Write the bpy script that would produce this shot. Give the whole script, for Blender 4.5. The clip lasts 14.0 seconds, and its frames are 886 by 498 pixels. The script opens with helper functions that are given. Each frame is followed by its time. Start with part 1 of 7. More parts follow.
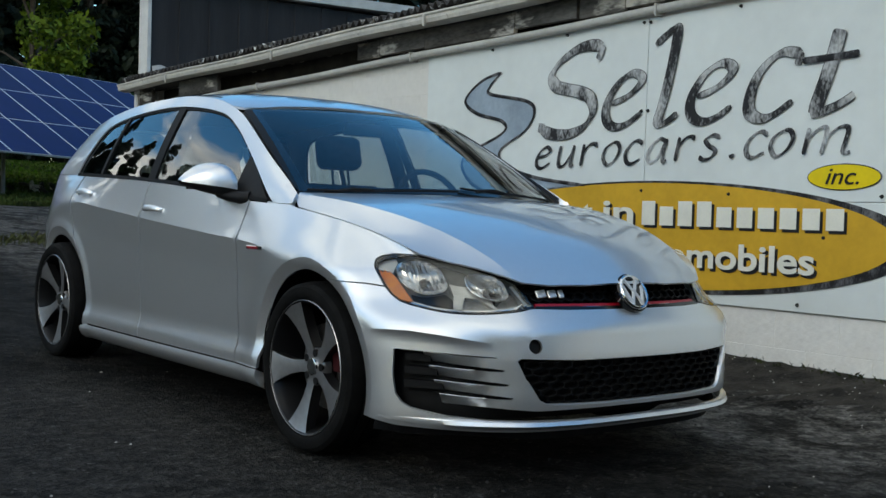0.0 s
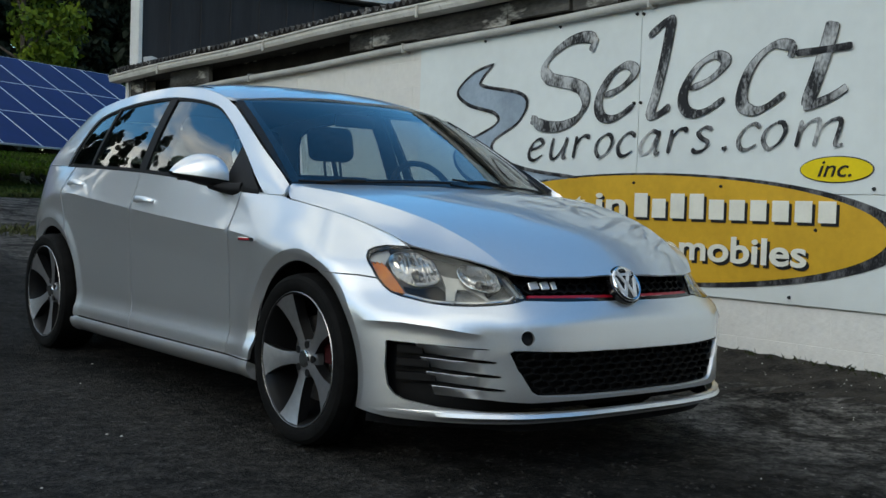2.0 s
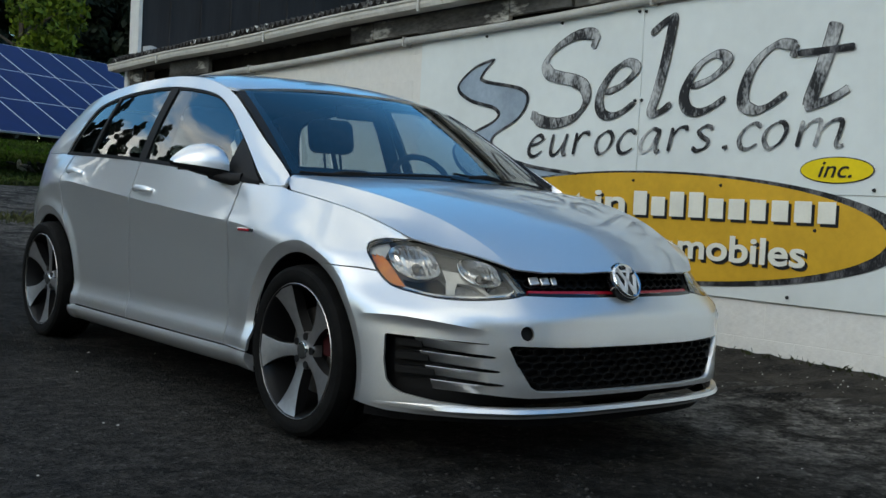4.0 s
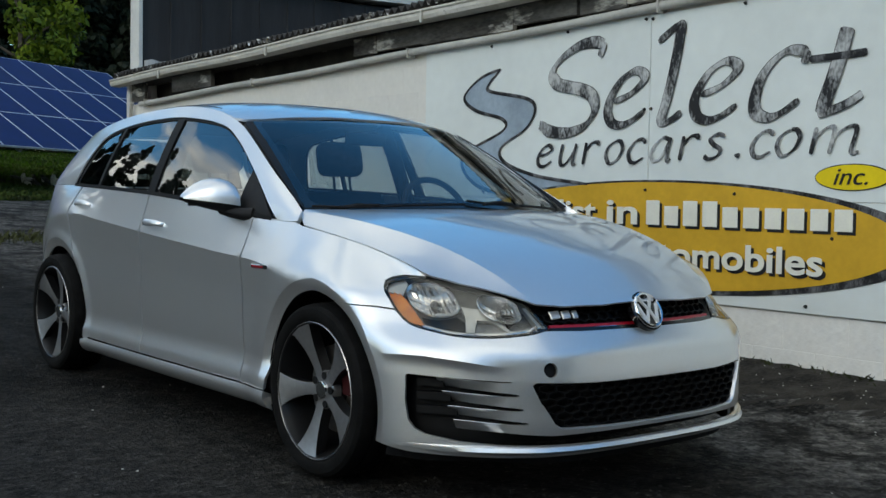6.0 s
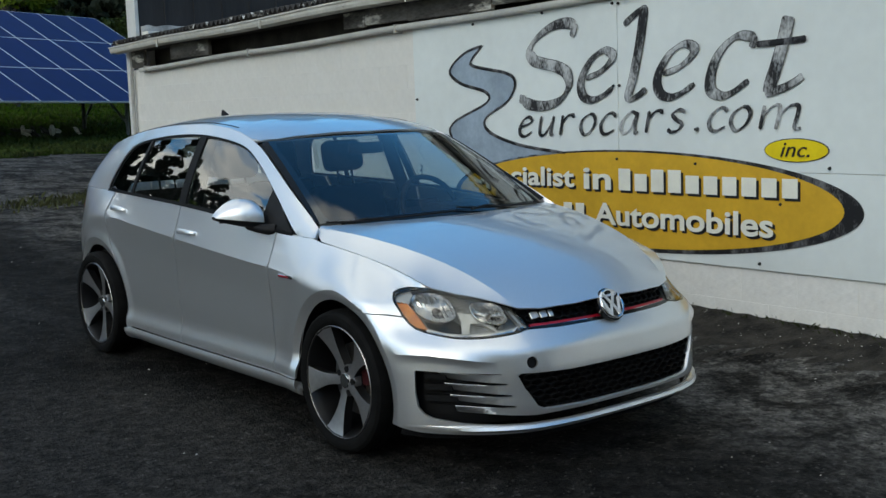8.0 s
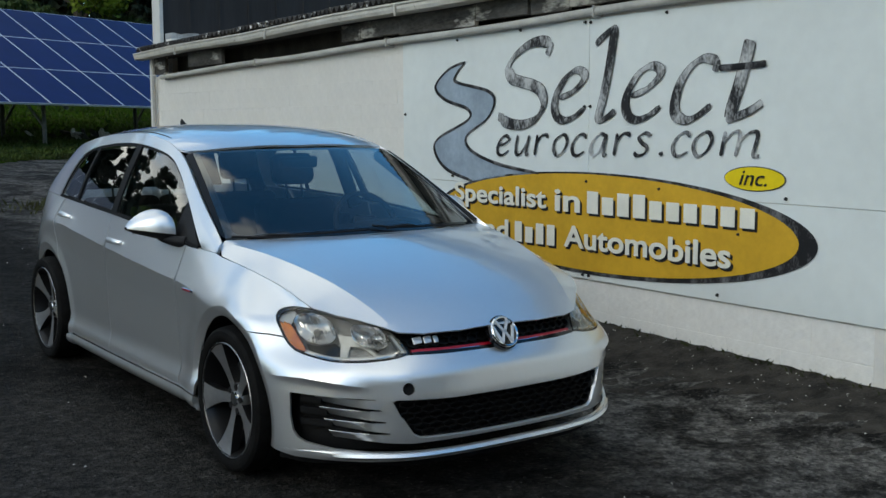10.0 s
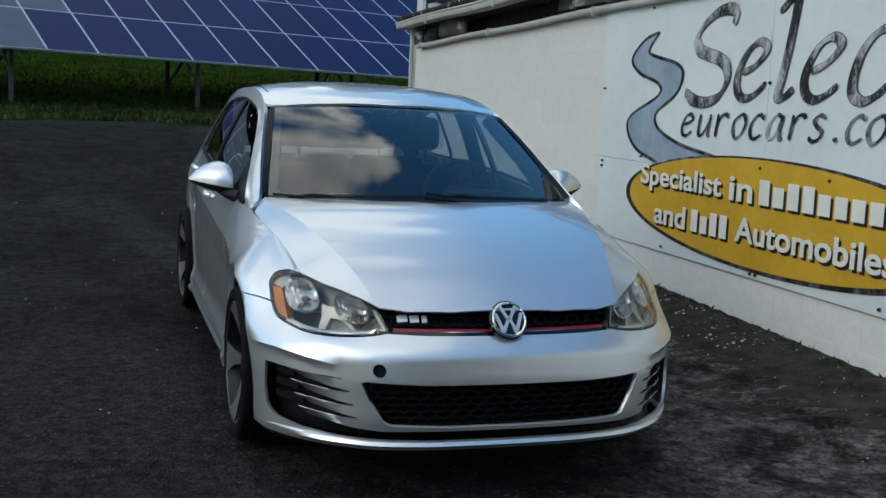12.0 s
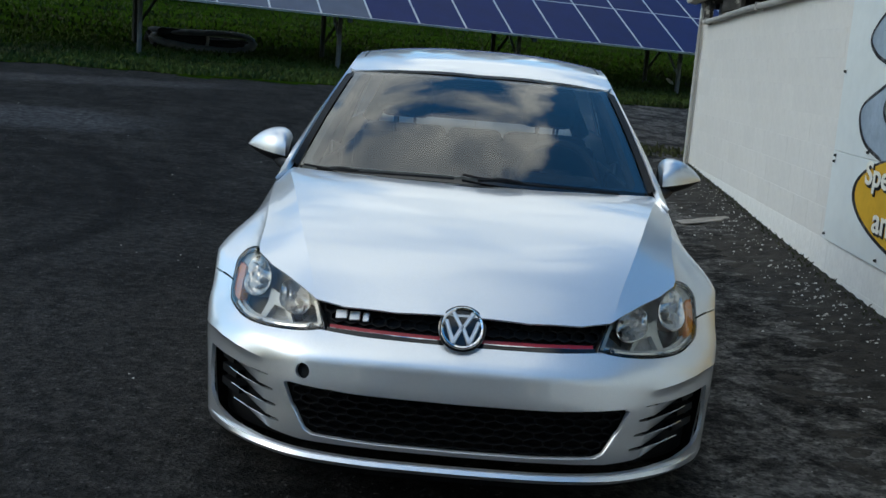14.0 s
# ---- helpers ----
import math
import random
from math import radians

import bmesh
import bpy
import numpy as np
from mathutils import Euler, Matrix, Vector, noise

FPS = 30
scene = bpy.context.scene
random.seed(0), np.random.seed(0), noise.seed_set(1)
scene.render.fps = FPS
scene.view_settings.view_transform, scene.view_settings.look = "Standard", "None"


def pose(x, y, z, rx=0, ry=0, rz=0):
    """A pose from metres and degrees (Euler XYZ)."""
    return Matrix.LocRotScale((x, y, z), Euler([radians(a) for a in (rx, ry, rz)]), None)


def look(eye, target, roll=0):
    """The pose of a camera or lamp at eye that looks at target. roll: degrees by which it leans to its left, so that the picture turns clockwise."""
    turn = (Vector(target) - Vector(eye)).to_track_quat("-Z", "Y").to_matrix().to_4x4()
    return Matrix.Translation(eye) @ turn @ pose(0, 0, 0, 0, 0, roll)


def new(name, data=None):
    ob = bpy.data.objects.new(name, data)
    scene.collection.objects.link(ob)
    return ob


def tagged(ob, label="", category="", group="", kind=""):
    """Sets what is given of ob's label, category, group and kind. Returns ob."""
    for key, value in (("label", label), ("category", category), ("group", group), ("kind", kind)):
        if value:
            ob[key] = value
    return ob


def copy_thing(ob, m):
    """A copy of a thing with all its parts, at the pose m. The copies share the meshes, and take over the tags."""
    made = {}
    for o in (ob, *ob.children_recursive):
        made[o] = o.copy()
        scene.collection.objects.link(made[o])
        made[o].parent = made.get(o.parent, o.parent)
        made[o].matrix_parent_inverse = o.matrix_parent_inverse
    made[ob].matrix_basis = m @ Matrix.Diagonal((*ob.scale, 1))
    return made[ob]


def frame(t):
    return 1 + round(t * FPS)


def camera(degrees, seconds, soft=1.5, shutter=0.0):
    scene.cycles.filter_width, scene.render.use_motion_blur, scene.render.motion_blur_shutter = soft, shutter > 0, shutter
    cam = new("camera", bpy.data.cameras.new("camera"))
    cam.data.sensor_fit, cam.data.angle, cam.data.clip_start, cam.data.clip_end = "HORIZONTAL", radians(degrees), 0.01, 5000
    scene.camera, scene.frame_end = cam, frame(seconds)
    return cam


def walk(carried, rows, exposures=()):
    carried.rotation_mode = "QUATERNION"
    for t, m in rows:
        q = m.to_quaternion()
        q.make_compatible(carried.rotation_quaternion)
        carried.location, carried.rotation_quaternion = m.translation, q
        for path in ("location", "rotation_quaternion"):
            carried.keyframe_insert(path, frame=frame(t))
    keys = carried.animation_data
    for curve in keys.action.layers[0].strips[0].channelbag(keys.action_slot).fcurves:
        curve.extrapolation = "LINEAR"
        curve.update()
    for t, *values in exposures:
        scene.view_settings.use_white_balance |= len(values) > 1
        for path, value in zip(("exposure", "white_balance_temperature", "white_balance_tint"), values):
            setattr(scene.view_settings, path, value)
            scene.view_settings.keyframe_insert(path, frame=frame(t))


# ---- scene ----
cam = camera(42.5, 14.0)
PATH = [
    (0, (-2.994, -3.504, 0.856), (-1.759, -1.932, 0.798), 1.7),
    (0.5, (-2.993, -3.498, 0.858), (-1.753, -1.93, 0.793), 1.7),
    (1, (-2.98, -3.498, 0.848), (-1.74, -1.931, 0.773), 1.4),
    (1.5, (-2.98, -3.496, 0.852), (-1.74, -1.928, 0.77), 1.4),
    (2, (-2.987, -3.494, 0.853), (-1.741, -1.931, 0.782), 1.8),
    (2.5, (-2.986, -3.497, 0.851), (-1.742, -1.932, 0.785), 1.6),
    (3, (-2.982, -3.492, 0.846), (-1.737, -1.929, 0.773), 1.8),
    (5.5, (-3.019, -3.42, 0.861), (-1.76, -1.868, 0.788), 3.8),
    (6, (-2.99, -3.397, 0.986), (-1.745, -1.834, 0.895), 0.9),
    (6.5, (-3.156, -3.565, 1.28), (-1.905, -2.017, 1.088), 0.7),
    (7, (-3.36, -3.757, 1.393), (-2.138, -2.184, 1.211), -1.7),
    (7.5, (-3.438, -3.823, 1.459), (-2.179, -2.282, 1.263), -2.4),
    (8, (-3.467, -3.988, 1.446), (-2.224, -2.442, 1.198), -2.0),
    (10.5, (-2.49, -4.442, 1.45), (-1.435, -2.756, 1.241), 1.5),
    (11, (-2.151, -4.546, 1.427), (-1.293, -2.755, 1.193), 2.7),
    (11.5, (-1.8, -4.482, 1.434), (-0.981, -2.669, 1.226), 4.4),
    (12, (-1.445, -4.483, 1.369), (-0.838, -2.595, 1.11), 2.4),
    (12.5, (-1.05, -4.398, 1.401), (-0.643, -2.457, 1.139), 1.1),
    (13, (-0.722, -4.219, 1.422), (-0.333, -2.278, 1.137), 1.2),
    (13.5, (-0.371, -4.211, 1.427), (-0.199, -2.245, 1.1), 5.0),
    (14, (-0.02, -4.096, 1.405), (-0.053, -2.124, 1.071), 4.6),
]
walk(cam, [(t, look(eye, target, roll)) for t, eye, target, roll in PATH], exposures=((0.0, 0.20, 7650, 3), (8.0, 0.21, 7650, 3), (11.0, 0.20, 7500, 3), (14.0, 0.17, 7150, 3)))

# ---- world, sun ----
SUN_EL, SUN_AZ = radians(31), radians(252)
world = bpy.data.worlds.new("sky")
scene.world = world
world.use_nodes = True
wt = world.node_tree
wt.nodes.clear()
w_out = wt.nodes.new("ShaderNodeOutputWorld")
w_bg = wt.nodes.new("ShaderNodeBackground")
w_sky = wt.nodes.new("ShaderNodeTexSky")
w_sky.sky_type, w_sky.sun_disc = "NISHITA", False
w_sky.sun_elevation, w_sky.sun_rotation = SUN_EL, SUN_AZ
w_sky.air_density, w_sky.dust_density, w_sky.ozone_density = 1.0, 0.3, 2.0
w_co = wt.nodes.new("ShaderNodeTexCoord")
w_map = wt.nodes.new("ShaderNodeMapping")
w_map.inputs["Scale"].default_value = (1.0, 1.0, 2.2)
w_map.inputs["Location"].default_value = (0.35, 0.1, 0.0)
w_no = wt.nodes.new("ShaderNodeTexNoise")
w_no.inputs["Scale"].default_value, w_no.inputs["Detail"].default_value = 2.6, 8.0
w_no.inputs["Roughness"].default_value, w_no.inputs["Distortion"].default_value = 0.55, 0.35
w_rmp = wt.nodes.new("ShaderNodeValToRGB")
w_rmp.color_ramp.elements[0].position, w_rmp.color_ramp.elements[1].position = 0.482, 0.565
w_rmp.color_ramp.elements[0].color = (0.04, 0.04, 0.04, 1)
w_mix = wt.nodes.new("ShaderNodeMix")
w_mix.data_type = "RGBA"
# cloud: bright tops and grey hollows
w_cno, w_crm = wt.nodes.new("ShaderNodeTexNoise"), wt.nodes.new("ShaderNodeValToRGB")
w_cno.inputs["Scale"].default_value, w_cno.inputs["Detail"].default_value = 4.2, 7.0
w_cno.inputs["Roughness"].default_value, w_cno.inputs["Distortion"].default_value = 0.6, 0.6
w_crm.color_ramp.elements[0].position, w_crm.color_ramp.elements[1].position = 0.36, 0.66
w_crm.color_ramp.elements[0].color, w_crm.color_ramp.elements[1].color = (0.42, 0.47, 0.55, 1), (1.0, 1.0, 1.0, 1)
w_cmul = wt.nodes.new("ShaderNodeMix")
w_cmul.data_type, w_cmul.blend_type = "RGBA", "MULTIPLY"
w_cmul.inputs[0].default_value, w_cmul.inputs[7].default_value = 1.0, (9.2, 9.7, 10.5, 1)
wt.links.new(w_map.outputs["Vector"], w_cno.inputs["Vector"])
wt.links.new(w_cno.outputs["Fac"], w_crm.inputs["Fac"])
wt.links.new(w_crm.outputs["Color"], w_cmul.inputs[6])
wt.links.new(w_cmul.outputs[2], w_mix.inputs[7])
wt.links.new(w_co.outputs["Generated"], w_map.inputs["Vector"])
wt.links.new(w_map.outputs["Vector"], w_no.inputs["Vector"])
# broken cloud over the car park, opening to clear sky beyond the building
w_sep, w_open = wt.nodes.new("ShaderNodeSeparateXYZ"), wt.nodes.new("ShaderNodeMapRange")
# bias by direction, put into the sky to shape the car's reflections
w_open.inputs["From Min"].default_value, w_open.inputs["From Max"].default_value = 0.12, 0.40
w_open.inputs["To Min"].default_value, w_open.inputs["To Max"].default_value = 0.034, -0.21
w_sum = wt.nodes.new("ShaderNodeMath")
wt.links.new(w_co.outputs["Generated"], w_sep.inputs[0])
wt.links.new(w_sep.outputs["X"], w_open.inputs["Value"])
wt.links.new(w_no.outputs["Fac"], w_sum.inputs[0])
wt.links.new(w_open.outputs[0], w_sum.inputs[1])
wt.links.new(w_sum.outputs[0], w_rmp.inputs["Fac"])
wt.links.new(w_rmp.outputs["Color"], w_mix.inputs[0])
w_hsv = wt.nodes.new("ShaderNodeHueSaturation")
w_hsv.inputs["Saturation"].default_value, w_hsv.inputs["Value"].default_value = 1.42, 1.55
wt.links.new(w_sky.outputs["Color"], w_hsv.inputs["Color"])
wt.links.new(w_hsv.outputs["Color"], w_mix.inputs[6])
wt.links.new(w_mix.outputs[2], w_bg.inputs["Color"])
w_bg.inputs["Strength"].default_value = 0.15
wt.links.new(w_bg.outputs["Background"], w_out.inputs["Surface"])
sun_lamp = new("sun", bpy.data.lights.new("sun", "SUN"))
sun_lamp.data.energy, sun_lamp.data.angle, sun_lamp.data.color = 0.55, radians(24), (1, 0.98, 0.95)
sun_dir = Vector((math.sin(SUN_AZ) * math.cos(SUN_EL), math.cos(SUN_AZ) * math.cos(SUN_EL), math.sin(SUN_EL)))
sun_lamp.matrix_world = look(sun_dir * 60, (0, 0, 0))
scene.view_settings.exposure = 0.0

# ---- materials ----
def node_mat(name):
    m = bpy.data.materials.new(name)
    m.use_nodes = True
    return m, m.node_tree, m.node_tree.nodes["Principled BSDF"]


def mat(name, color, rough=0.5, metal=0.0, vary=0.0, scale=8.0, bump=0.0, bscale=60.0, color2=None, spots=None, coat=0.0, per_piece=0.0, stretch=(1, 1, 1), ramp=(0.52, 0.92)):
    """A surface with two scales of noise in colour and a fine relief."""
    m, nt, p = node_mat(name)
    N, L = nt.nodes.new, nt.links.new
    p.inputs["Roughness"].default_value, p.inputs["Metallic"].default_value = rough, metal
    p.inputs["Specular IOR Level"].default_value = 0.5 if rough < 0.5 else 0.2
    p.inputs["Coat Weight"].default_value, p.inputs["Coat Roughness"].default_value = coat, 0.03
    p.inputs["Base Color"].default_value = (*color, 1)
    co = N("ShaderNodeTexCoord")
    mp = N("ShaderNodeMapping")
    mp.inputs["Scale"].default_value = stretch
    L(co.outputs["Object"], mp.inputs["Vector"])
    if vary or color2:
        a, b = N("ShaderNodeTexNoise"), N("ShaderNodeTexNoise")
        a.inputs["Scale"].default_value, a.inputs["Detail"].default_value = scale, 5
        b.inputs["Scale"].default_value, b.inputs["Detail"].default_value = scale * 9, 4
        add = N("ShaderNodeMath")
        add.operation = "MULTIPLY_ADD"
        add.inputs[1].default_value = 0.45
        L(mp.outputs["Vector"], a.inputs["Vector"])
        L(mp.outputs["Vector"], b.inputs["Vector"])
        L(b.outputs["Fac"], add.inputs[0])
        L(a.outputs["Fac"], add.inputs[2])
        r = N("ShaderNodeValToRGB")
        e = r.color_ramp.elements
        lo = color2 or tuple(c * (1 - vary) for c in color)
        hi = color if color2 else tuple(min(1, c * (1 + vary)) for c in color)
        e[0].position, e[0].color, e[1].position, e[1].color = ramp[0], (*lo, 1), ramp[1], (*hi, 1)
        L(add.outputs[0], r.inputs["Fac"])
        out = r.outputs["Color"]
        if per_piece:
            oi, hsv, mul = N("ShaderNodeObjectInfo"), N("ShaderNodeHueSaturation"), N("ShaderNodeMapRange")
            mul.inputs["To Min"].default_value, mul.inputs["To Max"].default_value = 1 - per_piece, 1 + per_piece
            L(oi.outputs["Random"], mul.inputs["Value"])
            L(mul.outputs[0], hsv.inputs["Value"])
            L(out, hsv.inputs["Color"])
            out = hsv.outputs["Color"]
        if spots:
            s, sr, mx = N("ShaderNodeTexNoise"), N("ShaderNodeValToRGB"), N("ShaderNodeMix")
            s.inputs["Scale"].default_value, s.inputs["Detail"].default_value, s.inputs["Roughness"].default_value = spots[1], 8, 0.65
            sr.color_ramp.elements[0].position, sr.color_ramp.elements[1].position = spots[2], spots[2] + 0.08
            mx.data_type = "RGBA"
            mx.inputs[7].default_value = (*spots[0], 1)
            L(mp.outputs["Vector"], s.inputs["Vector"])
            L(s.outputs["Fac"], sr.inputs["Fac"])
            L(sr.outputs["Color"], mx.inputs[0])
            L(out, mx.inputs[6])
            out = mx.outputs[2]
        L(out, p.inputs["Base Color"])
    if bump:
        n, bp = N("ShaderNodeTexNoise"), N("ShaderNodeBump")
        n.inputs["Scale"].default_value, n.inputs["Detail"].default_value = bscale, 6
        bp.inputs["Strength"].default_value, bp.inputs["Distance"].default_value = bump, 0.01
        L(mp.outputs["Vector"], n.inputs["Vector"])
        L(n.outputs["Fac"], bp.inputs["Height"])
        L(bp.outputs["Normal"], p.inputs["Normal"])
    return m


def pane_mat(name, tint, gloss=0.08, rough=0.0):
    """A thin clear pane: see-through, glossier at grazing angles."""
    m, nt, p = node_mat(name)
    N, L = nt.nodes.new, nt.links.new
    nt.nodes.remove(p)
    out = nt.nodes["Material Output"]
    t, g, mx, lw_ = N("ShaderNodeBsdfTransparent"), N("ShaderNodeBsdfGlossy"), N("ShaderNodeMixShader"), N("ShaderNodeLayerWeight")
    pw, ma = N("ShaderNodeMath"), N("ShaderNodeMath")
    t.inputs["Color"].default_value = (*tint, 1)
    g.inputs["Roughness"].default_value = rough
    pw.operation, ma.operation = "POWER", "MULTIPLY_ADD"
    pw.inputs[1].default_value = 4.0
    ma.inputs[1].default_value, ma.inputs[2].default_value = 1.0 - gloss, gloss
    L(lw_.outputs["Facing"], pw.inputs[0])
    L(pw.outputs[0], ma.inputs[0])
    L(ma.outputs[0], mx.inputs[0])
    L(t.outputs[0], mx.inputs[1])
    L(g.outputs[0], mx.inputs[2])
    L(mx.outputs[0], out.inputs["Surface"])
    return m


STAINS = ((-4.7, 8.0, 1.5, 0.85, 20, (0.055, 0.057, 0.062), 0.75), (-1.9, 0.4, 1.5, 2.1, 8, (0.030, 0.0285, 0.027), 0.75), (-5.3, 11.4, 2.4, 0.5, 28, (0.055, 0.054, 0.056), 0.6), (-0.95, 5.6, 0.22, 2.0, 8, (0.050, 0.049, 0.048), 0.35), (-2.6, 3.0, 1.6, 0.9, 40, (0.034, 0.033, 0.032), 0.5))


def ground_mat(name, a, b, patch, gravel, bleached):
    """Old asphalt: patches, fine stones and cracks."""
    m, nt, p = node_mat(name)
    N, L = nt.nodes.new, nt.links.new
    co = N("ShaderNodeTexCoord")
    def noise_of(scale, detail=6, rough=0.6, dist=0.0):
        n = N("ShaderNodeTexNoise")
        n.inputs["Scale"].default_value, n.inputs["Detail"].default_value = scale, detail
        n.inputs["Roughness"].default_value, n.inputs["Distortion"].default_value = rough, dist
        L(co.outputs["Object"], n.inputs["Vector"])
        return n.outputs["Fac"]
    def ramp(x, lo, hi, c0=(0, 0, 0), c1=(1, 1, 1)):
        r = N("ShaderNodeValToRGB")
        e = r.color_ramp.elements
        e[0].position, e[0].color, e[1].position, e[1].color = lo, (*c0, 1), hi, (*c1, 1)
        L(x, r.inputs["Fac"])
        return r.outputs["Color"]
    def mix(f, c1, c2):
        x = N("ShaderNodeMix")
        x.data_type = "RGBA"
        L(f, x.inputs[0])
        for v, i in ((c1, 6), (c2, 7)):
            if isinstance(v, tuple):
                x.inputs[i].default_value = (*v, 1)
            else:
                L(v, x.inputs[i])
        return x.outputs[2]
    p.inputs["Specular IOR Level"].default_value = 0.08
    base = ramp(noise_of(4.2, 9, 0.68, 0.6), 0.38, 0.64, a, b)
    worn = mix(ramp(noise_of(0.45, 9, 0.72, 1.2), 0.53, 0.66), base, patch)
    # the bleached strip between car and wall, with dark blotches of moss
    sep, mr, mul = N("ShaderNodeSeparateXYZ"), N("ShaderNodeMapRange"), N("ShaderNodeMath")
    L(co.outputs["Object"], sep.inputs[0])
    L(sep.outputs["X"], mr.inputs["Value"])
    mr.inputs["From Min"].default_value, mr.inputs["From Max"].default_value = 0.2, 1.0
    mul.operation = "MULTIPLY"
    L(mr.outputs[0], mul.inputs[0])
    L(ramp(noise_of(2.6, 12, 0.78, 0.3), 0.44, 0.56), mul.inputs[1])
    worn = mix(mul.outputs[0], worn, bleached)
    # pale dried puddles and dark tyre tracks: long soft ovals with ragged edges
    wob = noise_of(1.6, 6, 0.6)
    for cx, cy, ax, ay, turn, col, amount in STAINS:
        mpg, ln_, mx_, sm_ = N("ShaderNodeMapping"), N("ShaderNodeVectorMath"), N("ShaderNodeMath"), N("ShaderNodeMapRange")
        mpg.vector_type = "TEXTURE"
        mpg.inputs["Location"].default_value = (cx, cy, 0)
        mpg.inputs["Rotation"].default_value = (0, 0, radians(turn))
        mpg.inputs["Scale"].default_value = (ax, ay, 1000)
        L(co.outputs["Object"], mpg.inputs["Vector"])
        ln_.operation, mx_.operation = "LENGTH", "MULTIPLY_ADD"
        L(mpg.outputs["Vector"], ln_.inputs[0])
        L(wob, mx_.inputs[0])
        mx_.inputs[1].default_value = 1.1
        L(ln_.outputs["Value"], mx_.inputs[2])
        sm_.inputs["From Min"].default_value, sm_.inputs["From Max"].default_value = 1.65, 1.15
        sm_.inputs["To Min"].default_value, sm_.inputs["To Max"].default_value = 0.0, amount
        L(mx_.outputs[0], sm_.inputs["Value"])
        worn = mix(sm_.outputs[0], worn, col)
    # curved dark tyre marks
    for cx, cy, rad, half_w, amount in ((-6.2, 3.6, 3.72, 0.14, 0.8), (-6.2, 3.6, 3.32, 0.10, 0.4), (-7.4, 2.2, 3.9, 0.12, 0.4)):
        off, ln_, sb_, ab_, ad_, sm_ = N("ShaderNodeMapping"), N("ShaderNodeVectorMath"), N("ShaderNodeMath"), N("ShaderNodeMath"), N("ShaderNodeMath"), N("ShaderNodeMapRange")
        off.inputs["Location"].default_value, off.inputs["Scale"].default_value = (-cx, -cy, 0), (1, 1, 0)
        L(co.outputs["Object"], off.inputs["Vector"])
        ln_.operation, sb_.operation, ab_.operation, ad_.operation = "LENGTH", "SUBTRACT", "ABSOLUTE", "MULTIPLY_ADD"
        L(off.outputs["Vector"], ln_.inputs[0])
        L(ln_.outputs["Value"], sb_.inputs[0])
        sb_.inputs[1].default_value = rad
        L(sb_.outputs[0], ab_.inputs[0])
        L(wob, ad_.inputs[0])
        ad_.inputs[1].default_value = half_w * 1.2
        L(ab_.outputs[0], ad_.inputs[2])
        sm_.inputs["From Min"].default_value, sm_.inputs["From Max"].default_value = half_w * 1.8, half_w * 1.0
        sm_.inputs["To Min"].default_value, sm_.inputs["To Max"].default_value = 0.0, amount
        L(ad_.outputs[0], sm_.inputs["Value"])
        worn = mix(sm_.outputs[0], worn, (0.005, 0.005, 0.005))
    v = N("ShaderNodeTexVoronoi")
    v.inputs["Scale"].default_value = 60
    L(co.outputs["Object"], v.inputs["Vector"])
    stone = N("ShaderNodeMix")
    stone.data_type, stone.blend_type = "RGBA", "MULTIPLY"
    stone.inputs[0].default_value = 0.8
    L(worn, stone.inputs[6])
    L(ramp(v.outputs["Color"], 0.0, 1.0, (0.25, 0.25, 0.25), (1.7, 1.7, 1.7)), stone.inputs[7])
    clod = N("ShaderNodeMix")
    clod.data_type, clod.blend_type = "RGBA", "MULTIPLY"
    clod.inputs[0].default_value = 0.85
    L(stone.outputs[2], clod.inputs[6])
    L(ramp(noise_of(14, 8, 0.7), 0.38, 0.64, (0.26, 0.26, 0.26), (1.75, 1.72, 1.65)), clod.inputs[7])
    grit = mix(ramp(noise_of(42, 4, 0.55), 0.645, 0.70), clod.outputs[2], gravel)
    L(grit, p.inputs["Base Color"])
    L(ramp(noise_of(3, 6), 0.3, 0.75, (0.75, 0.75, 0.75), (0.95, 0.95, 0.95)), p.inputs["Roughness"])
    bp = N("ShaderNodeBump")
    bp.inputs["Strength"].default_value, bp.inputs["Distance"].default_value = 0.9, 0.010
    hs = N("ShaderNodeMath")
    hs.operation = "MULTIPLY_ADD"
    hs.inputs[1].default_value = 2.5
    L(noise_of(22, 8, 0.7), hs.inputs[0])
    L(v.outputs["Distance"], hs.inputs[2])
    L(hs.outputs[0], bp.inputs["Height"])
    L(bp.outputs["Normal"], p.inputs["Normal"])
    return m


def paint_mat(name):
    """Silver metallic car paint under clear coat."""
    m, nt, p = node_mat(name)
    N, L = nt.nodes.new, nt.links.new
    co, v, mr = N("ShaderNodeTexCoord"), N("ShaderNodeTexVoronoi"), N("ShaderNodeMapRange")
    v.inputs["Scale"].default_value = 900
    L(co.outputs["Object"], v.inputs["Vector"])
    cr = N("ShaderNodeValToRGB")
    e = cr.color_ramp.elements
    e[0].color, e[1].color = (0.72, 0.73, 0.74, 1), (0.86, 0.87, 0.88, 1)
    L(v.outputs["Color"], cr.inputs["Fac"])
    L(cr.outputs["Color"], p.inputs["Base Color"])
    n = N("ShaderNodeTexNoise")
    n.inputs["Scale"].default_value, n.inputs["Detail"].default_value = 5, 6
    L(co.outputs["Object"], n.inputs["Vector"])
    L(n.outputs["Fac"], mr.inputs["Value"])
    mr.inputs["To Min"].default_value, mr.inputs["To Max"].default_value = 0.33, 0.40
    L(mr.outputs[0], p.inputs["Roughness"])
    p.inputs["Metallic"].default_value = 0.85
    p.inputs["Coat Weight"].default_value, p.inputs["Coat Roughness"].default_value = 1.0, 0.025
    return m


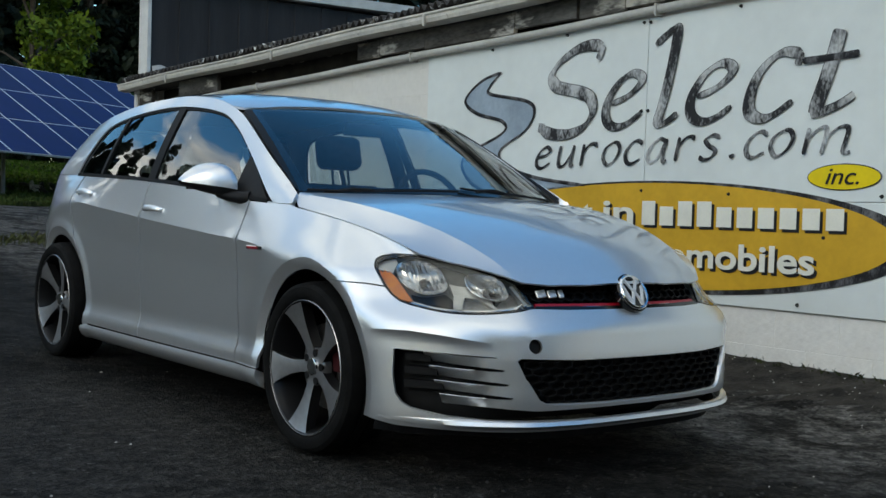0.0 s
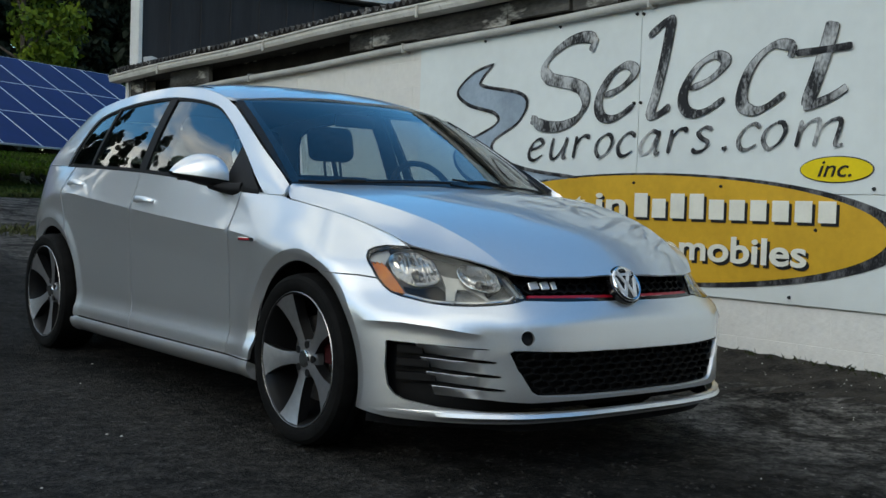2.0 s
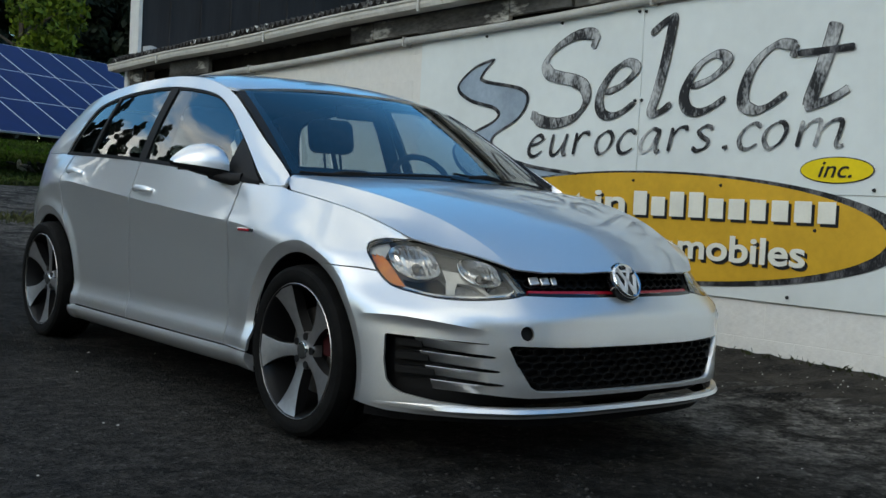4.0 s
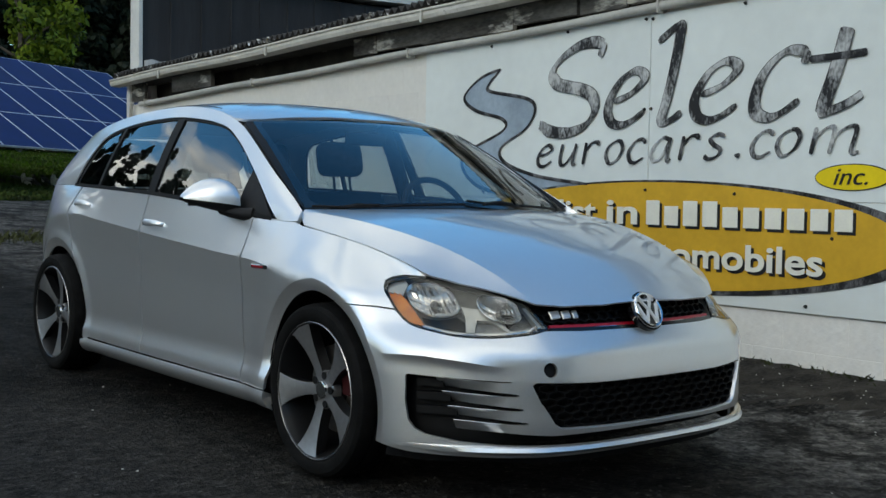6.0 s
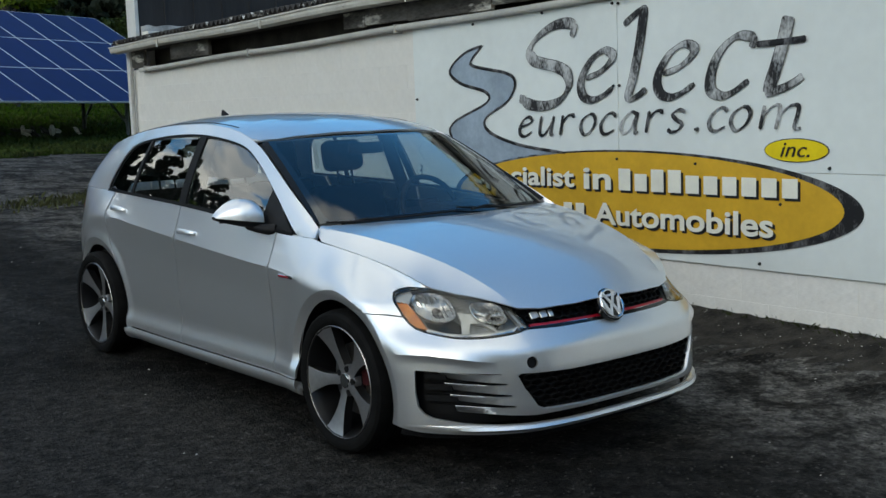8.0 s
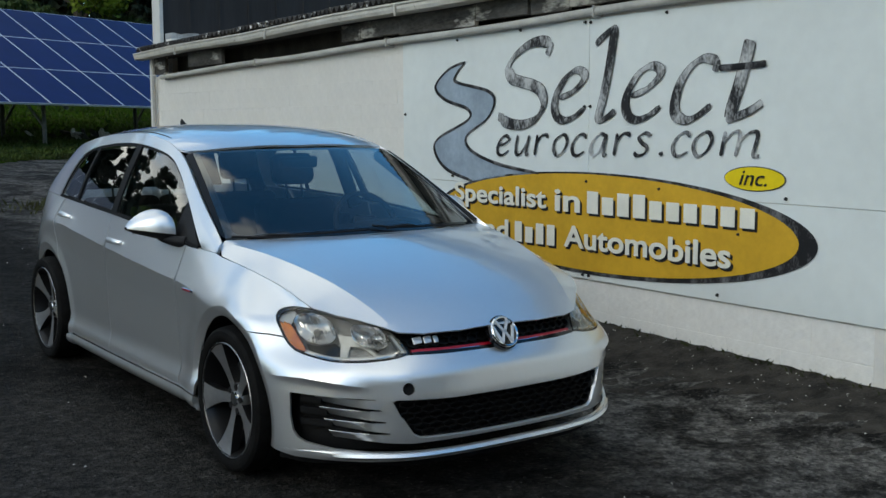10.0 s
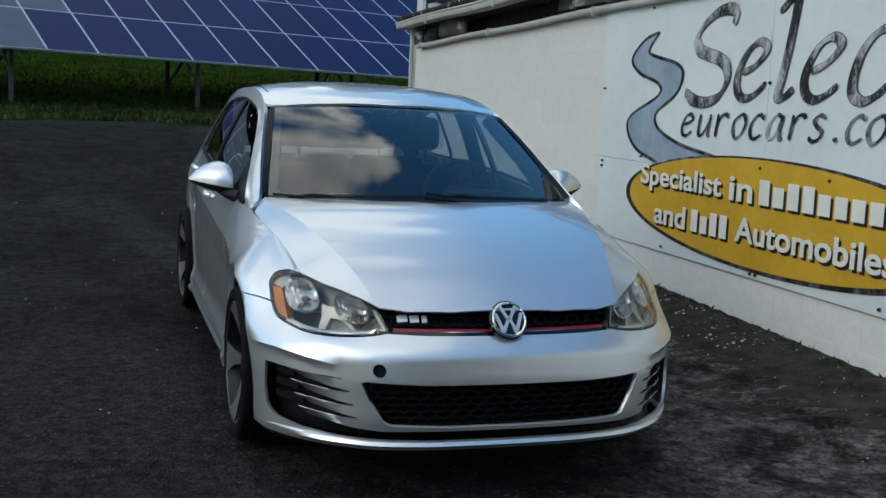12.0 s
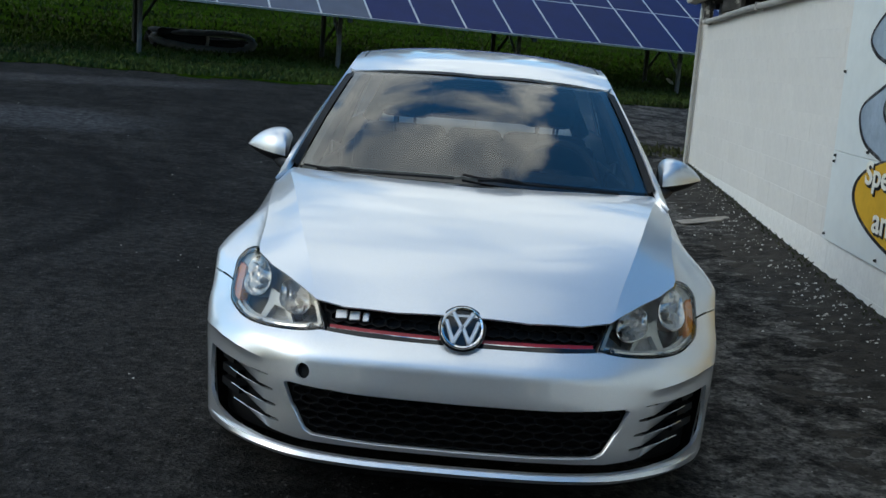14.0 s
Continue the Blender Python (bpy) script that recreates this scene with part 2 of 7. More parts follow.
PAINT = paint_mat("silver_paint")
BLACK = mat("black_plastic", (0.008, 0.008, 0.009), 0.55, vary=0.3, scale=30, bump=0.15, bscale=300)
GLOSSBLACK = mat("gloss_black", (0.006, 0.006, 0.007), 0.12)
TRIMBLACK = mat("black_trim", (0.004, 0.004, 0.0045), 0.6, vary=0.2, scale=20)
RUBBER = mat("tyre_rubber", (0.006, 0.006, 0.006), 0.8, vary=0.4, scale=14, bump=0.2, bscale=120)
RUBBER.node_tree.nodes["Principled BSDF"].inputs["Specular IOR Level"].default_value = 0.1
MACHINED = mat("machined_alloy", (0.40, 0.40, 0.41), 0.34, 0.85, vary=0.08, scale=40, bump=0.06, bscale=300)
RIMDARK = mat("dark_alloy", (0.012, 0.012, 0.013), 0.35, 0.3)
CHROME = mat("chrome", (0.8, 0.8, 0.81), 0.06, 1.0)
SATINCHROME = mat("satin_chrome", (0.78, 0.78, 0.78), 0.35, 0.6)
STEEL = mat("brake_steel", (0.25, 0.24, 0.23), 0.4, 1.0, vary=0.2, scale=40)
REDPAINT = mat("red_caliper", (0.035, 0.003, 0.004), 0.6)
REDTRIM = mat("red_trim", (0.34, 0.006, 0.020), 0.35)
AMBER = mat("amber_lens", (0.72, 0.22, 0.02), 0.12, scale=22, color2=(0.34, 0.07, 0.008), coat=0.6)
TAILRED = mat("red_lens", (0.25, 0.01, 0.01), 0.1, coat=0.8)
LAMPGREY = mat("lamp_housing", (0.24, 0.24, 0.24), 0.42, 0.4, vary=0.4, scale=18)
LAMPSATIN = mat("lamp_satin", (0.44, 0.44, 0.43), 0.35, 0.7, vary=0.15, scale=25)
REFLECTOR = mat("lamp_reflector", (0.62, 0.62, 0.63), 0.20, 0.9)
GLASS = pane_mat("window_glass", (0.78, 0.86, 0.83), 0.24)
SCREEN = pane_mat("windscreen_glass", (0.62, 0.70, 0.72), 0.115)
REARGLASS = pane_mat("privacy_glass", (0.14, 0.16, 0.16), 0.12)
LENS = pane_mat("lamp_lens", (0.93, 0.92, 0.88), 0.04)
CLOTH = mat("seat_cloth", (0.018, 0.018, 0.02), 0.85, vary=0.4, scale=40, bump=0.3, bscale=200)
DASH = mat("dash_plastic", (0.015, 0.015, 0.016), 0.6, vary=0.3, scale=30, bump=0.2, bscale=250)
ASPHALT = ground_mat("asphalt", (0.0062, 0.0060, 0.0058), (0.0195, 0.0188, 0.0178), (0.031, 0.0303, 0.0295), (0.11, 0.105, 0.10), (0.105, 0.102, 0.098))
DIRT = mat("dark_dirt", (0.030, 0.027, 0.023), 0.95, vary=0.65, scale=9, bump=1.0, bscale=40, spots=((0.085, 0.08, 0.072), 24, 0.62))
GRASSGROUND = mat("grass_soil", (0.028, 0.058, 0.005), 0.95, scale=1.3, bump=0.8, bscale=14, color2=(0.008, 0.018, 0.002))
GRASSGROUND.node_tree.nodes["Principled BSDF"].inputs["Specular IOR Level"].default_value = 0.0
GRASS = mat("grass_blades", (0.046, 0.078, 0.010), 0.8, vary=0.6, scale=0.5, color2=(0.018, 0.022, 0.006))
WEED = mat("weeds", (0.075, 0.085, 0.03), 0.8, vary=0.5, scale=4, color2=(0.03, 0.03, 0.015))
DARKWEED = mat("dark_weeds", (0.028, 0.034, 0.014), 0.85, vary=0.5, scale=4)
WHITEWALL = mat("white_block_paint", (0.74, 0.72, 0.675), 0.75, vary=0.06, scale=2.0, bump=0.25, bscale=35, spots=((0.66, 0.63, 0.56), 3.0, 0.66), per_piece=0.02)
BASEWALL = mat("worn_white_paint", (0.82, 0.81, 0.77), 0.8, vary=0.08, scale=3, bump=0.5, bscale=25, spots=((0.42, 0.40, 0.36), 9, 0.665))
MORTAR = mat("painted_joint", (0.73, 0.71, 0.665), 0.85, vary=0.1, scale=6)
BOARD = mat("white_sign_board", (0.71, 0.75, 0.735), 0.55, vary=0.05, scale=1.2, bump=0.05, bscale=40)
SIGNGREY = mat("brushed_grey_paint", (0.50, 0.51, 0.51), 0.6, scale=4.0, color2=(0.024, 0.024, 0.026), stretch=(1.7, 0.9, 1), ramp=(0.645, 0.87))
SIGNDARK = mat("dark_outline_paint", (0.16, 0.16, 0.165), 0.6, scale=6, color2=(0.016, 0.016, 0.018), stretch=(2, 0.8, 1), ramp=(0.68, 0.90))
RIVER = mat("blue_grey_paint", (0.36, 0.44, 0.52), 0.6, scale=3, color2=(0.24, 0.30, 0.36))
YELLOW = mat("ochre_yellow_paint", (0.64, 0.37, 0.035), 0.55, vary=0.1, scale=3)
LEMON = mat("lemon_yellow_paint", (0.80, 0.60, 0.02), 0.55, vary=0.06, scale=5)
LETTERWHITE = mat("cream_letter_paint", (0.80, 0.78, 0.68), 0.55, vary=0.06, scale=8)
LETTERBLACK = mat("black_letter_paint", (0.02, 0.02, 0.02), 0.55, vary=0.3, scale=8)
GUTTER = mat("weathered_white_gutter", (0.58, 0.56, 0.51), 0.55, vary=0.15, scale=3, bump=0.1, spots=((0.20, 0.17, 0.13), 8, 0.625))
PIPE = mat("grey_painted_pipe", (0.46, 0.45, 0.42), 0.5, vary=0.15, scale=4, spots=((0.2, 0.17, 0.14), 9, 0.66))
OLDWOOD = mat("dark_weathered_board", (0.13, 0.125, 0.115), 0.85, vary=0.6, scale=6, bump=0.4, color2=(0.03, 0.028, 0.025), spots=((0.50, 0.48, 0.43), 5.5, 0.56), stretch=(1, 0.3, 1))
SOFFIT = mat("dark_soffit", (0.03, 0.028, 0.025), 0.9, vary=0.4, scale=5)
ROOFTIN = mat("rusty_corrugated_roof", (0.035, 0.033, 0.032), 0.6, 0.2, vary=0.4, scale=6, spots=((0.62, 0.62, 0.60), 9, 0.56))
DARKSIDING = mat("charcoal_siding", (0.036, 0.036, 0.039), 0.8, vary=0.18, scale=2.0, stretch=(3, 1, 0.25))
WHITETRIM = mat("white_trim", (0.62, 0.62, 0.60), 0.6, vary=0.1, scale=5)
FLASHING = mat("grey_flashing", (0.30, 0.31, 0.31), 0.6, vary=0.4, scale=6, bump=0.4, bscale=10)
SOLAR = mat("solar_cells", (0.0012, 0.010, 0.078), 0.55, vary=0.15, scale=2, coat=0.0, per_piece=0.08)
# grey cloud reflection on the end modules, put into the cell colour
SOLARPALE = mat("cloud_sheen_cells", (0.070, 0.085, 0.125), 0.5, vary=0.12, scale=2, coat=0.05, per_piece=0.05)
ALU = mat("aluminium_frame", (0.50, 0.52, 0.55), 0.45, 0.15)
GALV = mat("galvanised_steel", (0.14, 0.145, 0.145), 0.6, 0.4, vary=0.2, scale=8)
DARKSTEEL = mat("dark_steel", (0.04, 0.042, 0.042), 0.6, 0.4, vary=0.2, scale=8)
BARK = mat("bark", (0.06, 0.05, 0.04), 0.9, vary=0.4, scale=6, bump=0.5, bscale=20)
LEAF = mat("bright_leaves", (0.12, 0.17, 0.008), 0.7, scale=0.9, color2=(0.03, 0.06, 0.005))
BUSH = mat("dark_leaves", (0.035, 0.06, 0.012), 0.7, scale=0.9, color2=(0.01, 0.02, 0.005))
CONIFER = mat("dark_needles", (0.012, 0.020, 0.009), 0.7, scale=0.9, color2=(0.004, 0.008, 0.004))

# ---- building tools ----
from mathutils.geometry import delaunay_2d_cdt


def mesh_ob(name, verts, faces, material, parent=None, label="", smooth=0.0):
    me = bpy.data.meshes.new(name)
    me.from_pydata([tuple(v) for v in verts], [], [tuple(f) for f in faces])
    me.materials.append(material)
    if smooth:
        me.shade_smooth()
        me.set_sharp_from_angle(angle=radians(smooth))
    me.update()
    ob = new(name, me)
    ob.parent = parent
    return tagged(ob, label)


def part(name, bm, material, parent=None, label="", smooth=0.0):
    me = bpy.data.meshes.new(name)
    bm.to_mesh(me)
    bm.free()
    me.materials.append(material)
    if smooth:
        me.shade_smooth()
        me.set_sharp_from_angle(angle=radians(smooth))
    ob = new(name, me)
    ob.parent = parent
    return tagged(ob, label)


def thing(name, label, category, m=None, group="", kind=""):
    ob = new(name)
    ob.empty_display_size = 0.1
    if m is not None:
        ob.matrix_world = m
    return tagged(ob, label, category, group, kind)


def box_bm(x0, x1, y0, y1, z0, z1, bevel=0.0, seg=1, bm=None):
    bm2 = bmesh.new()
    bmesh.ops.create_cube(bm2, size=1.0, matrix=Matrix.LocRotScale(((x0 + x1) / 2, (y0 + y1) / 2, (z0 + z1) / 2), None, (abs(x1 - x0), abs(y1 - y0), abs(z1 - z0))))
    if bevel:
        bmesh.ops.bevel(bm2, geom=bm2.edges[:], offset=bevel, segments=seg, affect="EDGES", profile=0.5)
    if bm is None:
        return bm2
    me = bpy.data.meshes.new("tmp")
    bm2.to_mesh(me)
    bm2.free()
    bm.from_mesh(me)
    bpy.data.meshes.remove(me)
    return bm


def tube(points, radius, seg=8, bm=None, cap=True):
    """A round bar along a line of points; radius may be a list."""
    bm = bm or bmesh.new()
    pts = [Vector(p) for p in points]
    rings = []
    for i, p in enumerate(pts):
        d = (pts[min(i + 1, len(pts) - 1)] - pts[max(i - 1, 0)]).normalized()
        a = d.orthogonal().normalized() if i == 0 else (rings_a - d * rings_a.dot(d)).normalized()
        rings_a = a
        b = d.cross(a)
        r = radius[i] if isinstance(radius, (list, tuple)) else radius
        rings.append([bm.verts.new(p + (a * math.cos(2 * math.pi * k / seg) + b * math.sin(2 * math.pi * k / seg)) * r) for k in range(seg)])
    for q, r in zip(rings, rings[1:]):
        for k in range(seg):
            bm.faces.new((q[k], q[(k + 1) % seg], r[(k + 1) % seg], r[k]))
    if cap:
        bm.faces.new(rings[0][::-1])
        bm.faces.new(rings[-1])
    return bm


def spline(pts, n=12, closed=False):
    """Centripetal-like smooth curve through points of any dimension."""
    P = np.array(pts, float)
    k = len(P)
    out = []
    for i in range(k if closed else k - 1):
        p0, p1, p2, p3 = (P[(i - 1) % k], P[i % k], P[(i + 1) % k], P[(i + 2) % k]) if closed else (P[max(i - 1, 0)], P[i], P[i + 1], P[min(i + 2, k - 1)])
        for t in np.arange(n) / n:
            out.append(0.5 * ((2 * p1) + (p2 - p0) * t + (2 * p0 - 5 * p1 + 4 * p2 - p3) * t * t + (3 * p1 - p0 - 3 * p2 + p3) * t ** 3))
    if not closed:
        out.append(P[-1])
    return np.array(out)


def curve_of(pts):
    """A smooth function through (t, value) pairs, straight beyond its ends."""
    P = np.array(pts, float)
    t, v = P[:, 0], P[:, 1]
    m = np.gradient(v, t) if len(t) > 2 else np.full(len(t), (v[-1] - v[0]) / (t[-1] - t[0]))
    def f(x):
        x = np.asarray(x, float)
        i = np.clip(np.searchsorted(t, x) - 1, 0, len(t) - 2)
        h = t[i + 1] - t[i]
        s = np.clip((x - t[i]) / h, 0, 1)
        y = (2 * s ** 3 - 3 * s ** 2 + 1) * v[i] + (s ** 3 - 2 * s ** 2 + s) * h * m[i] + (-2 * s ** 3 + 3 * s ** 2) * v[i + 1] + (s ** 3 - s ** 2) * h * m[i + 1]
        return y + np.where(x < t[0], (x - t[0]) * m[0], 0) + np.where(x > t[-1], (x - t[-1]) * m[-1], 0)
    return f


def inside(P, poly):
    x, y = P[:, 0], P[:, 1]
    c = np.zeros(len(P), bool)
    a = np.roll(poly, 1, 0)
    for (x0, y0), (x1, y1) in zip(a, poly):
        if y0 != y1:
            c ^= ((y0 > y) != (y1 > y)) & (x < (x1 - x0) * (y - y0) / (y1 - y0) + x0)
    return c


def resample(poly, step, closed=True):
    P = np.array(poly, float)
    out = []
    Q = np.vstack([P, P[:1]]) if closed else P
    for a, b in zip(Q, Q[1:]):
        d = np.linalg.norm(b - a)
        if d < 1e-6:
            continue
        k = max(1, int(round(d / step)))
        out += [a + (b - a) * i / k for i in range(k)]
    return np.array(out)


def edge_dist(P, loops):
    d = np.full(len(P), 9.0)
    for L in loops:
        d = np.minimum(d, np.sqrt(((P[:, None, :] - L[None, :, :]) ** 2).sum(2)).min(1))
    return d


def panel(name, lift, outline, material, parent=None, label="", holes=(), step=0.03, depth=0.012, middle=(0, 1.3, 0.55), smooth=40, lines=(), sharp=False):
    """A sheet bounded by an outline (and holes) in two parameters, lifted onto a curved surface, with turned-in edges."""
    loops = [resample(L, step) for L in (outline, *holes)]
    lo, hi = loops[0].min(0), loops[0].max(0)
    gx, gy = np.meshgrid(np.arange(lo[0] + step / 2, hi[0], step), np.arange(lo[1] + step / 2, hi[1], step))
    G = np.stack([gx.ravel(), gy.ravel()], 1)
    if len(G):
        G = G[inside(G, loops[0])]
    for h in loops[1:]:
        if len(G):
            G = G[~inside(G, h)]
    ridges = []
    for L in lines:
        L = resample(L, step * 0.7, closed=False)
        ok = inside(L, loops[0]) & (edge_dist(L, loops) > step * 0.5)
        for h in loops[1:]:
            ok &= ~inside(L, h)
        ridges.append((L, ok))
    if len(G):
        G = G[edge_dist(G, loops) > step * 0.55]
    for L, ok in ridges:
        if len(G) and ok.any():
            G = G[edge_dist(G, [L[ok]]) > step * 0.45]
    pts, edges = [], []
    for L, ok in ridges:
        at = {}
        for i in np.flatnonzero(ok):
            at[i] = len(pts)
            pts.append(Vector(L[i]))
        edges += [(at[i], at[i + 1]) for i in at if i + 1 in at]
    for L in loops:
        k = len(pts)
        pts += [Vector(p) for p in L]
        edges += [(k + i, k + (i + 1) % len(L)) for i in range(len(L))]
    pts += [Vector(p) for p in G]
    v2, _, tri = delaunay_2d_cdt(pts, edges, [], 0, 1e-6)[:3]
    V2 = np.array([tuple(v) for v in v2])
    T = np.array([t for t in tri if len(t) == 3])
    c = V2[T].mean(1)
    keep = inside(c, loops[0])
    for h in loops[1:]:
        keep &= ~inside(c, h)
    T = T[keep]
    V = lift(V2[:, 0], V2[:, 1])
    fn = np.cross(V[T[:, 1]] - V[T[:, 0]], V[T[:, 2]] - V[T[:, 0]])
    if ((V[T].mean(1) - np.array(middle)) * fn).sum() < 0:
        T, fn = T[:, ::-1], -fn
    vn = np.zeros_like(V)
    for k in range(3):
        np.add.at(vn, T[:, k], fn)
    vn /= np.maximum(np.linalg.norm(vn, axis=1, keepdims=True), 1e-12)
    count = {}
    for t in T:
        for a, b in ((t[0], t[1]), (t[1], t[2]), (t[2], t[0])):
            count[(a, b)] = 1
    rim = [(a, b) for (a, b) in count if (b, a) not in count]
    verts, faces = list(V), [tuple(t) for t in T]
    if depth:
        low = {}
        for a, b in rim:
            for q in (a, b):
                if q not in low:
                    low[q] = len(verts)
                    verts.append(V[q] - vn[q] * depth)
            faces.append((b, a, low[a], low[b]))
    ob = mesh_ob(name, verts, faces, material, parent, label, smooth)
    if sharp:
        on = {(round(float(p[0]), 5), round(float(p[1]), 5)) for L, ok in ridges for p in L[ok]}
        hit = [(round(float(p[0]), 5), round(float(p[1]), 5)) in on for p in V2]
        for e in ob.data.edges:
            a, b = e.vertices
            if a < len(hit) and b < len(hit) and hit[a] and hit[b]:
                e.use_edge_sharp = True
    return ob

# ---- ground, grass, building ----
RISE = curve_of([(-60, -0.012), (0.6, -0.012), (2.7, 0.036), (4.5, 0.10), (8, 0.33), (13.5, 0.77), (17, 0.98), (20, 1.32), (24, 1.80), (30, 2.25), (60, 3.2), (200, 6.0)])


def wall_x(y):
    return 2.342 + 0.024 * y


def ground_z(x, y):
    x, y = np.asarray(x, float), np.asarray(y, float)
    v = -0.343 * x + 0.939 * y
    near = np.clip((x - (wall_x(y) - 0.75)) / 0.75, 0, 1) * (y < 10.5) * (y > -9)
    return RISE(v) + 0.13 * near ** 1.5 * np.clip(1.6 - RISE(v) * 4, 0, 1)


def sheet(name, xs, ys, material, label, category, lift=0.0, keep=None):
    X, Y = np.meshgrid(xs, ys)
    Z = ground_z(X, Y) + lift
    n = len(xs)
    V = np.stack([X, Y, Z], 2).reshape(-1, 3)
    F = [(j * n + i, j * n + i + 1, (j + 1) * n + i + 1, (j + 1) * n + i) for j in range(len(ys) - 1) for i in range(n - 1)]
    if keep is not None:
        C = np.array([V[list(f)].mean(0) for f in F])
        F = [f for f, k in zip(F, keep(C[:, 0], C[:, 1])) if k]
    ob = mesh_ob(name, V, F, material, smooth=60)
    return tagged(ob, label, category, kind="structure")


sx = np.concatenate([[-2500, -600, -150, -60], np.arange(-32, 40, 0.4), [60, 150, 600, 2500]])
sy = np.concatenate([[-2500, -600, -150, -60], np.arange(-20, 45, 0.4), [60, 150, 600, 2500]])
tagged(sheet("ground", sx, sy, ASPHALT, "dark worn asphalt car park rising towards the grass", "ground"))


def edge_v(x, y):
    return -0.343 * x + 0.939 * y - 14.0 + 0.25 * np.sin(x * 1.3) + 0.12 * np.sin(x * 4.1)


def on_grass(x, y):
    return edge_v(x, y) > 0


gx2 = np.concatenate([np.arange(-40, 40, 0.25), [60, 150, 400, 1500]])
gy2 = np.concatenate([np.arange(0, 45, 0.25), [60, 150, 400, 1500]])
sheet("ground_grass", gx2, gy2, GRASSGROUND, "green grassy bank under the solar array", "grass", 0.008, on_grass)

rng = np.random.default_rng(3)


def blades(name, xs, ys, zs, height, material, label, category, width=0.02, lean=0.4):
    V, F = [], []
    for x, y, z in zip(xs, ys, zs):
        a, h = rng.uniform(0, 6.28), height * rng.uniform(0.5, 1.3)
        dx, dy = math.cos(a) * width, math.sin(a) * width
        lx, ly = rng.normal(0, lean * h, 2)
        k = len(V)
        V += [(x - dx, y - dy, z - 0.02), (x + dx, y + dy, z - 0.02), (x + lx * 0.4 + dx * 0.6, y + ly * 0.4 + dy * 0.6, z + h * 0.6), (x + lx, y + ly, z + h)]
        F += [(k, k + 1, k + 2), (k, k + 2, k + 3)]
    ob = mesh_ob(name, V, F, material)
    return tagged(ob, label, category, kind="stuff")


n = 60000
bx = rng.uniform(-15, 14, n)
bv = 14.0 + rng.exponential(4.2, n)
by = (bv + 0.343 * bx) / 0.939
ok = on_grass(bx, by)
blades("grass", bx[ok], by[ok], ground_z(bx, by)[ok], 0.075, GRASS, "uneven green grass with long tufts", "grass", 0.03)

# low building: painted block wall with sign, eaves, corrugated roof
WALL = Matrix(((-0.024, 0, -1, 2.342), (-1, 0, 0.024, 0), (0, 1, 0, 0), (0, 0, 0, 1)))  # local x along the sign, y up, z out of the wall


def wall_pt(y, z, out=0.0):
    return Vector((wall_x(y) - out, y, z))


def wall_box(name, y0, y1, z0, z1, o0, o1, material, parent, label="", bevel=0.0):
    """A box lying along the wall, from y0 to y1, standing o0..o1 out of its face; z may be (at y0, at y1)."""
    z0 = z0 if isinstance(z0, tuple) else (z0, z0)
    z1 = z1 if isinstance(z1, tuple) else (z1, z1)
    bm = bmesh.new()
    V = [bm.verts.new(wall_pt(y, z[k], o)) for o in (o0, o1) for k, y in ((0, y0), (1, y1)) for z in (z0, z1)]
    for f in ((0, 1, 3, 2), (4, 6, 7, 5), (0, 4, 5, 1), (2, 3, 7, 6), (0, 2, 6, 4), (1, 5, 7, 3)):
        bm.faces.new([V[i] for i in f])
    bmesh.ops.recalc_face_normals(bm, faces=bm.faces[:])
    if bevel:
        bmesh.ops.bevel(bm, geom=bm.edges[:], offset=bevel, segments=1, affect="EDGES")
    return part(name, bm, material, parent, label)


Y0, Y1 = -7.0, 9.6
building = thing("wall_east", "long low white-painted block building with weathered eaves", "building", kind="structure")
wall_box("wall_core", Y0, Y1, -0.3, (2.185 - 0.0172 * Y0, 2.185 - 0.0172 * Y1), -0.25, -0.006, MORTAR, building)


def eave(y):
    return 2.425 - 0.0118 * y


COURSE, BLOCK = 0.203, 0.406
# gutter, fascia, pipe, roof
gut = thing("gutter", "weathered white eaves gutter along the roof edge", "gutter", kind="structure")
bm = bmesh.new()
prof = [(0.10, -0.02), (0.20, -0.005), (0.212, 0.03), (0.212, 0.06), (0.225, 0.072), (0.225, 0.09), (0.205, 0.09), (0.20, 0.07), (0.19, 0.0), (0.11, 0.0), (0.10, 0.085), (0.09, 0.085)]
rings = []
for y in np.arange(Y0, 9.93, 0.42):
    sag = 0.008 * math.sin(y * 1.7) - 0.075
    rings.append([bm.verts.new(wall_pt(y, eave(y) + sag + z, o - 0.03)) for o, z in [(o_, 0.02 + 0.78 * z_) for o_, z_ in prof]])
for a, b in zip(rings, rings[1:]):
    for k in range(len(prof)):
        bm.faces.new((a[k], a[(k + 1) % len(prof)], b[(k + 1) % len(prof)], b[k]))
bm.faces.new(rings[-1])
bmesh.ops.recalc_face_normals(bm, faces=bm.faces[:])
part("trough", bm, GUTTER, gut)
for y in np.arange(Y0 + 0.7, 9.8, 2.44):
    wall_box("joint", y, y + 0.018, eave(y) - 0.09, eave(y) + 0.0, 0.185, 0.20, GUTTER, gut)
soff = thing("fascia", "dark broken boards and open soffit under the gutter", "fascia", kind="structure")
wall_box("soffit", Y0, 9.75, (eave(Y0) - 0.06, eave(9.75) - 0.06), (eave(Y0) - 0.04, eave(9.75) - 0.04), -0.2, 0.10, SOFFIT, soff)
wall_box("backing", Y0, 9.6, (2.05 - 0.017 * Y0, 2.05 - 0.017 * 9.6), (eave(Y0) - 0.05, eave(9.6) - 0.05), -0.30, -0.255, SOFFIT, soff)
y = Y0
rb = np.random.default_rng(5)
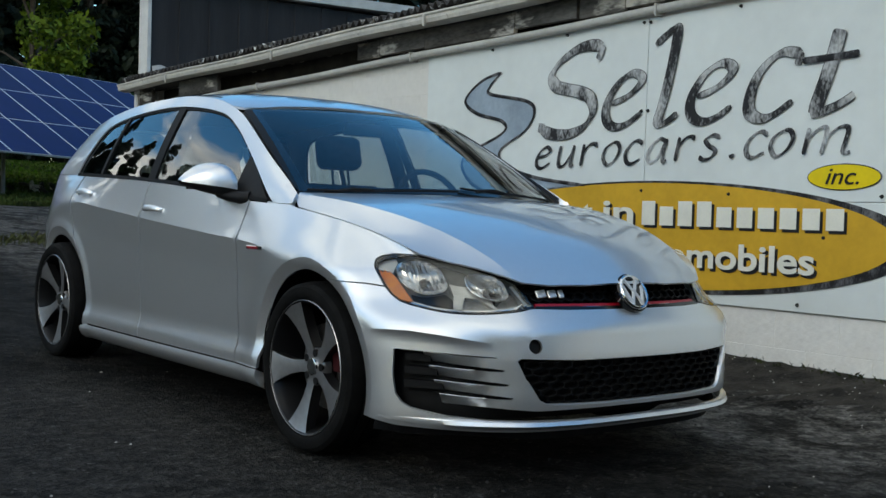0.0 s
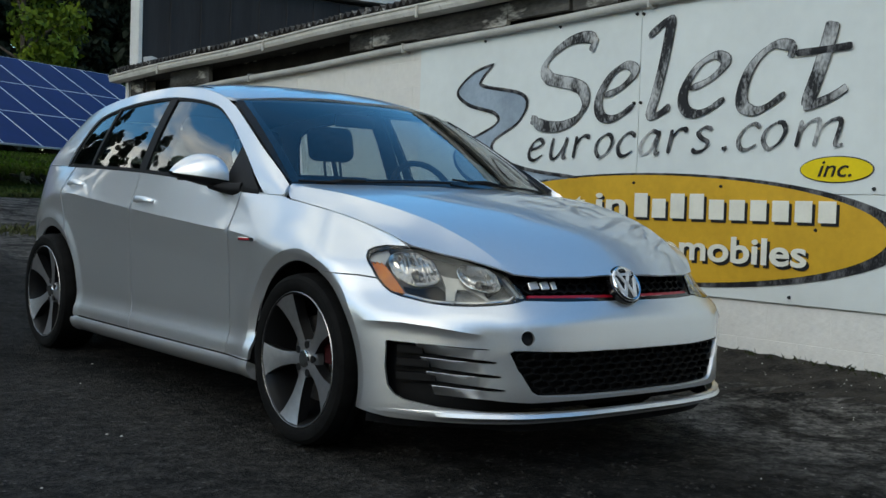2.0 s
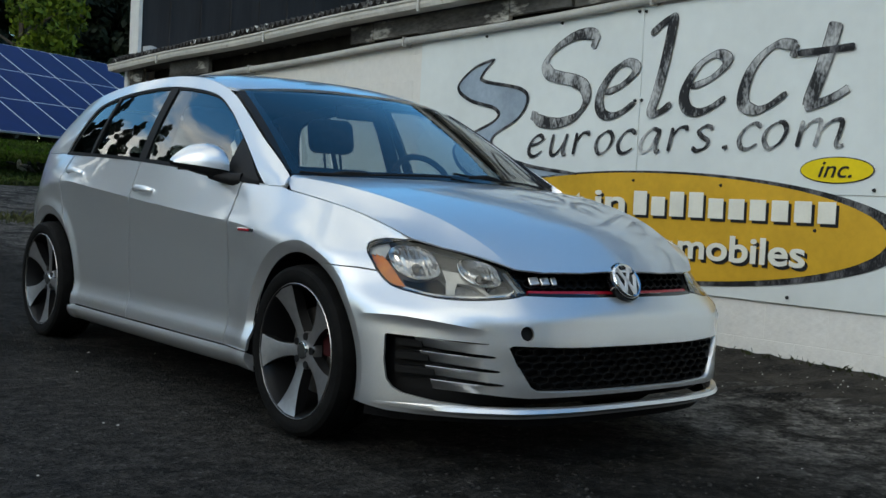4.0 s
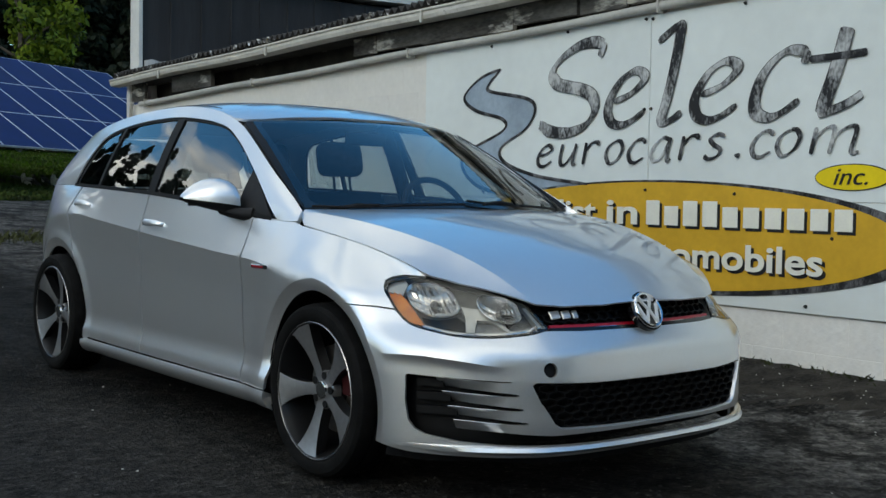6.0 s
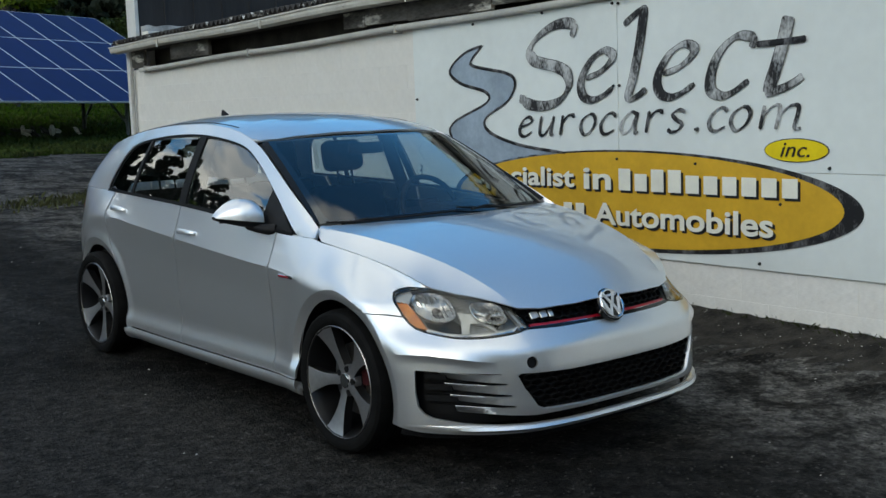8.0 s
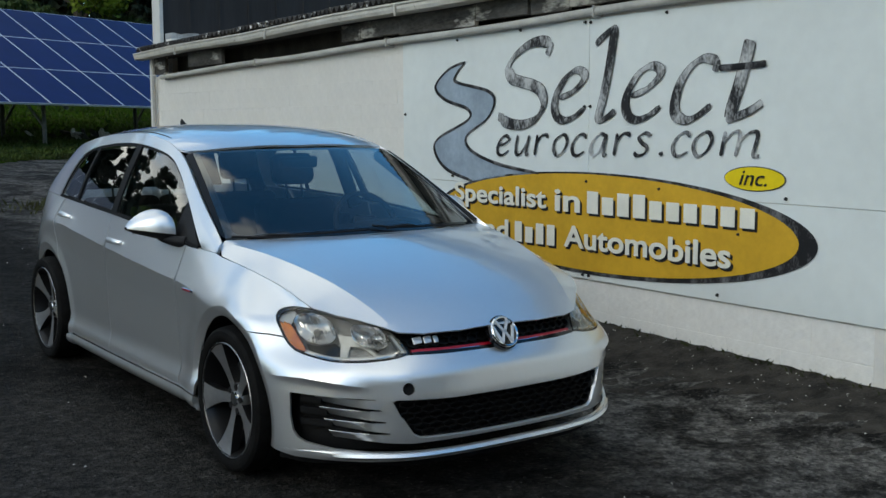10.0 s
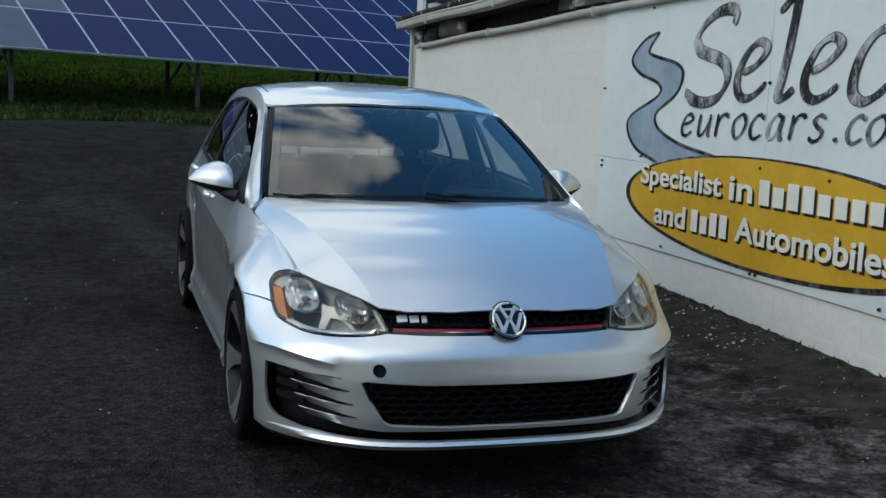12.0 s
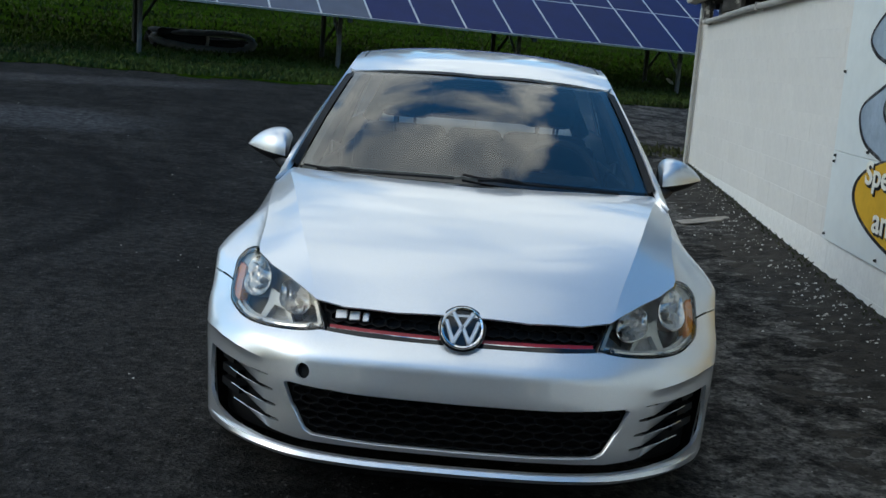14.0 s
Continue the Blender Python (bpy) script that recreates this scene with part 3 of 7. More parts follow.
while y < 9.4:
    ln = rb.uniform(0.35, 1.1)
    if rb.random() > 0.25:
        t, b = eave(y) - 0.05 - rb.uniform(0, 0.03), 2.21 - 0.017 * y + rb.uniform(-0.01, 0.03)
        wall_box("fascia_board", y, min(y + ln - 0.015, 9.55), b, t, -0.03 + rb.uniform(-0.01, 0.012), 0.012 + rb.uniform(-0.012, 0.01), OLDWOOD, soff, bevel=0.003)
    y += ln
pipe = thing("conduit_pipe", "grey painted pipe fixed along the wall under the eaves", "pipe", kind="structure")
part("pipe", tube([wall_pt(y, 2.172 - 0.0172 * y + 0.006 * math.sin(2 * y), 0.045) for y in np.arange(Y0, 9.5, 0.3)], 0.029, 10), PIPE, pipe, smooth=40)
for y in np.arange(Y0 + 0.4, 9.4, 2.6):
    wall_box("clip", y, y + 0.014, 2.134 - 0.0172 * y, 2.210 - 0.0172 * y, -0.01, 0.081, PIPE, pipe)
corner = thing("corner_board", "white corner board and downpipe at the building end", "trim", kind="structure")
wall_box("board", 9.55, 9.64, 0.1, 2.27, -0.02, 0.035, WHITETRIM, corner, bevel=0.006)
part("downpipe", tube([wall_pt(9.44, 2.04, 0.045), wall_pt(9.49, 1.98, 0.04), wall_pt(9.50, 1.2, 0.04), wall_pt(9.50, 0.3, 0.04)], 0.022, 10), PIPE, corner, smooth=40)
roof = thing("roof", "low shed roof of rusty corrugated metal sheet", "roof", kind="structure")
V, F = [], []
ny = int((9.75 - Y0) / 0.019)
for i in range(ny + 1):
    y = Y0 + (9.75 - Y0) * i / ny
    w = 0.026 * math.cos(2 * math.pi * y / 0.095)
    jag = 0.018 * math.sin(y * 5.3) * math.sin(y * 1.1)
    for o, dz in ((0.185 + jag, 0.055), (-3.5, 0.30), (-8.0, 0.62)):
        p = wall_pt(y, eave(y) + dz + w, o)
        V.append(p)
for i in range(ny):
    for k in range(2):
        a = i * 3 + k
        F.append((a, a + 1, a + 4, a + 3))
top = mesh_ob("corrugated_sheet", V, F, ROOFTIN, roof, smooth=70)
sol = top.modifiers.new("thick", "SOLIDIFY")
sol.thickness = 0.006
wall_box("verge_board", 9.62, 9.66, (eave(9.6) - 0.03, eave(9.6) - 0.03), (eave(9.6) + 0.03, eave(9.6) + 0.03), -8.0, 0.1, GUTTER, roof)
back = thing("wall_back", "plain back and end walls closing the low building", "wall", kind="structure")
part("wall_panel", box_bm(2.75, 10.5, 9.42, 9.6, 0.0, 2.5), WHITEWALL, back)
part("wall_panel", box_bm(10.3, 10.5, Y0, 9.42, -0.2, 2.8), WHITEWALL, back)
part("wall_panel", box_bm(2.4, 10.5, Y0 - 0.2, Y0, -0.2, 2.5), WHITEWALL, back)

upper = thing("upper_building", "taller charcoal-sided building with white corner board behind the low roof", "building", kind="structure")
part("siding", box_bm(2.72, 12.0, 9.66, 9.86, 2.2, 3.60), DARKSIDING, upper)
part("volume", box_bm(4.6, 12.0, 9.86, 14.0, 0.2, 3.60), DARKSIDING, upper)
for x in np.arange(3.1, 12, 0.41):
    part("batten", box_bm(x, x + 0.02, 9.645, 9.66, 2.3, 3.6), DARKSIDING, upper)
part("corner_trim", box_bm(2.685, 2.735, 9.63, 9.88, 2.28, 3.62, 0.004), WHITETRIM, upper)
bm = bmesh.new()
for f in (((2.55, 3.56), (12.3, 3.86), (12.3, 3.98), (2.55, 3.68)),):
    q = [bm.verts.new((x, yy, z)) for yy in (9.56, 9.9) for x, z in f]
    for g in ((3, 2, 1, 0), (4, 5, 6, 7), (0, 1, 5, 4), (1, 2, 6, 5), (2, 3, 7, 6), (3, 0, 4, 7)):
        bm.faces.new([q[i] for i in g])
part("roof_fascia", bm, WHITETRIM, upper)
part("roof_slab", box_bm(4.6, 12.2, 9.9, 14.2, 3.62, 3.8), DARKSIDING, upper)
V, F = [], []
rf = np.random.default_rng(8)
for i in range(70):
    x = 2.76 + 0.1 * i
    h = 0.20 * math.exp(-i / 16) + 0.02 + rf.uniform(0, 0.035)
    V += [(x, 9.62, 2.28 + 0.02 * i), (x, 9.635, 2.34 + 0.012 * i + h)]
    if i:
        F.append((2 * i - 2, 2 * i, 2 * i + 1, 2 * i - 1))
fl = mesh_ob("flashing", V, F, FLASHING, upper, "crumpled grey flashing", smooth=60)
s2 = fl.modifiers.new("thick", "SOLIDIFY")
s2.thickness = 0.012

# ---- painted blocks, sign boards and lettering ----
block_mesh = {}


def block(y0, y1, z0, z1, material):
    key = (round(y1 - y0, 3), round(z1 - z0, 3), material.name)
    if key not in block_mesh:
        bm = box_bm(0, y1 - y0 - 0.002, 0, z1 - z0 - 0.002, -0.03, 0.0, 0.0015)
        me = bpy.data.meshes.new("block")
        bm.to_mesh(me)
        bm.free()
        me.materials.append(material)
        block_mesh[key] = me
    ob = new("block", block_mesh[key])
    ob.parent = building
    ob.matrix_basis = WALL @ Matrix.Translation((-y1 + 0.001, z0 + 0.001, -0.004 + random.uniform(-0.0006, 0.0006)))


SIGN_Y0, SIGN_Y1, SIGN_Z0, SIGN_Z1 = -3.46, 3.632, 0.392, 2.118
for r in range(11):
    z0 = -0.02 + r * COURSE
    y = 9.44 - (BLOCK / 2 if r % 2 else 0)
    while y > -0.9:
        y0 = max(y - BLOCK, -0.9)
        if not (y < SIGN_Y1 and z0 + COURSE < SIGN_Z1 and z0 > SIGN_Z0 - 0.02):
            block(y0, y, z0, min(z0 + COURSE, 2.16 - 0.0172 * y), BASEWALL if z0 < 0.35 else WHITEWALL)
        y = y0
wall_box("wall_skin", Y0, -0.9, -0.02, (2.17 - 0.0172 * Y0, 2.185), -0.011, -0.004, WHITEWALL, building)

sign = thing("sign_board", "hand-painted white dealer sign board bolted to the block wall", "sign")
cols = [(-3.632, -1.312), (-1.308, 1.13), (1.134, 3.46)]
for a0, a1 in cols:
    for z0, z1 in ((SIGN_Z0, 0.988), (0.991, SIGN_Z1)):
        ob = part("board", box_bm(a0, a1, z0, z1, 0.002, 0.014, 0.002), BOARD, sign)
        ob.matrix_basis = WALL
for a, z in ((-1.345, 1.545), (-1.29, 1.545), (-1.345, 2.095), (-1.29, 2.09), (-2.04, 2.09), (-2.83, 2.07), (-0.6, 2.10), (-3.59, 1.511), (-3.56, 0.96), (-3.57, 0.92), (-0.15, 0.43), (-1.35, 0.42), (-1.29, 0.42), (-0.64, 1.03), (-0.18, 1.03), (0.33, 1.02), (0.0, 0.80), (-1.32, 1.05), (-2.9, 1.03), (-3.58, 0.43), (-2.5, 0.43)):
    bm = bmesh.new()
    bmesh.ops.create_cone(bm, cap_ends=True, segments=10, radius1=0.011, radius2=0.006, depth=0.014, matrix=Matrix.Translation((a, z, 0.026)))
    part("bolt", bm, DARKSTEEL, sign).matrix_basis = WALL


def flat_shape(name, pts, out, material, label=""):
    """A painted area of the sign: an outline in sign metres."""
    P = resample(pts, 0.03)
    v2, _, tri = delaunay_2d_cdt([Vector(p) for p in P], [(i, (i + 1) % len(P)) for i in range(len(P))], [], 1, 1e-6)[:3]
    ob = mesh_ob(name, [(v.x, v.y, out) for v in v2], [t for t in tri], material, sign, label)
    ob.matrix_basis = WALL
    return ob


def ellipse(cx, cz, a, b, n=90):
    return [(cx + a * math.cos(t), cz + b * math.sin(t)) for t in np.linspace(0, 2 * math.pi, n, endpoint=False)]


RIVER_L = [(-2.746, 1.90), (-2.98, 1.85), (-3.16, 1.725), (-3.02, 1.62), (-2.72, 1.545), (-2.72, 1.46), (-3.12, 1.32), (-3.17, 1.21), (-3.01, 1.08), (-2.66, 1.0)]
RIVER_R = [(-1.85, 1.085), (-2.34, 1.14), (-2.68, 1.235), (-2.73, 1.345), (-2.47, 1.468), (-2.375, 1.594), (-2.464, 1.676), (-2.86, 1.75), (-2.87, 1.81), (-2.746, 1.90)]
rl, rr = spline(RIVER_L, 8), spline(RIVER_R, 8)
flat_shape("painted_river", [(p[0] + 0.022, p[1]) for p in rl] + [(p[0] + 0.022, p[1]) for p in rr[:-1]], 0.018, RIVER, "blue-grey painted winding road")


def stroke(name, pts, width, thin, nib, out, material, closed=False, n=9):
    """A brush stroke with a broad nib along a smooth line."""
    P = spline(pts, n, closed) + np.array([0.022, 0.0])
    if closed:
        P = np.vstack([P, P[:1]])
    D = np.gradient(P, axis=0)
    D /= np.maximum(np.linalg.norm(D, axis=1, keepdims=True), 1e-9)
    ang = np.arctan2(D[:, 1], D[:, 0])
    h = 0.43 * (thin + (width - thin) * np.abs(np.sin(ang - nib)) ** 1.2)
    if not closed:
        q = np.linspace(0, 1, len(P))
        h *= np.clip(np.minimum(q, 1 - q) * 14 + 0.55, 0, 1)
    Nn = np.stack([-D[:, 1], D[:, 0]], 1)
    V, F = [], []
    for i, (p, m, w) in enumerate(zip(P, Nn, h)):
        V += [(p[0] + m[0] * w, p[1] + m[1] * w, out), (p[0], p[1], out + 0.002), (p[0] - m[0] * w, p[1] - m[1] * w, out)]
        if i:
            k = 3 * i
            F += [(k - 3, k - 2, k + 1, k), (k - 2, k - 1, k + 2, k + 1)]
    ob = mesh_ob(name, V, F, material, sign)
    ob.matrix_basis = WALL
    return ob


def brushed(pts, width, thin, nib, out):
    """A worn grey letter stroke over a thin dark edge."""
    stroke("letter_edge", pts, width + 0.011, thin + 0.009, nib, out - 0.0012, SIGNDARK)
    stroke("letter", pts, width, thin, nib, out, SIGNGREY)


stroke("river_outline", RIVER_L, 0.035, 0.018, 0.6, 0.022, SIGNDARK)
stroke("river_outline", RIVER_R, 0.035, 0.016, 0.6, 0.022, SIGNDARK)
# yellow field with an uneven dark edge
flat_shape("dark_oval_edge", ellipse(-1.283, 0.769, 1.833, 0.342), 0.018, SIGNDARK)
flat_shape("yellow_oval", ellipse(-1.308, 0.775, 1.735, 0.323), 0.022, YELLOW, "ochre yellow painted oval")
flat_shape("small_oval_edge", ellipse(0.105, 1.121, 0.223, 0.071, 50), 0.018, SIGNDARK)
flat_shape("small_yellow_oval", ellipse(0.105, 1.121, 0.215, 0.065, 50), 0.022, LEMON, "lemon yellow oval")

for line in ([(-1.76, 1.90), (-1.715, 1.99)], [(-1.72, 1.985), (-1.85, 2.0), (-1.98, 1.98), (-2.13, 1.91), (-2.2, 1.83), (-2.16, 1.76), (-2.06, 1.73), (-1.92, 1.70), (-1.82, 1.65), (-1.80, 1.56), (-1.88, 1.47), (-2.02, 1.428), (-2.16, 1.43), (-2.29, 1.46)], [(-2.30, 1.445), (-2.285, 1.51)]):
    brushed(line, 0.105, 0.030, radians(42), 0.024)
for dx in (0.0, 0.705):
    brushed([(p[0] + dx, p[1]) for p in ((-1.63, 1.605), (-1.5, 1.64), (-1.40, 1.70), (-1.37, 1.755), (-1.45, 1.785), (-1.56, 1.74), (-1.65, 1.64), (-1.68, 1.55), (-1.65, 1.48), (-1.57, 1.455), (-1.47, 1.48), (-1.37, 1.535))], 0.085, 0.03, radians(25), 0.024)
brushed([(-1.26, 1.945), (-1.17, 2.0), (-1.09, 2.03), (-1.10, 1.93), (-1.14, 1.75), (-1.19, 1.58), (-1.225, 1.48), (-1.20, 1.455), (-1.14, 1.475), (-1.07, 1.515)], 0.085, 0.03, radians(15), 0.024)
brushed([(-0.205, 1.80), (-0.225, 1.73)], 0.05, 0.03, radians(25), 0.024)
brushed([(-0.20, 1.79), (-0.32, 1.808), (-0.42, 1.76), (-0.50, 1.67), (-0.54, 1.56), (-0.53, 1.485), (-0.45, 1.452), (-0.36, 1.475), (-0.25, 1.54)], 0.095, 0.03, radians(25), 0.024)
brushed([(0.035, 1.895), (0.0, 1.77), (-0.04, 1.65), (-0.09, 1.52), (-0.10, 1.46)], 0.10, 0.05, radians(10), 0.024)
brushed([(-0.13, 1.455), (-0.02, 1.48), (0.06, 1.51), (0.13, 1.548)], 0.05, 0.02, radians(80), 0.025)
stroke("letter", [(-0.19, 1.748), (0.0, 1.752), (0.155, 1.76)], 0.045, 0.028, radians(80), 0.027, SIGNDARK)

GLYPH = {
    "e": [[(0.05, 0.5), (0.55, 0.6), (0.85, 0.8), (0.6, 1), (0.25, 0.85), (0.05, 0.45), (0.15, 0.1), (0.5, 0), (0.95, 0.25)]],
    "u": [[(0.1, 1), (0.08, 0.4), (0.2, 0.05), (0.5, 0.1), (0.85, 0.6), (0.95, 1)], [(0.95, 1), (0.88, 0.3), (0.95, 0.05), (1.1, 0.1)]],
    "r": [[(0.1, 1), (0.1, 0)], [(0.12, 0.6), (0.4, 0.95), (0.75, 1), (0.8, 0.85)]],
    "o": [[(0.5, 1), (0.12, 0.75), (0.05, 0.35), (0.35, 0), (0.75, 0.2), (0.92, 0.65), (0.75, 0.95), (0.5, 1)]],
    "c": [[(0.9, 0.85), (0.6, 1), (0.25, 0.85), (0.05, 0.45), (0.2, 0.08), (0.5, 0), (0.9, 0.2)]],
    "a": [[(0.85, 0.9), (0.5, 1), (0.15, 0.7), (0.05, 0.3), (0.25, 0.02), (0.6, 0.2), (0.88, 0.9)], [(0.9, 1), (0.85, 0.3), (0.95, 0.02), (1.1, 0.1)]],
    "s": [[(0.85, 0.9), (0.5, 1), (0.2, 0.82), (0.4, 0.58), (0.75, 0.38), (0.65, 0.1), (0.3, 0), (0.05, 0.12)]],
    "m": [[(0.05, 1), (0.05, 0)], [(0.07, 0.6), (0.25, 0.95), (0.42, 0.9), (0.42, 0)], [(0.44, 0.6), (0.65, 0.95), (0.85, 0.9), (0.85, 0.1), (1, 0.05)]],
    ".": [[(0.3, 0.08), (0.45, 0.1), (0.4, 0.0)]],
}
LEFT = [-2.336, -2.12, -1.895, -1.69, -1.495, -1.30, -1.075, -0.885, -0.70, -0.555, -0.385, -0.165]
for ch, a in zip("eurocars.com", LEFT):
    wide = 0.30 if ch == "m" else 0.155
    base = 1.205 + (a + 2.33) * 0.018
    for st in GLYPH[ch]:
        stroke("letter", [(a + x * wide + (y - 0.5) * 0.035, base + y * 0.142) for x, y in st], 0.04, 0.014, radians(30), 0.024, SIGNGREY if ch in "oacm" else SIGNDARK)


def word(text, a0, a1, z0, z1, out, material, bold=0.020, shear=0.0, lower=0.0):
    """A painted word fitted between a0 and a1, standing from z0 to z1."""
    cu = bpy.data.curves.new("word", "FONT")
    cu.body, cu.offset, cu.shear, cu.extrude = text, bold, shear, 0.001
    tmp = bpy.data.objects.new("word", cu)
    scene.collection.objects.link(tmp)
    me = bpy.data.meshes.new_from_object(tmp)
    bpy.data.objects.remove(tmp)
    P = np.array([v.co[:] for v in me.vertices])
    lo, hi = P.min(0), P.max(0)
    Q = (P - lo) / (hi - lo)
    for v, q in zip(me.vertices, Q):
        v.co = (a0 + q[0] * (a1 - a0), z0 + q[1] * (z1 - z0), out + (0.003 if q[2] > 0.5 else 0))
    me.materials.clear()
    me.materials.append(material)
    ob = new("lettering", me)
    ob.parent = sign
    ob.matrix_basis = WALL


def letters_bar(a0, a1, heights, z0, zx, out, material):
    """Plain bars in place of a maker's name."""
    n = len(heights)
    w = (a1 - a0) / n
    for k, h in enumerate(heights):
        bm = box_bm(a0 + k * w + 0.008, a0 + (k + 1) * w - 0.030, z0, z0 + zx * h, out, out + 0.003, 0.0012)
        part("letter_bar", bm, material, sign).matrix_basis = WALL


for dx, dz, out, mt in ((0.016, -0.016, 0.0245, LETTERBLACK), (0.0, 0.0, 0.0285, LETTERWHITE)):
    word("Specialist", -2.86 + dx, -1.735 + dx, 0.800 + dz, 0.985 + dz, out, mt)
    word("in", -1.64 + dx, -1.375 + dx, 0.836 + dz, 0.985 + dz, out, mt)
    letters_bar(-1.31 + dx, 0.155 + dx, (1.0, 0.78, 1.0, 1.0, 0.78, 0.78, 0.78, 0.78, 0.78, 0.78), 0.838 + dz, 0.148, out, mt)
    word("and", -2.62 + dx, -2.17 + dx, 0.583 + dz, 0.735 + dz, out, mt)
    letters_bar(-2.10 + dx, -1.61 + dx, (1.0, 0.78, 1.0, 1.0), 0.588 + dz, 0.145, out, mt)
    word("Automobiles", -1.54 + dx, -0.045 + dx, 0.594 + dz, 0.745 + dz, out, mt)
word("inc.", -0.0, 0.20, 1.082, 1.165, 0.0245, LETTERBLACK, 0.0, 0.3)

# ---- the car: its surfaces ----
R_TYRE, HUB_Z, HUB_R, REAR_Y = 0.309, 0.298, 0.343, 2.631
PLAN = spline([(0, -0.838), (0.25, -0.83), (0.45, -0.795), (0.58, -0.73), (0.70, -0.63), (0.79, -0.51), (0.860, -0.37), (0.880, -0.15), (0.862, 0.1), (0.846, 0.4), (0.842, 0.8), (0.838, 1.4), (0.828, 2.0), (0.822, 2.3), (0.825, 2.5), (0.815, 2.72), (0.79, 2.9), (0.74, 3.08), (0.63, 3.22), (0.43, 3.31), (0, 3.36)], 40)
S_ARC = np.concatenate([[0], np.cumsum(np.linalg.norm(np.diff(PLAN, axis=0), axis=1))])


def plan_at(s):
    return np.interp(s, S_ARC, PLAN[:, 0]), np.interp(s, S_ARC, PLAN[:, 1])


def nose_z(a):
    """Height of the line across the bumper."""
    return np.interp(a, [0, 0.3, 0.47, 0.6, 0.75], [0.493, 0.492, 0.487, 0.476, 0.470])


def LEDGE_Z(a):
    return np.interp(a, [0.60, 0.67, 0.73, 0.79, 0.88, 0.96, 1.06], [0.446, 0.455, 0.464, 0.472, 0.480, 0.480, 0.476])


def LEDGE_A(a):
    return np.interp(a, [0.605, 0.66, 0.74, 0.84, 0.96, 1.06], [0.0, 0.005, 0.012, 0.014, 0.010, 0.0])


back_a = curve_of([(0.12, 0.04), (0.15, 0.02), (0.18, 0.004), (0.24, 0.0), (0.34, 0.002), (0.43, 0.002), (0.488, 0.003), (0.512, 0.012), (0.535, 0.035), (0.56, 0.062), (0.60, 0.088), (0.64, 0.107), (0.72, 0.14), (0.8, 0.18)])
BACK_B = curve_of([(0.14, 0.0), (0.47, 0.0), (0.50, 0.004), (0.57, 0.035), (0.64, 0.075), (0.70, 0.12), (0.75, 0.15), (0.8, 0.2)])
TORNADO = curve_of([(-0.6, 0.655), (-0.3, 0.670), (-0.1, 0.668), (0.1, 0.677), (0.25, 0.698), (0.41, 0.7255), (0.8, 0.754), (1.3, 0.79), (2.07, 0.85), (2.4, 0.873), (2.6, 0.86), (2.8, 0.80), (3.05, 0.72), (3.4, 0.68)])
BELT_Z = curve_of([(0.30, 0.872), (0.434, 0.888), (1.434, 0.975), (2.0, 1.0), (2.547, 1.018), (3.3, 1.035)])
BELT_X = curve_of([(0.30, 0.765), (0.434, 0.772), (0.9, 0.785), (1.434, 0.788), (2.0, 0.770), (2.3, 0.752), (2.547, 0.735), (2.65, 0.728), (2.85, 0.712), (3.05, 0.675), (3.15, 0.635), (3.25, 0.56), (3.33, 0.44)])
UP_Z = curve_of([(-0.6, 0.655), (-0.426, 0.726), (-0.2, 0.792), (0.0, 0.834), (0.15, 0.858), (0.3, 0.879), (0.434, 0.893), (0.9, 0.932), (1.434, 0.975), (2.0, 1.0), (2.547, 1.018), (3.3, 1.035)])
UP_X = curve_of([(-0.6, 0.66), (-0.426, 0.688), (-0.2, 0.708), (0.0, 0.735), (0.15, 0.752), (0.3, 0.763), (0.434, 0.772), (0.9, 0.785), (1.434, 0.788), (2.0, 0.770), (2.3, 0.752), (2.547, 0.735), (2.65, 0.728), (2.85, 0.712), (3.05, 0.675), (3.15, 0.635), (3.25, 0.56), (3.33, 0.44)])
HOOD_Z, HOOD_X = UP_Z, UP_X


ARCH_LINE = 0.397


def smooth01(x):
    x = np.clip(x, 0, 1)
    return x * x * (3 - 2 * x)


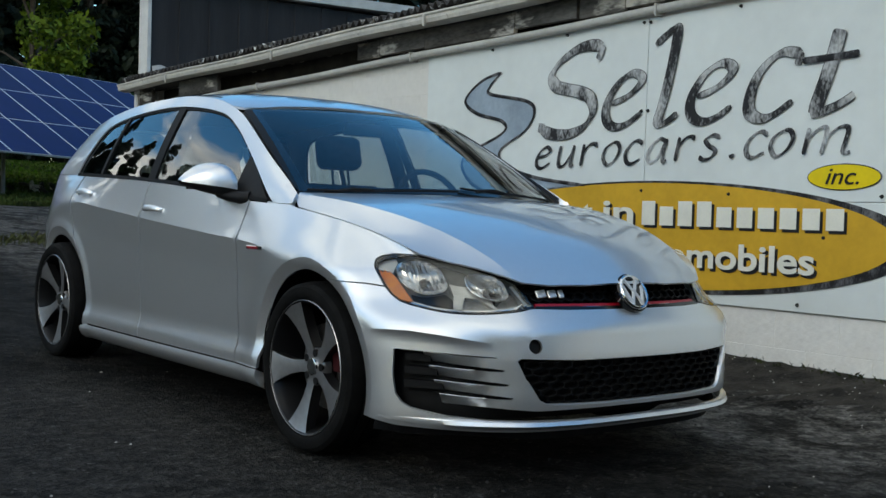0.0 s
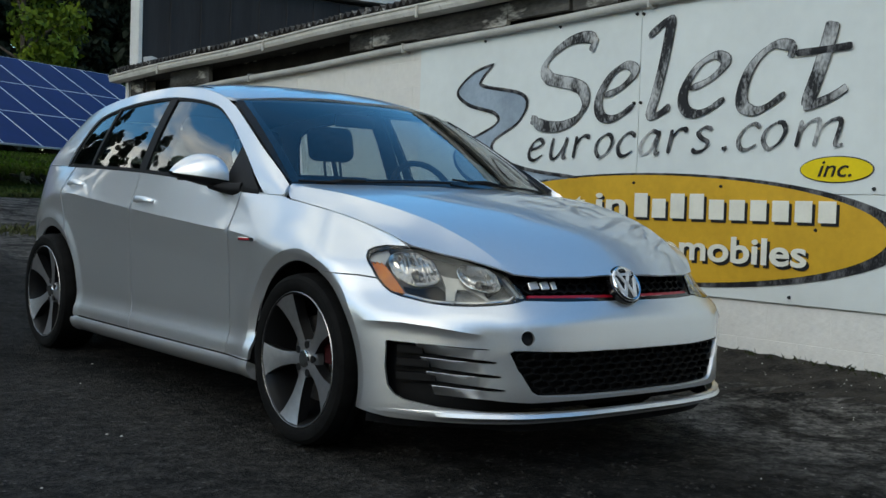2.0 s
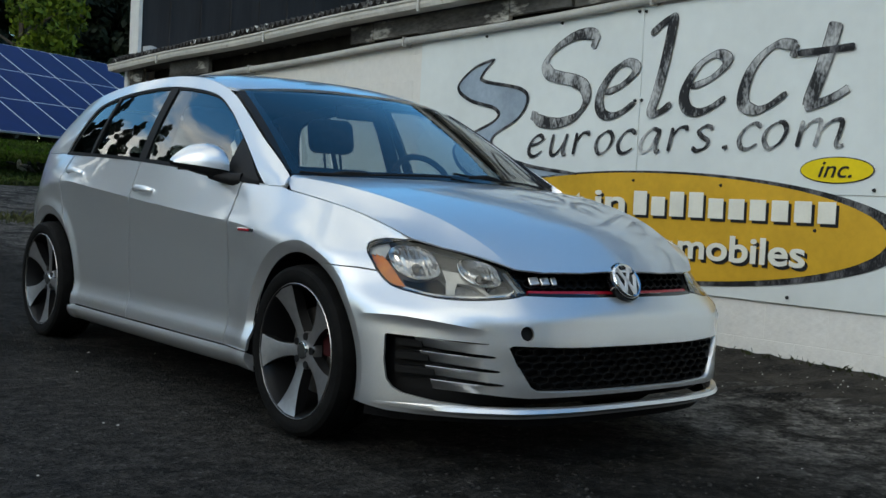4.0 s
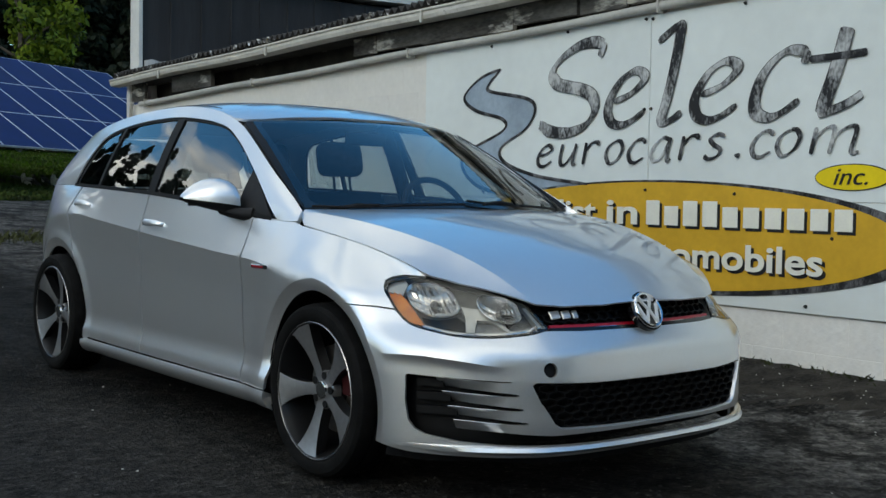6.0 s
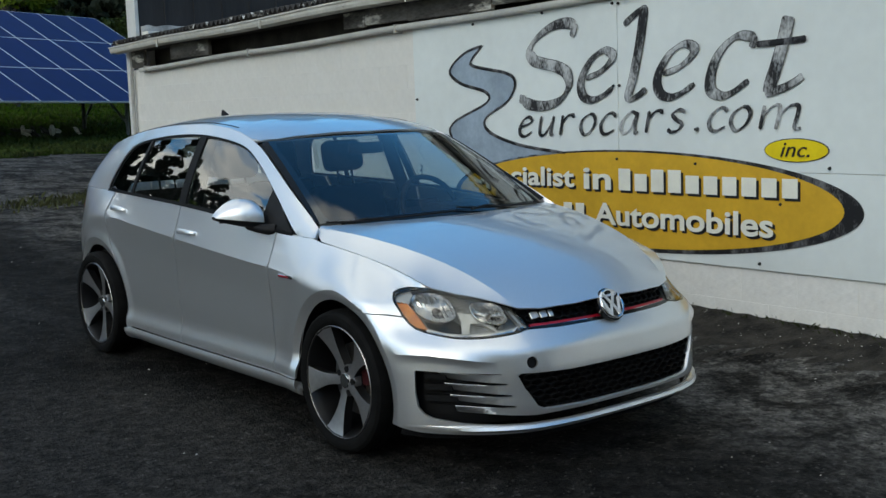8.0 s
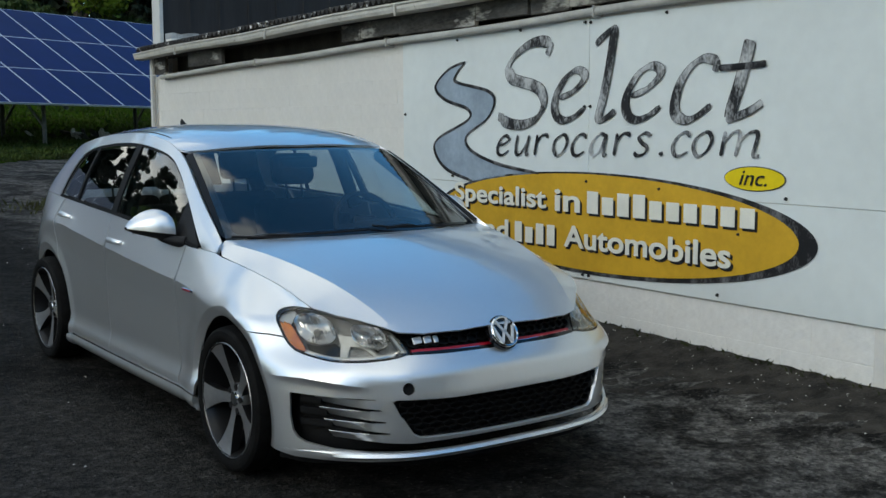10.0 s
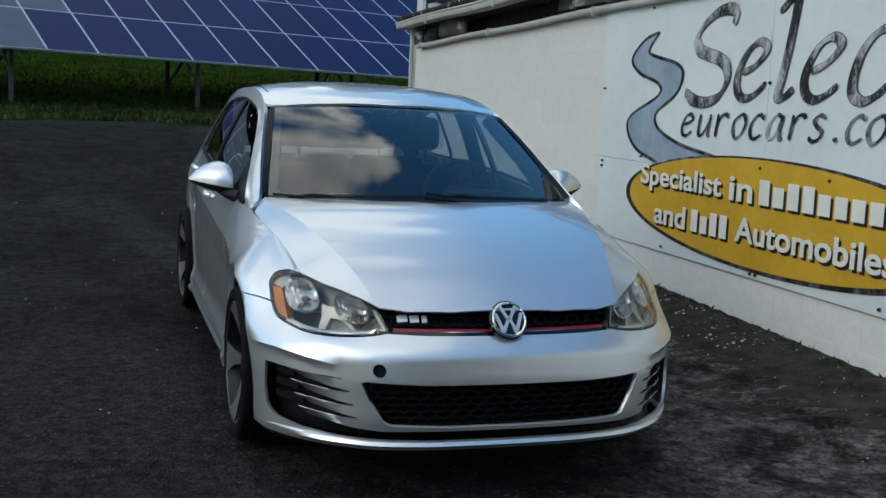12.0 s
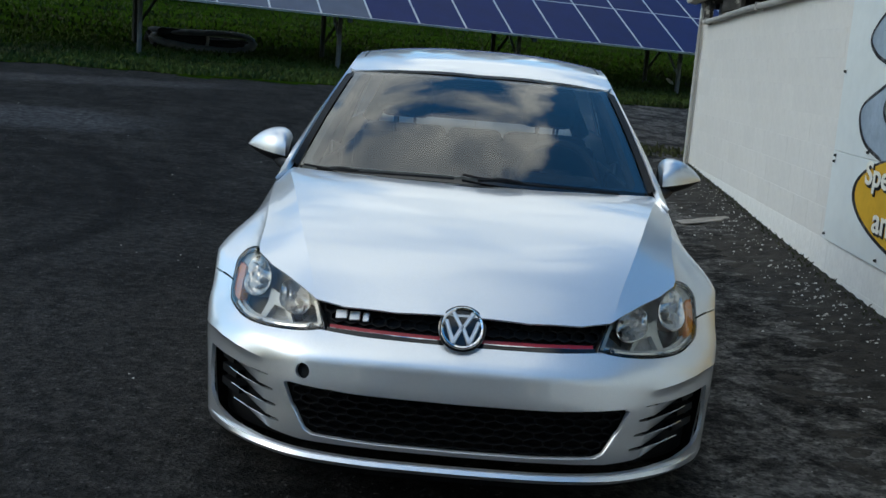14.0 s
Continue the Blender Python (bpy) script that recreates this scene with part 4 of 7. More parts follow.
def body(s, z):
    """The car's skin below the belt: s runs along the plan's outline from the nose's middle (minus: the right side), z is height."""
    sg, a = np.where(np.asarray(s) < 0, -1.0, 1.0), np.abs(s)
    z = np.asarray(z, float)
    x, y = plan_at(a)
    # lamps and nose lean back
    hold = np.where(y > -0.56, 1 - smooth01((y + 0.56) / 0.66), 1.0)
    grow = np.where(y > -0.56, hold, np.minimum((x / 0.755) ** 2, 1.0))
    up = 0.005 * np.log1p(np.exp(np.clip((z - nose_z(a)) / 0.005, -30, 30)))
    crisp = np.where(up < 0.075, 0.002 + 0.80 * up + 1.0 * up * up, back_a(z))
    crisp = np.where(z < nose_z(a), np.minimum(back_a(z), 0.03) * (z < 0.3) + 0.002 * (z >= 0.3) + 0.80 * up, crisp)
    crisp = crisp - 0.010 * smooth01((nose_z(a) - z) / 0.10) * (1 - 0.6 * smooth01((0.26 - z) / 0.08))
    w1 = 1 - smooth01((a - 0.42) / 0.30)
    y2 = y + np.where(a < 3.0, (back_a(z) * (1 - w1) + crisp * w1) * hold + BACK_B(z) * grow, 0.0)
    # the ledge over the side vents: a shelf that ends in a sharp lower edge
    u = z - LEDGE_Z(a)
    tooth = np.where(u > 0, np.clip(1 - u / 0.05, 0, 1) ** 1.4, np.clip(1 + u / 0.018, 0, 1) ** 1.3)
    led = tooth * LEDGE_A(a)
    tx, ty = plan_at(a + 0.02)
    px_, py_ = plan_at(np.maximum(a - 0.02, 0))
    tn = np.hypot(tx - px_, ty - py_)
    x, y2 = x + led * (ty - py_) / tn, y2 - led * (tx - px_) / tn
    # the tail is a little wider low down
    x = x - smooth01((y2 - 2.3) / 0.75) * np.interp(z, [0.3, 0.5, 0.65, 0.85], [-0.020, -0.012, -0.004, 0.004]) * np.clip((3.33 - y) / 0.15, 0, 1)
    # flanks
    side = smooth01((y2 + 0.50) / 0.17)
    zt = TORNADO(y2)
    lower = np.interp(z, [0.14, 0.2, 0.26, 0.295, 0.32, 0.36, 0.45, 0.58, 0.7, 1.0], [0.045, 0.022, 0.002, 0.004, 0.014, 0.021, 0.016, 0.012, 0.010, 0.010]) * np.clip((zt - z) / 0.14, 0, 1)
    door = smooth01((y2 - 0.05) / 0.3)
    lower = lower * door + np.interp(z, [0.15, 0.30, 0.42, 0.55], [0.040, 0.030, 0.018, 0.010]) * (1 - door)
    zu, xu = UP_Z(y2), UP_X(y2)
    w = np.clip((z - zt) / (zu - zt), 0, 1.6)
    power = 0.95 + 0.4 * (1 - smooth01((y2 + 0.05) / 0.6)) + 0.5 * smooth01((y2 - 2.35) / 0.35)
    inset = lower + np.where(z > zt, np.maximum(x - xu, 0.0) * w ** power, 0.0)
    inset = inset * np.where(y > 3.2, np.clip((3.4 - y) / 0.2, 0.0, 1), 1.0)
    for yc, zc in ((0.0, HUB_Z), (REAR_Y, HUB_R)):
        d = np.hypot(y2 - yc, z - zc)
        ahead = 1.0 if yc else 1 - 0.3 * smooth01((-0.18 - y2) / 0.2)
        lip = np.clip((ARCH_LINE - d) / 0.045, 0, 1)
        inset = inset - ahead * ((0.010 if yc else 0.014) * (1 - smooth01((d - ARCH_LINE) / (0.06 if yc else 0.15))) - (0.016 if yc else 0.022 * np.where(y2 > 0, smooth01((z - 0.24) / 0.16), 1.0)) * lip) * (smooth01((zc + 0.50 - z) / 0.10) if yc else 1.0)
    x2 = x - side * inset
    rear = smooth01((y - 2.75) / 0.5)
    y2 = y2 - rear * np.interp(z, [0.15, 0.3, 0.5, 0.8, 1.04], [0.06, 0.0, 0.0, 0.03, 0.0]) 
    return np.stack([sg * x2, y2, z], -1)


S_DENSE = np.linspace(0, S_ARC[-1], 2400)


def s_of(x=None, y=None, z=0.5):
    """Where along the outline the skin has that |x| (nose) or that y (flank), at height z."""
    P = body(S_DENSE, np.full_like(S_DENSE, z))
    if x is not None and y is not None:
        return S_DENSE[np.argmin((P[:, 0] - x) ** 2 + (P[:, 1] - y) ** 2)]
    if y is None:
        lim = np.argmax(P[:, 0] > 0.80) or 400
        return float(np.interp(x, P[:lim, 0], S_DENSE[:lim]))
    i0 = np.searchsorted(S_DENSE, 0.75)
    return float(np.interp(y, P[i0:, 1], S_DENSE[i0:]))


def nose(pts):
    return [(s_of(x=x, z=z), z) for x, z in pts]


def flank(pts):
    return [(s_of(y=y, z=z), z) for y, z in pts]


def arch(yc, r, a0, a1, n=26):
    zc = HUB_R if yc > 1 else HUB_Z
    return [(yc + r * math.cos(radians(a)), zc + r * math.sin(radians(a))) for a in np.linspace(a0, a1, n)]


def mirror(pts):
    return [(-a, b) for a, b in pts]


def both(half):
    """A closed outline from its half, given from the middle line outwards and back to it."""
    return list(half) + [(-a, b) for a, b in reversed(half) if abs(a) > 1e-4]


GAP = 0.004
CREASE = [(s_of(y=y, z=float(TORNADO(y))), float(TORNADO(y))) for y in np.linspace(0.34, 2.42, 48)]
ARCH_F = [(s_of(y=ARCH_LINE * math.cos(t), z=HUB_Z + ARCH_LINE * math.sin(t)), HUB_Z + ARCH_LINE * math.sin(t)) for t in np.radians(np.linspace(-5, 195, 60))]
ARCH_R = [(s_of(y=REAR_Y + ARCH_LINE * math.cos(t), z=HUB_R + ARCH_LINE * math.sin(t)), HUB_R + ARCH_LINE * math.sin(t)) for t in np.radians(np.linspace(-20, 200, 60))]
LEDGE = [(a, float(LEDGE_Z(a))) for a in np.linspace(0.62, 1.05, 30)]
car = thing("car", "silver five-door hatchback parked on the asphalt beside the wall", "car")
SIDES = ((1, "left"), (-1, "right"))

# outlines of the nose in |x|, z
LAMP_LOW = [(0.418, 0.562), (0.50, 0.548), (0.60, 0.540), (0.69, 0.543), (0.752, 0.562)]
LAMP_TOP = [(0.752, 0.708), (0.664, 0.7235), (0.650, 0.7205), (0.56, 0.690), (0.455, 0.645)]
LAMP_OUT = [(0.866, 0.572), (0.882, 0.590), (0.890, 0.620), (0.890, 0.655), (0.886, 0.682), (0.876, 0.700), (0.852, 0.711), (0.81, 0.7195), (0.765, 0.7245), (0.73, 0.7245)]
lamp = nose(spline(LAMP_LOW, 5)) + LAMP_OUT + nose(spline(LAMP_TOP[1:], 5))[1:]
INTAKE = nose([(0, 0.393), (0.30, 0.394), (0.515, 0.402), (0.527, 0.394), (0.50, 0.335), (0.455, 0.262), (0.43, 0.248), (0.25, 0.243), (0, 0.242)])
SLITS = ((0.546, 0.270), (0.560, 0.314), (0.576, 0.360), (0.598, 0.402))
FIN_IN = 0.045


def slit_z(k, a):
    return SLITS[k][1] + 0.052 * (a - SLITS[k][0])


TEETH = []
for k in range(4):
    tip, zt_ = SLITS[k]
    h = 0.0022 if k == 3 else 0.0048
    a = tip + FIN_IN
    TEETH += [(a, slit_z(k, a) - h - 0.001), (tip + 0.012, zt_ - h * 0.8), (tip + 0.003, zt_ - h * 0.5), (tip, zt_), (tip + 0.003, zt_ + h * 0.5), (tip + 0.012, zt_ + h * 0.8), (a, slit_z(k, a) + h + 0.001)]
TEETH.pop()
VENT = nose([(0, 0.230), (0.30, 0.230), (0.46, 0.229), (0.56, 0.237)]) + TEETH + [(0.80, 0.413)]
VENT += [(s_of(x=0.79, y=-0.505, z=0.417), 0.417), (s_of(x=0.806, y=-0.48, z=0.418), 0.418), (s_of(x=0.808, y=-0.475, z=0.412), 0.412), (s_of(x=0.807, y=-0.475, z=0.33), 0.33), (s_of(x=0.802, y=-0.485, z=0.27), 0.27), (s_of(x=0.79, y=-0.505, z=0.243), 0.243), (s_of(x=0.77, y=-0.53, z=0.228), 0.228)]
VENT += nose([(0.70, 0.208), (0.6, 0.197), (0.3, 0.191), (0, 0.191)])
TOW = [(-(s_of(x=0.468, z=0.44)) + 0.0235 * math.cos(a), 0.44 + 0.0235 * math.sin(a)) for a in np.linspace(0, 2 * math.pi, 20, endpoint=False)]

bumper_half = nose([(0, 0.552), (0.30, 0.553), (0.413, 0.556)]) + [(a, b - GAP) for a, b in nose(spline(LAMP_LOW, 4))[1:]] + [(0.869, 0.569), (0.885, 0.587), (0.8935, 0.611), (s_of(x=0.80, y=-0.30, z=0.618), 0.618)]
af = [p for p in arch(0, 0.354, 112, 200, 22)]
bumper_half += flank(af) + [(s_of(y=-0.37, z=0.178), 0.178), (s_of(x=0.80, y=-0.49, z=0.165), 0.165)] + nose([(0.6, 0.158), (0.3, 0.158), (0, 0.158)])
front_bumper = panel("front_bumper", body, both(bumper_half), PAINT, car, "silver front bumper with dark intakes", holes=[both(INTAKE), both(VENT), TOW], step=0.016, lines=[LEDGE, mirror(LEDGE), ARCH_F, mirror(ARCH_F)], sharp=True)


def behind(depth):
    def f(s, z):
        P = body(s, z)
        e = 1e-3
        a, b = body(np.asarray(s) + e, z) - P, body(s, np.asarray(z) + e) - P
        n = np.cross(a, b)
        n /= np.maximum(np.linalg.norm(n, axis=-1, keepdims=True), 1e-9)
        return P - n * depth
    return f


back_half = nose([(0, 0.41), (0.54, 0.415)]) + [(s_of(x=0.83, y=-0.43, z=0.43), 0.43), (s_of(x=0.82, y=-0.43, z=0.17), 0.17)] + nose([(0.66, 0.168), (0, 0.166)])
panel("intake_backing", behind(0.065), both(back_half), TRIMBLACK, front_bumper, step=0.05, depth=0)
tow = [(-s_of(x=0.468, z=0.44) + 0.026 * math.cos(a), 0.44 + 0.026 * math.sin(a)) for a in np.linspace(0, 2 * math.pi, 20, endpoint=False)]
panel("tow_eye_plug", behind(0.02), tow, BLACK, front_bumper, step=0.02, depth=0)
# rounded lip round the lower intake
V, F = [], []
ring = resample(both(INTAKE), 0.012)
mid_ = ring.mean(0)
for inset, dep in ((0.0, 0.0005), (0.0012, 0.0005), (0.0030, 0.003), (0.0038, 0.014)):
    loop = ring - np.sign(ring - mid_) * np.array([0.9 * inset, inset]) * np.array([np.clip(np.abs(ring[:, 0] - mid_[0]) / 0.4, 0, 1) ** 3, np.ones(len(ring))]).T
    V += [tuple(q) for q in behind(dep)(loop[:, 0], loop[:, 1])]
nr = len(ring)
for k in range(3):
    F += [(k * nr + i, k * nr + (i + 1) % nr, (k + 1) * nr + (i + 1) % nr, (k + 1) * nr + i) for i in range(nr)]
mesh_ob("intake_lip", V, F, PAINT, front_bumper, "silver lip round the lower intake", 40)
# the fins of the side vents: flush at their inner tips, turned under and set back further out
for sg, _ in SIDES:
    mm = (lambda p: p) if sg > 0 else mirror
    for k in range(4):
        a0, a1 = SLITS[k][0] + FIN_IN - 0.003, 0.848 - 0.02 * (3 - k)
        b0 = SLITS[k - 1][0] + FIN_IN - 0.003 if k else 0.555
        hi_ = [(a, float(slit_z(k, a)) - (0.0035 if k == 3 else 0.0055)) for a in np.linspace(a0, a1, 10)]
        lo_ = [(a, float(slit_z(k - 1, a)) + 0.0055 if k else 0.238) for a in np.linspace(b0, a1, 10)]
        def fin_lift(s_, z_, k=k, a0=a0, a1=a1):
            a = np.abs(s_)
            q = np.clip((a - a0) / (a1 - a0), 0, 1)
            top = slit_z(k, a)
            f = np.clip((top - z_) / 0.04, 0, 1)
            return behind((0.001 + q ** 0.8 * (0.008 + 0.058 * f))[..., None])(s_, z_)
        panel("vent_fin", fin_lift, mm(hi_ + lo_[::-1]), PAINT, front_bumper, "silver louvre fin in the side vent", step=0.012, depth=0.0015)
# lower spoiler lip
lip_half = nose([(0, 0.194), (0.30, 0.194), (0.62, 0.195)]) + [(s_of(x=0.80, y=-0.49, z=0.195), 0.195), (s_of(x=0.82, y=-0.41, z=0.19), 0.19), (s_of(x=0.80, y=-0.49, z=0.178), 0.178)] + nose([(0.6, 0.173), (0.3, 0.171), (0, 0.171)])
panel("spoiler_lip", lambda s, z: behind(-0.012 * (1 - smooth01((np.abs(s) - 0.72) / 0.24))[..., None])(s, z) - np.stack([0 * z, np.interp(z, [0.171, 0.183, 0.195], [-0.012, 0.010, -0.002]) * (1 - 0.7 * smooth01((np.abs(s) - 0.6) / 0.25)), 0 * z], -1), both(lip_half), PAINT, front_bumper, "silver lower lip", step=0.0085, depth=0.016)
under_half = nose([(0, 0.165), (0.6, 0.165)]) + [(s_of(x=0.80, y=-0.49, z=0.165), 0.165), (s_of(y=-0.36, z=0.16), 0.16), (s_of(y=-0.36, z=0.125), 0.125), (s_of(x=0.80, y=-0.49, z=0.12), 0.12)] + nose([(0.6, 0.125), (0, 0.125)])
panel("under_spoiler", behind(0.03), both(under_half), BLACK, front_bumper, step=0.04, depth=0.0)

# grille
GRILLE = nose([(0, 0.66), (0.25, 0.655), (0.46, 0.645), (0.436, 0.610), (0.408, 0.556), (0.25, 0.553), (0, 0.552)])
grille = panel("grille", behind(0.035), both(GRILLE), TRIMBLACK, car, "black honeycomb grille with red strip", step=0.04, depth=0)
panel("red_strip", behind(0.012), both(nose([(0, 0.5765), (0.405, 0.579), (0.405, 0.5705), (0, 0.568)])), REDTRIM, grille, "dark red trim strip", step=0.02, depth=0.012)
panel("trim_line", behind(0.010), both(nose([(0, 0.5676), (0.405, 0.5701), (0.405, 0.5672), (0, 0.5647)])), CHROME, grille, step=0.02, depth=0.012)
panel("grille_frame", behind(0.006), both(nose([(0, 0.566), (0.41, 0.5685), (0.412, 0.558), (0, 0.553)])), GLOSSBLACK, grille, step=0.03, depth=0.02)

# fenders
def skirt(s, z):
    """The sill under the doors: a ledge that faces up, then a face turned under."""
    P, e = body(s, z), np.interp(z, [0.168, 0.185, 0.218, 0.232, 0.25], [-0.01, 0.016, 0.024, 0.020, 0.007])
    return P + np.stack([np.sign(s) * e, 0 * e, 0 * e], -1)


for sg, side_name in SIDES:
    mm = (lambda p: p) if sg > 0 else mirror
    hood_edge = [(s_of(y=y, z=float(HOOD_Z(y)) - 0.002) if y > -0.2 else s_of(x=float(HOOD_X(y)), y=y, z=float(HOOD_Z(y)) - 0.002), float(HOOD_Z(y)) - 0.002) for y in np.linspace(0.24, -0.43, 16)]
    out = flank([(0.558, 0.25), (0.565, 0.5), (0.566, 0.7), (0.566, 0.84), (0.57, 0.893), (0.50, 0.889), (0.44, 0.887), (0.40, 0.886), (0.36, 0.885), (0.30, 0.884)]) + hood_edge
    out += [(0.81, 0.7235), (0.854, 0.715), (0.880, 0.7035), (0.890, 0.683), (0.894, 0.655), (0.8945, 0.6165), (s_of(x=0.80, y=-0.30, z=0.623), 0.623)]
    out += flank(arch(0, 0.354, 111, -5, 30)) + flank([(0.36, 0.25)])
    panel("front_fender", body, mm(out), PAINT, car, step=0.014, lines=[mm(CREASE), mm(ARCH_F)], sharp=True)
    # doors
    f_door = flank([(0.566, 0.252), (0.573, 0.5), (0.574, 0.7), (0.574, 0.84), (0.578, 0.896), (0.9, float(BELT_Z(0.9)) - 0.004), (1.2, float(BELT_Z(1.2)) - 0.004), (1.527, float(BELT_Z(1.527)) - 0.004), (1.54, 0.8), (1.545, 0.5), (1.53, 0.252), (1.0, 0.252)])
    door = panel("front_door", body, mm(f_door), PAINT, car, step=0.02, lines=[mm(CREASE)], sharp=True)
    rarc = [p for p in arch(REAR_Y, 0.375, 208, 140, 16)]
    r_door = flank([(1.538, 0.252), (1.553, 0.5), (1.548, 0.8), (1.535, float(BELT_Z(1.535)) - 0.004), (2.0, float(BELT_Z(2.0)) - 0.004), (2.46, float(BELT_Z(2.46)) - 0.004), (2.47, 0.9), (2.42, 0.72)] + rarc[::-1][2:-1] + [(2.20, 0.252), (1.9, 0.252)])
    rdoor = panel("rear_door", body, mm(r_door), PAINT, car, step=0.018, lines=[mm(CREASE), mm(ARCH_R)], sharp=True)
    q_out = flank([(2.478, float(BELT_Z(2.47)) - 0.0), (2.482, 0.9), (2.43, 0.725)] + arch(REAR_Y, 0.367, 141, 205, 14) + arch(REAR_Y, 0.352, 203, -25, 40))
    end = S_ARC[-1] - 0.12
    q_out += [(s_of(y=3.05, z=0.2), 0.2), (end, 0.22), (end, 1.02), (s_of(y=2.95, z=1.025), 1.025), (s_of(y=2.7, z=1.02), 1.02)]
    panel("rear_quarter", body, mm(q_out), PAINT, car, step=0.018, lines=[mm(CREASE), mm(ARCH_R)], sharp=True)
    sill = flank([(0.345, 0.247), (0.9, 0.247), (1.6, 0.247), (2.2, 0.247), (2.29, 0.235), (2.28, 0.175), (1.6, 0.172), (0.9, 0.172), (0.34, 0.172)])
    panel("side_skirt", skirt, mm(sill), PAINT, car, "silver side skirt", step=0.013, depth=0.04)
    # black wheel-arch lining
    for yc, zc in ((0.0, HUB_Z), (REAR_Y, HUB_R)):
        V, F = [], []
        for k, a in enumerate(np.linspace(-20, 200, 30)):
            for xx in ((0.79 if yc else 0.83), 0.56):
                V.append((sg * xx, yc + 0.356 * math.cos(radians(a)), zc + 0.356 * math.sin(radians(a))))
            if k:
                F.append((2 * k - 2, 2 * k - 1, 2 * k + 1, 2 * k))
        k = len(V)
        V += [(sg * 0.56, yc + 0.356 * math.cos(radians(a)), zc + 0.356 * math.sin(radians(a))) for a in np.linspace(-20, 200, 30)]
        F.append(tuple(range(k, k + 30)))
        mesh_ob("wheel_arch_liner", V, F, BLACK, car)

# hood
ZC = curve_of([(-0.80, 0.622), (-0.765, 0.643), (-0.70, 0.685), (-0.58, 0.757), (-0.35, 0.840), (-0.1, 0.899), (0.12, 0.937), (0.32, 0.962)])
ZE = curve_of([(-0.80, 0.52), (-0.765, 0.56), (-0.69, 0.605), (-0.58, 0.658), (-0.426, 0.726), (-0.2, 0.792), (0.0, 0.834), (0.15, 0.858), (0.3, 0.879), (0.4, 0.888)])


ZR = curve_of([(-0.80, 0.545), (-0.765, 0.596), (-0.697, 0.643), (-0.58, 0.716), (-0.426, 0.787), (-0.2, 0.852), (0.0, 0.891), (0.313, 0.928)])
XR = curve_of([(-0.80, 0.43), (-0.697, 0.455), (-0.4, 0.545), (0.0, 0.643), (0.313, 0.714)])


def hood_z(x, y):
    """A nearly flat middle, and flanks that fall away outside a crease from the screen's corner to the grille's corner."""
    ax, xr, zr = np.abs(x), XR(y), ZR(y)
    a = ax / xr
    z_in = ZC(y) - (ZC(y) - zr) * np.clip(a, 0, 1) ** 1.8
    t = np.clip((ax - xr) / np.maximum(HOOD_X(y) - xr, 0.012), 0, 1.2)
    z_out = zr - (zr - ZE(y)) * (1.2 * t - 0.2 * t * t)
    return np.where(a < 1, z_in, z_out)


def hood(x, y):
    return np.stack([x, y, hood_z(x, y)], -1)


hood_half = [(0, -0.768), (0.2, -0.760), (0.36, -0.735), (0.452, -0.697), (0.53, -0.618), (0.62, -0.52), (0.678, -0.435)] + [(float(HOOD_X(y)) - GAP, y) for y in np.linspace(-0.40, 0.24, 10)] + [(0.742, 0.275), (0.725, 0.308), (0.70, 0.325), (0.5, 0.235), (0.25, 0.155), (0, 0.13)]
panel("bonnet", hood, both(hood_half), PAINT, car, "silver bonnet reflecting the sky", step=0.025, depth=0.006, middle=(0, 0, -2), lines=[[(sx * float(XR(y)), y) for y in np.linspace(-0.68, 0.27, 30)] for sx in (1, -1)], sharp=True)

# windscreen, roof and side frames
RAIL_Z = curve_of([(0.26, 0.905), (0.33, 0.945), (0.6, 1.083), (0.8, 1.19), (1.0, 1.285), (1.2, 1.345), (1.5, 1.388), (1.9, 1.392), (2.3, 1.368), (2.7, 1.318), (3.2, 1.225)])
RAIL_X = curve_of([(0.26, 0.735), (0.33, 0.722), (0.6, 0.68), (0.8, 0.643), (1.0, 0.605), (1.2, 0.588), (1.5, 0.582), (1.9, 0.582), (2.3, 0.580), (2.5, 0.575), (2.75, 0.555), (3.0, 0.515), (3.2, 0.455)])


def screen(u, v):
    """The windscreen: u across (-1..1), v up (0..1)."""
    u, v = np.asarray(u, float), np.asarray(v, float)
    x = u * (0.70 * (1 - v) + 0.562 * v)
    y = (0.14 + 0.205 * u * u) * (1 - v) + (0.905 + 0.125 * u * u) * v
    z = (0.957 - 0.032 * u * u) * (1 - v) + (1.323 - 0.011 * u * u) * v + 0.035 * v * (1 - v) * 4 * 0.5
    return np.stack([x, y, z], -1)


ROOF_Z = curve_of([(0.85, 1.308), (0.905, 1.329), (1.1, 1.380), (1.3, 1.413), (1.5, 1.432), (1.9, 1.445), (2.4, 1.425), (2.9, 1.372), (3.25, 1.305)])


def roof_top(x, y):
    a = np.abs(x) / RAIL_X(y)
    z = ROOF_Z(y) - (ROOF_Z(y) - RAIL_Z(y)) * np.clip(a, 0, 1.1) ** 2.6
    return np.stack([x, y, z], -1)


def house(sg):
    """The side above the belt, by y and z."""
    def f(y, z):
        w = np.clip((z - BELT_Z(y)) / np.maximum(RAIL_Z(y) - BELT_Z(y), 0.02), -0.2, 1.05)
        x = BELT_X(y) * (1 - w) + RAIL_X(y) * w + 0.014 * 4 * w * (1 - w)
        return np.stack([sg * x, y, z], -1)
    return f


def inner(lift, d, sg=1):
    def f(a, b):
        P = lift(a, b)
        return P - np.array([sg * d, 0, 0])
    return f


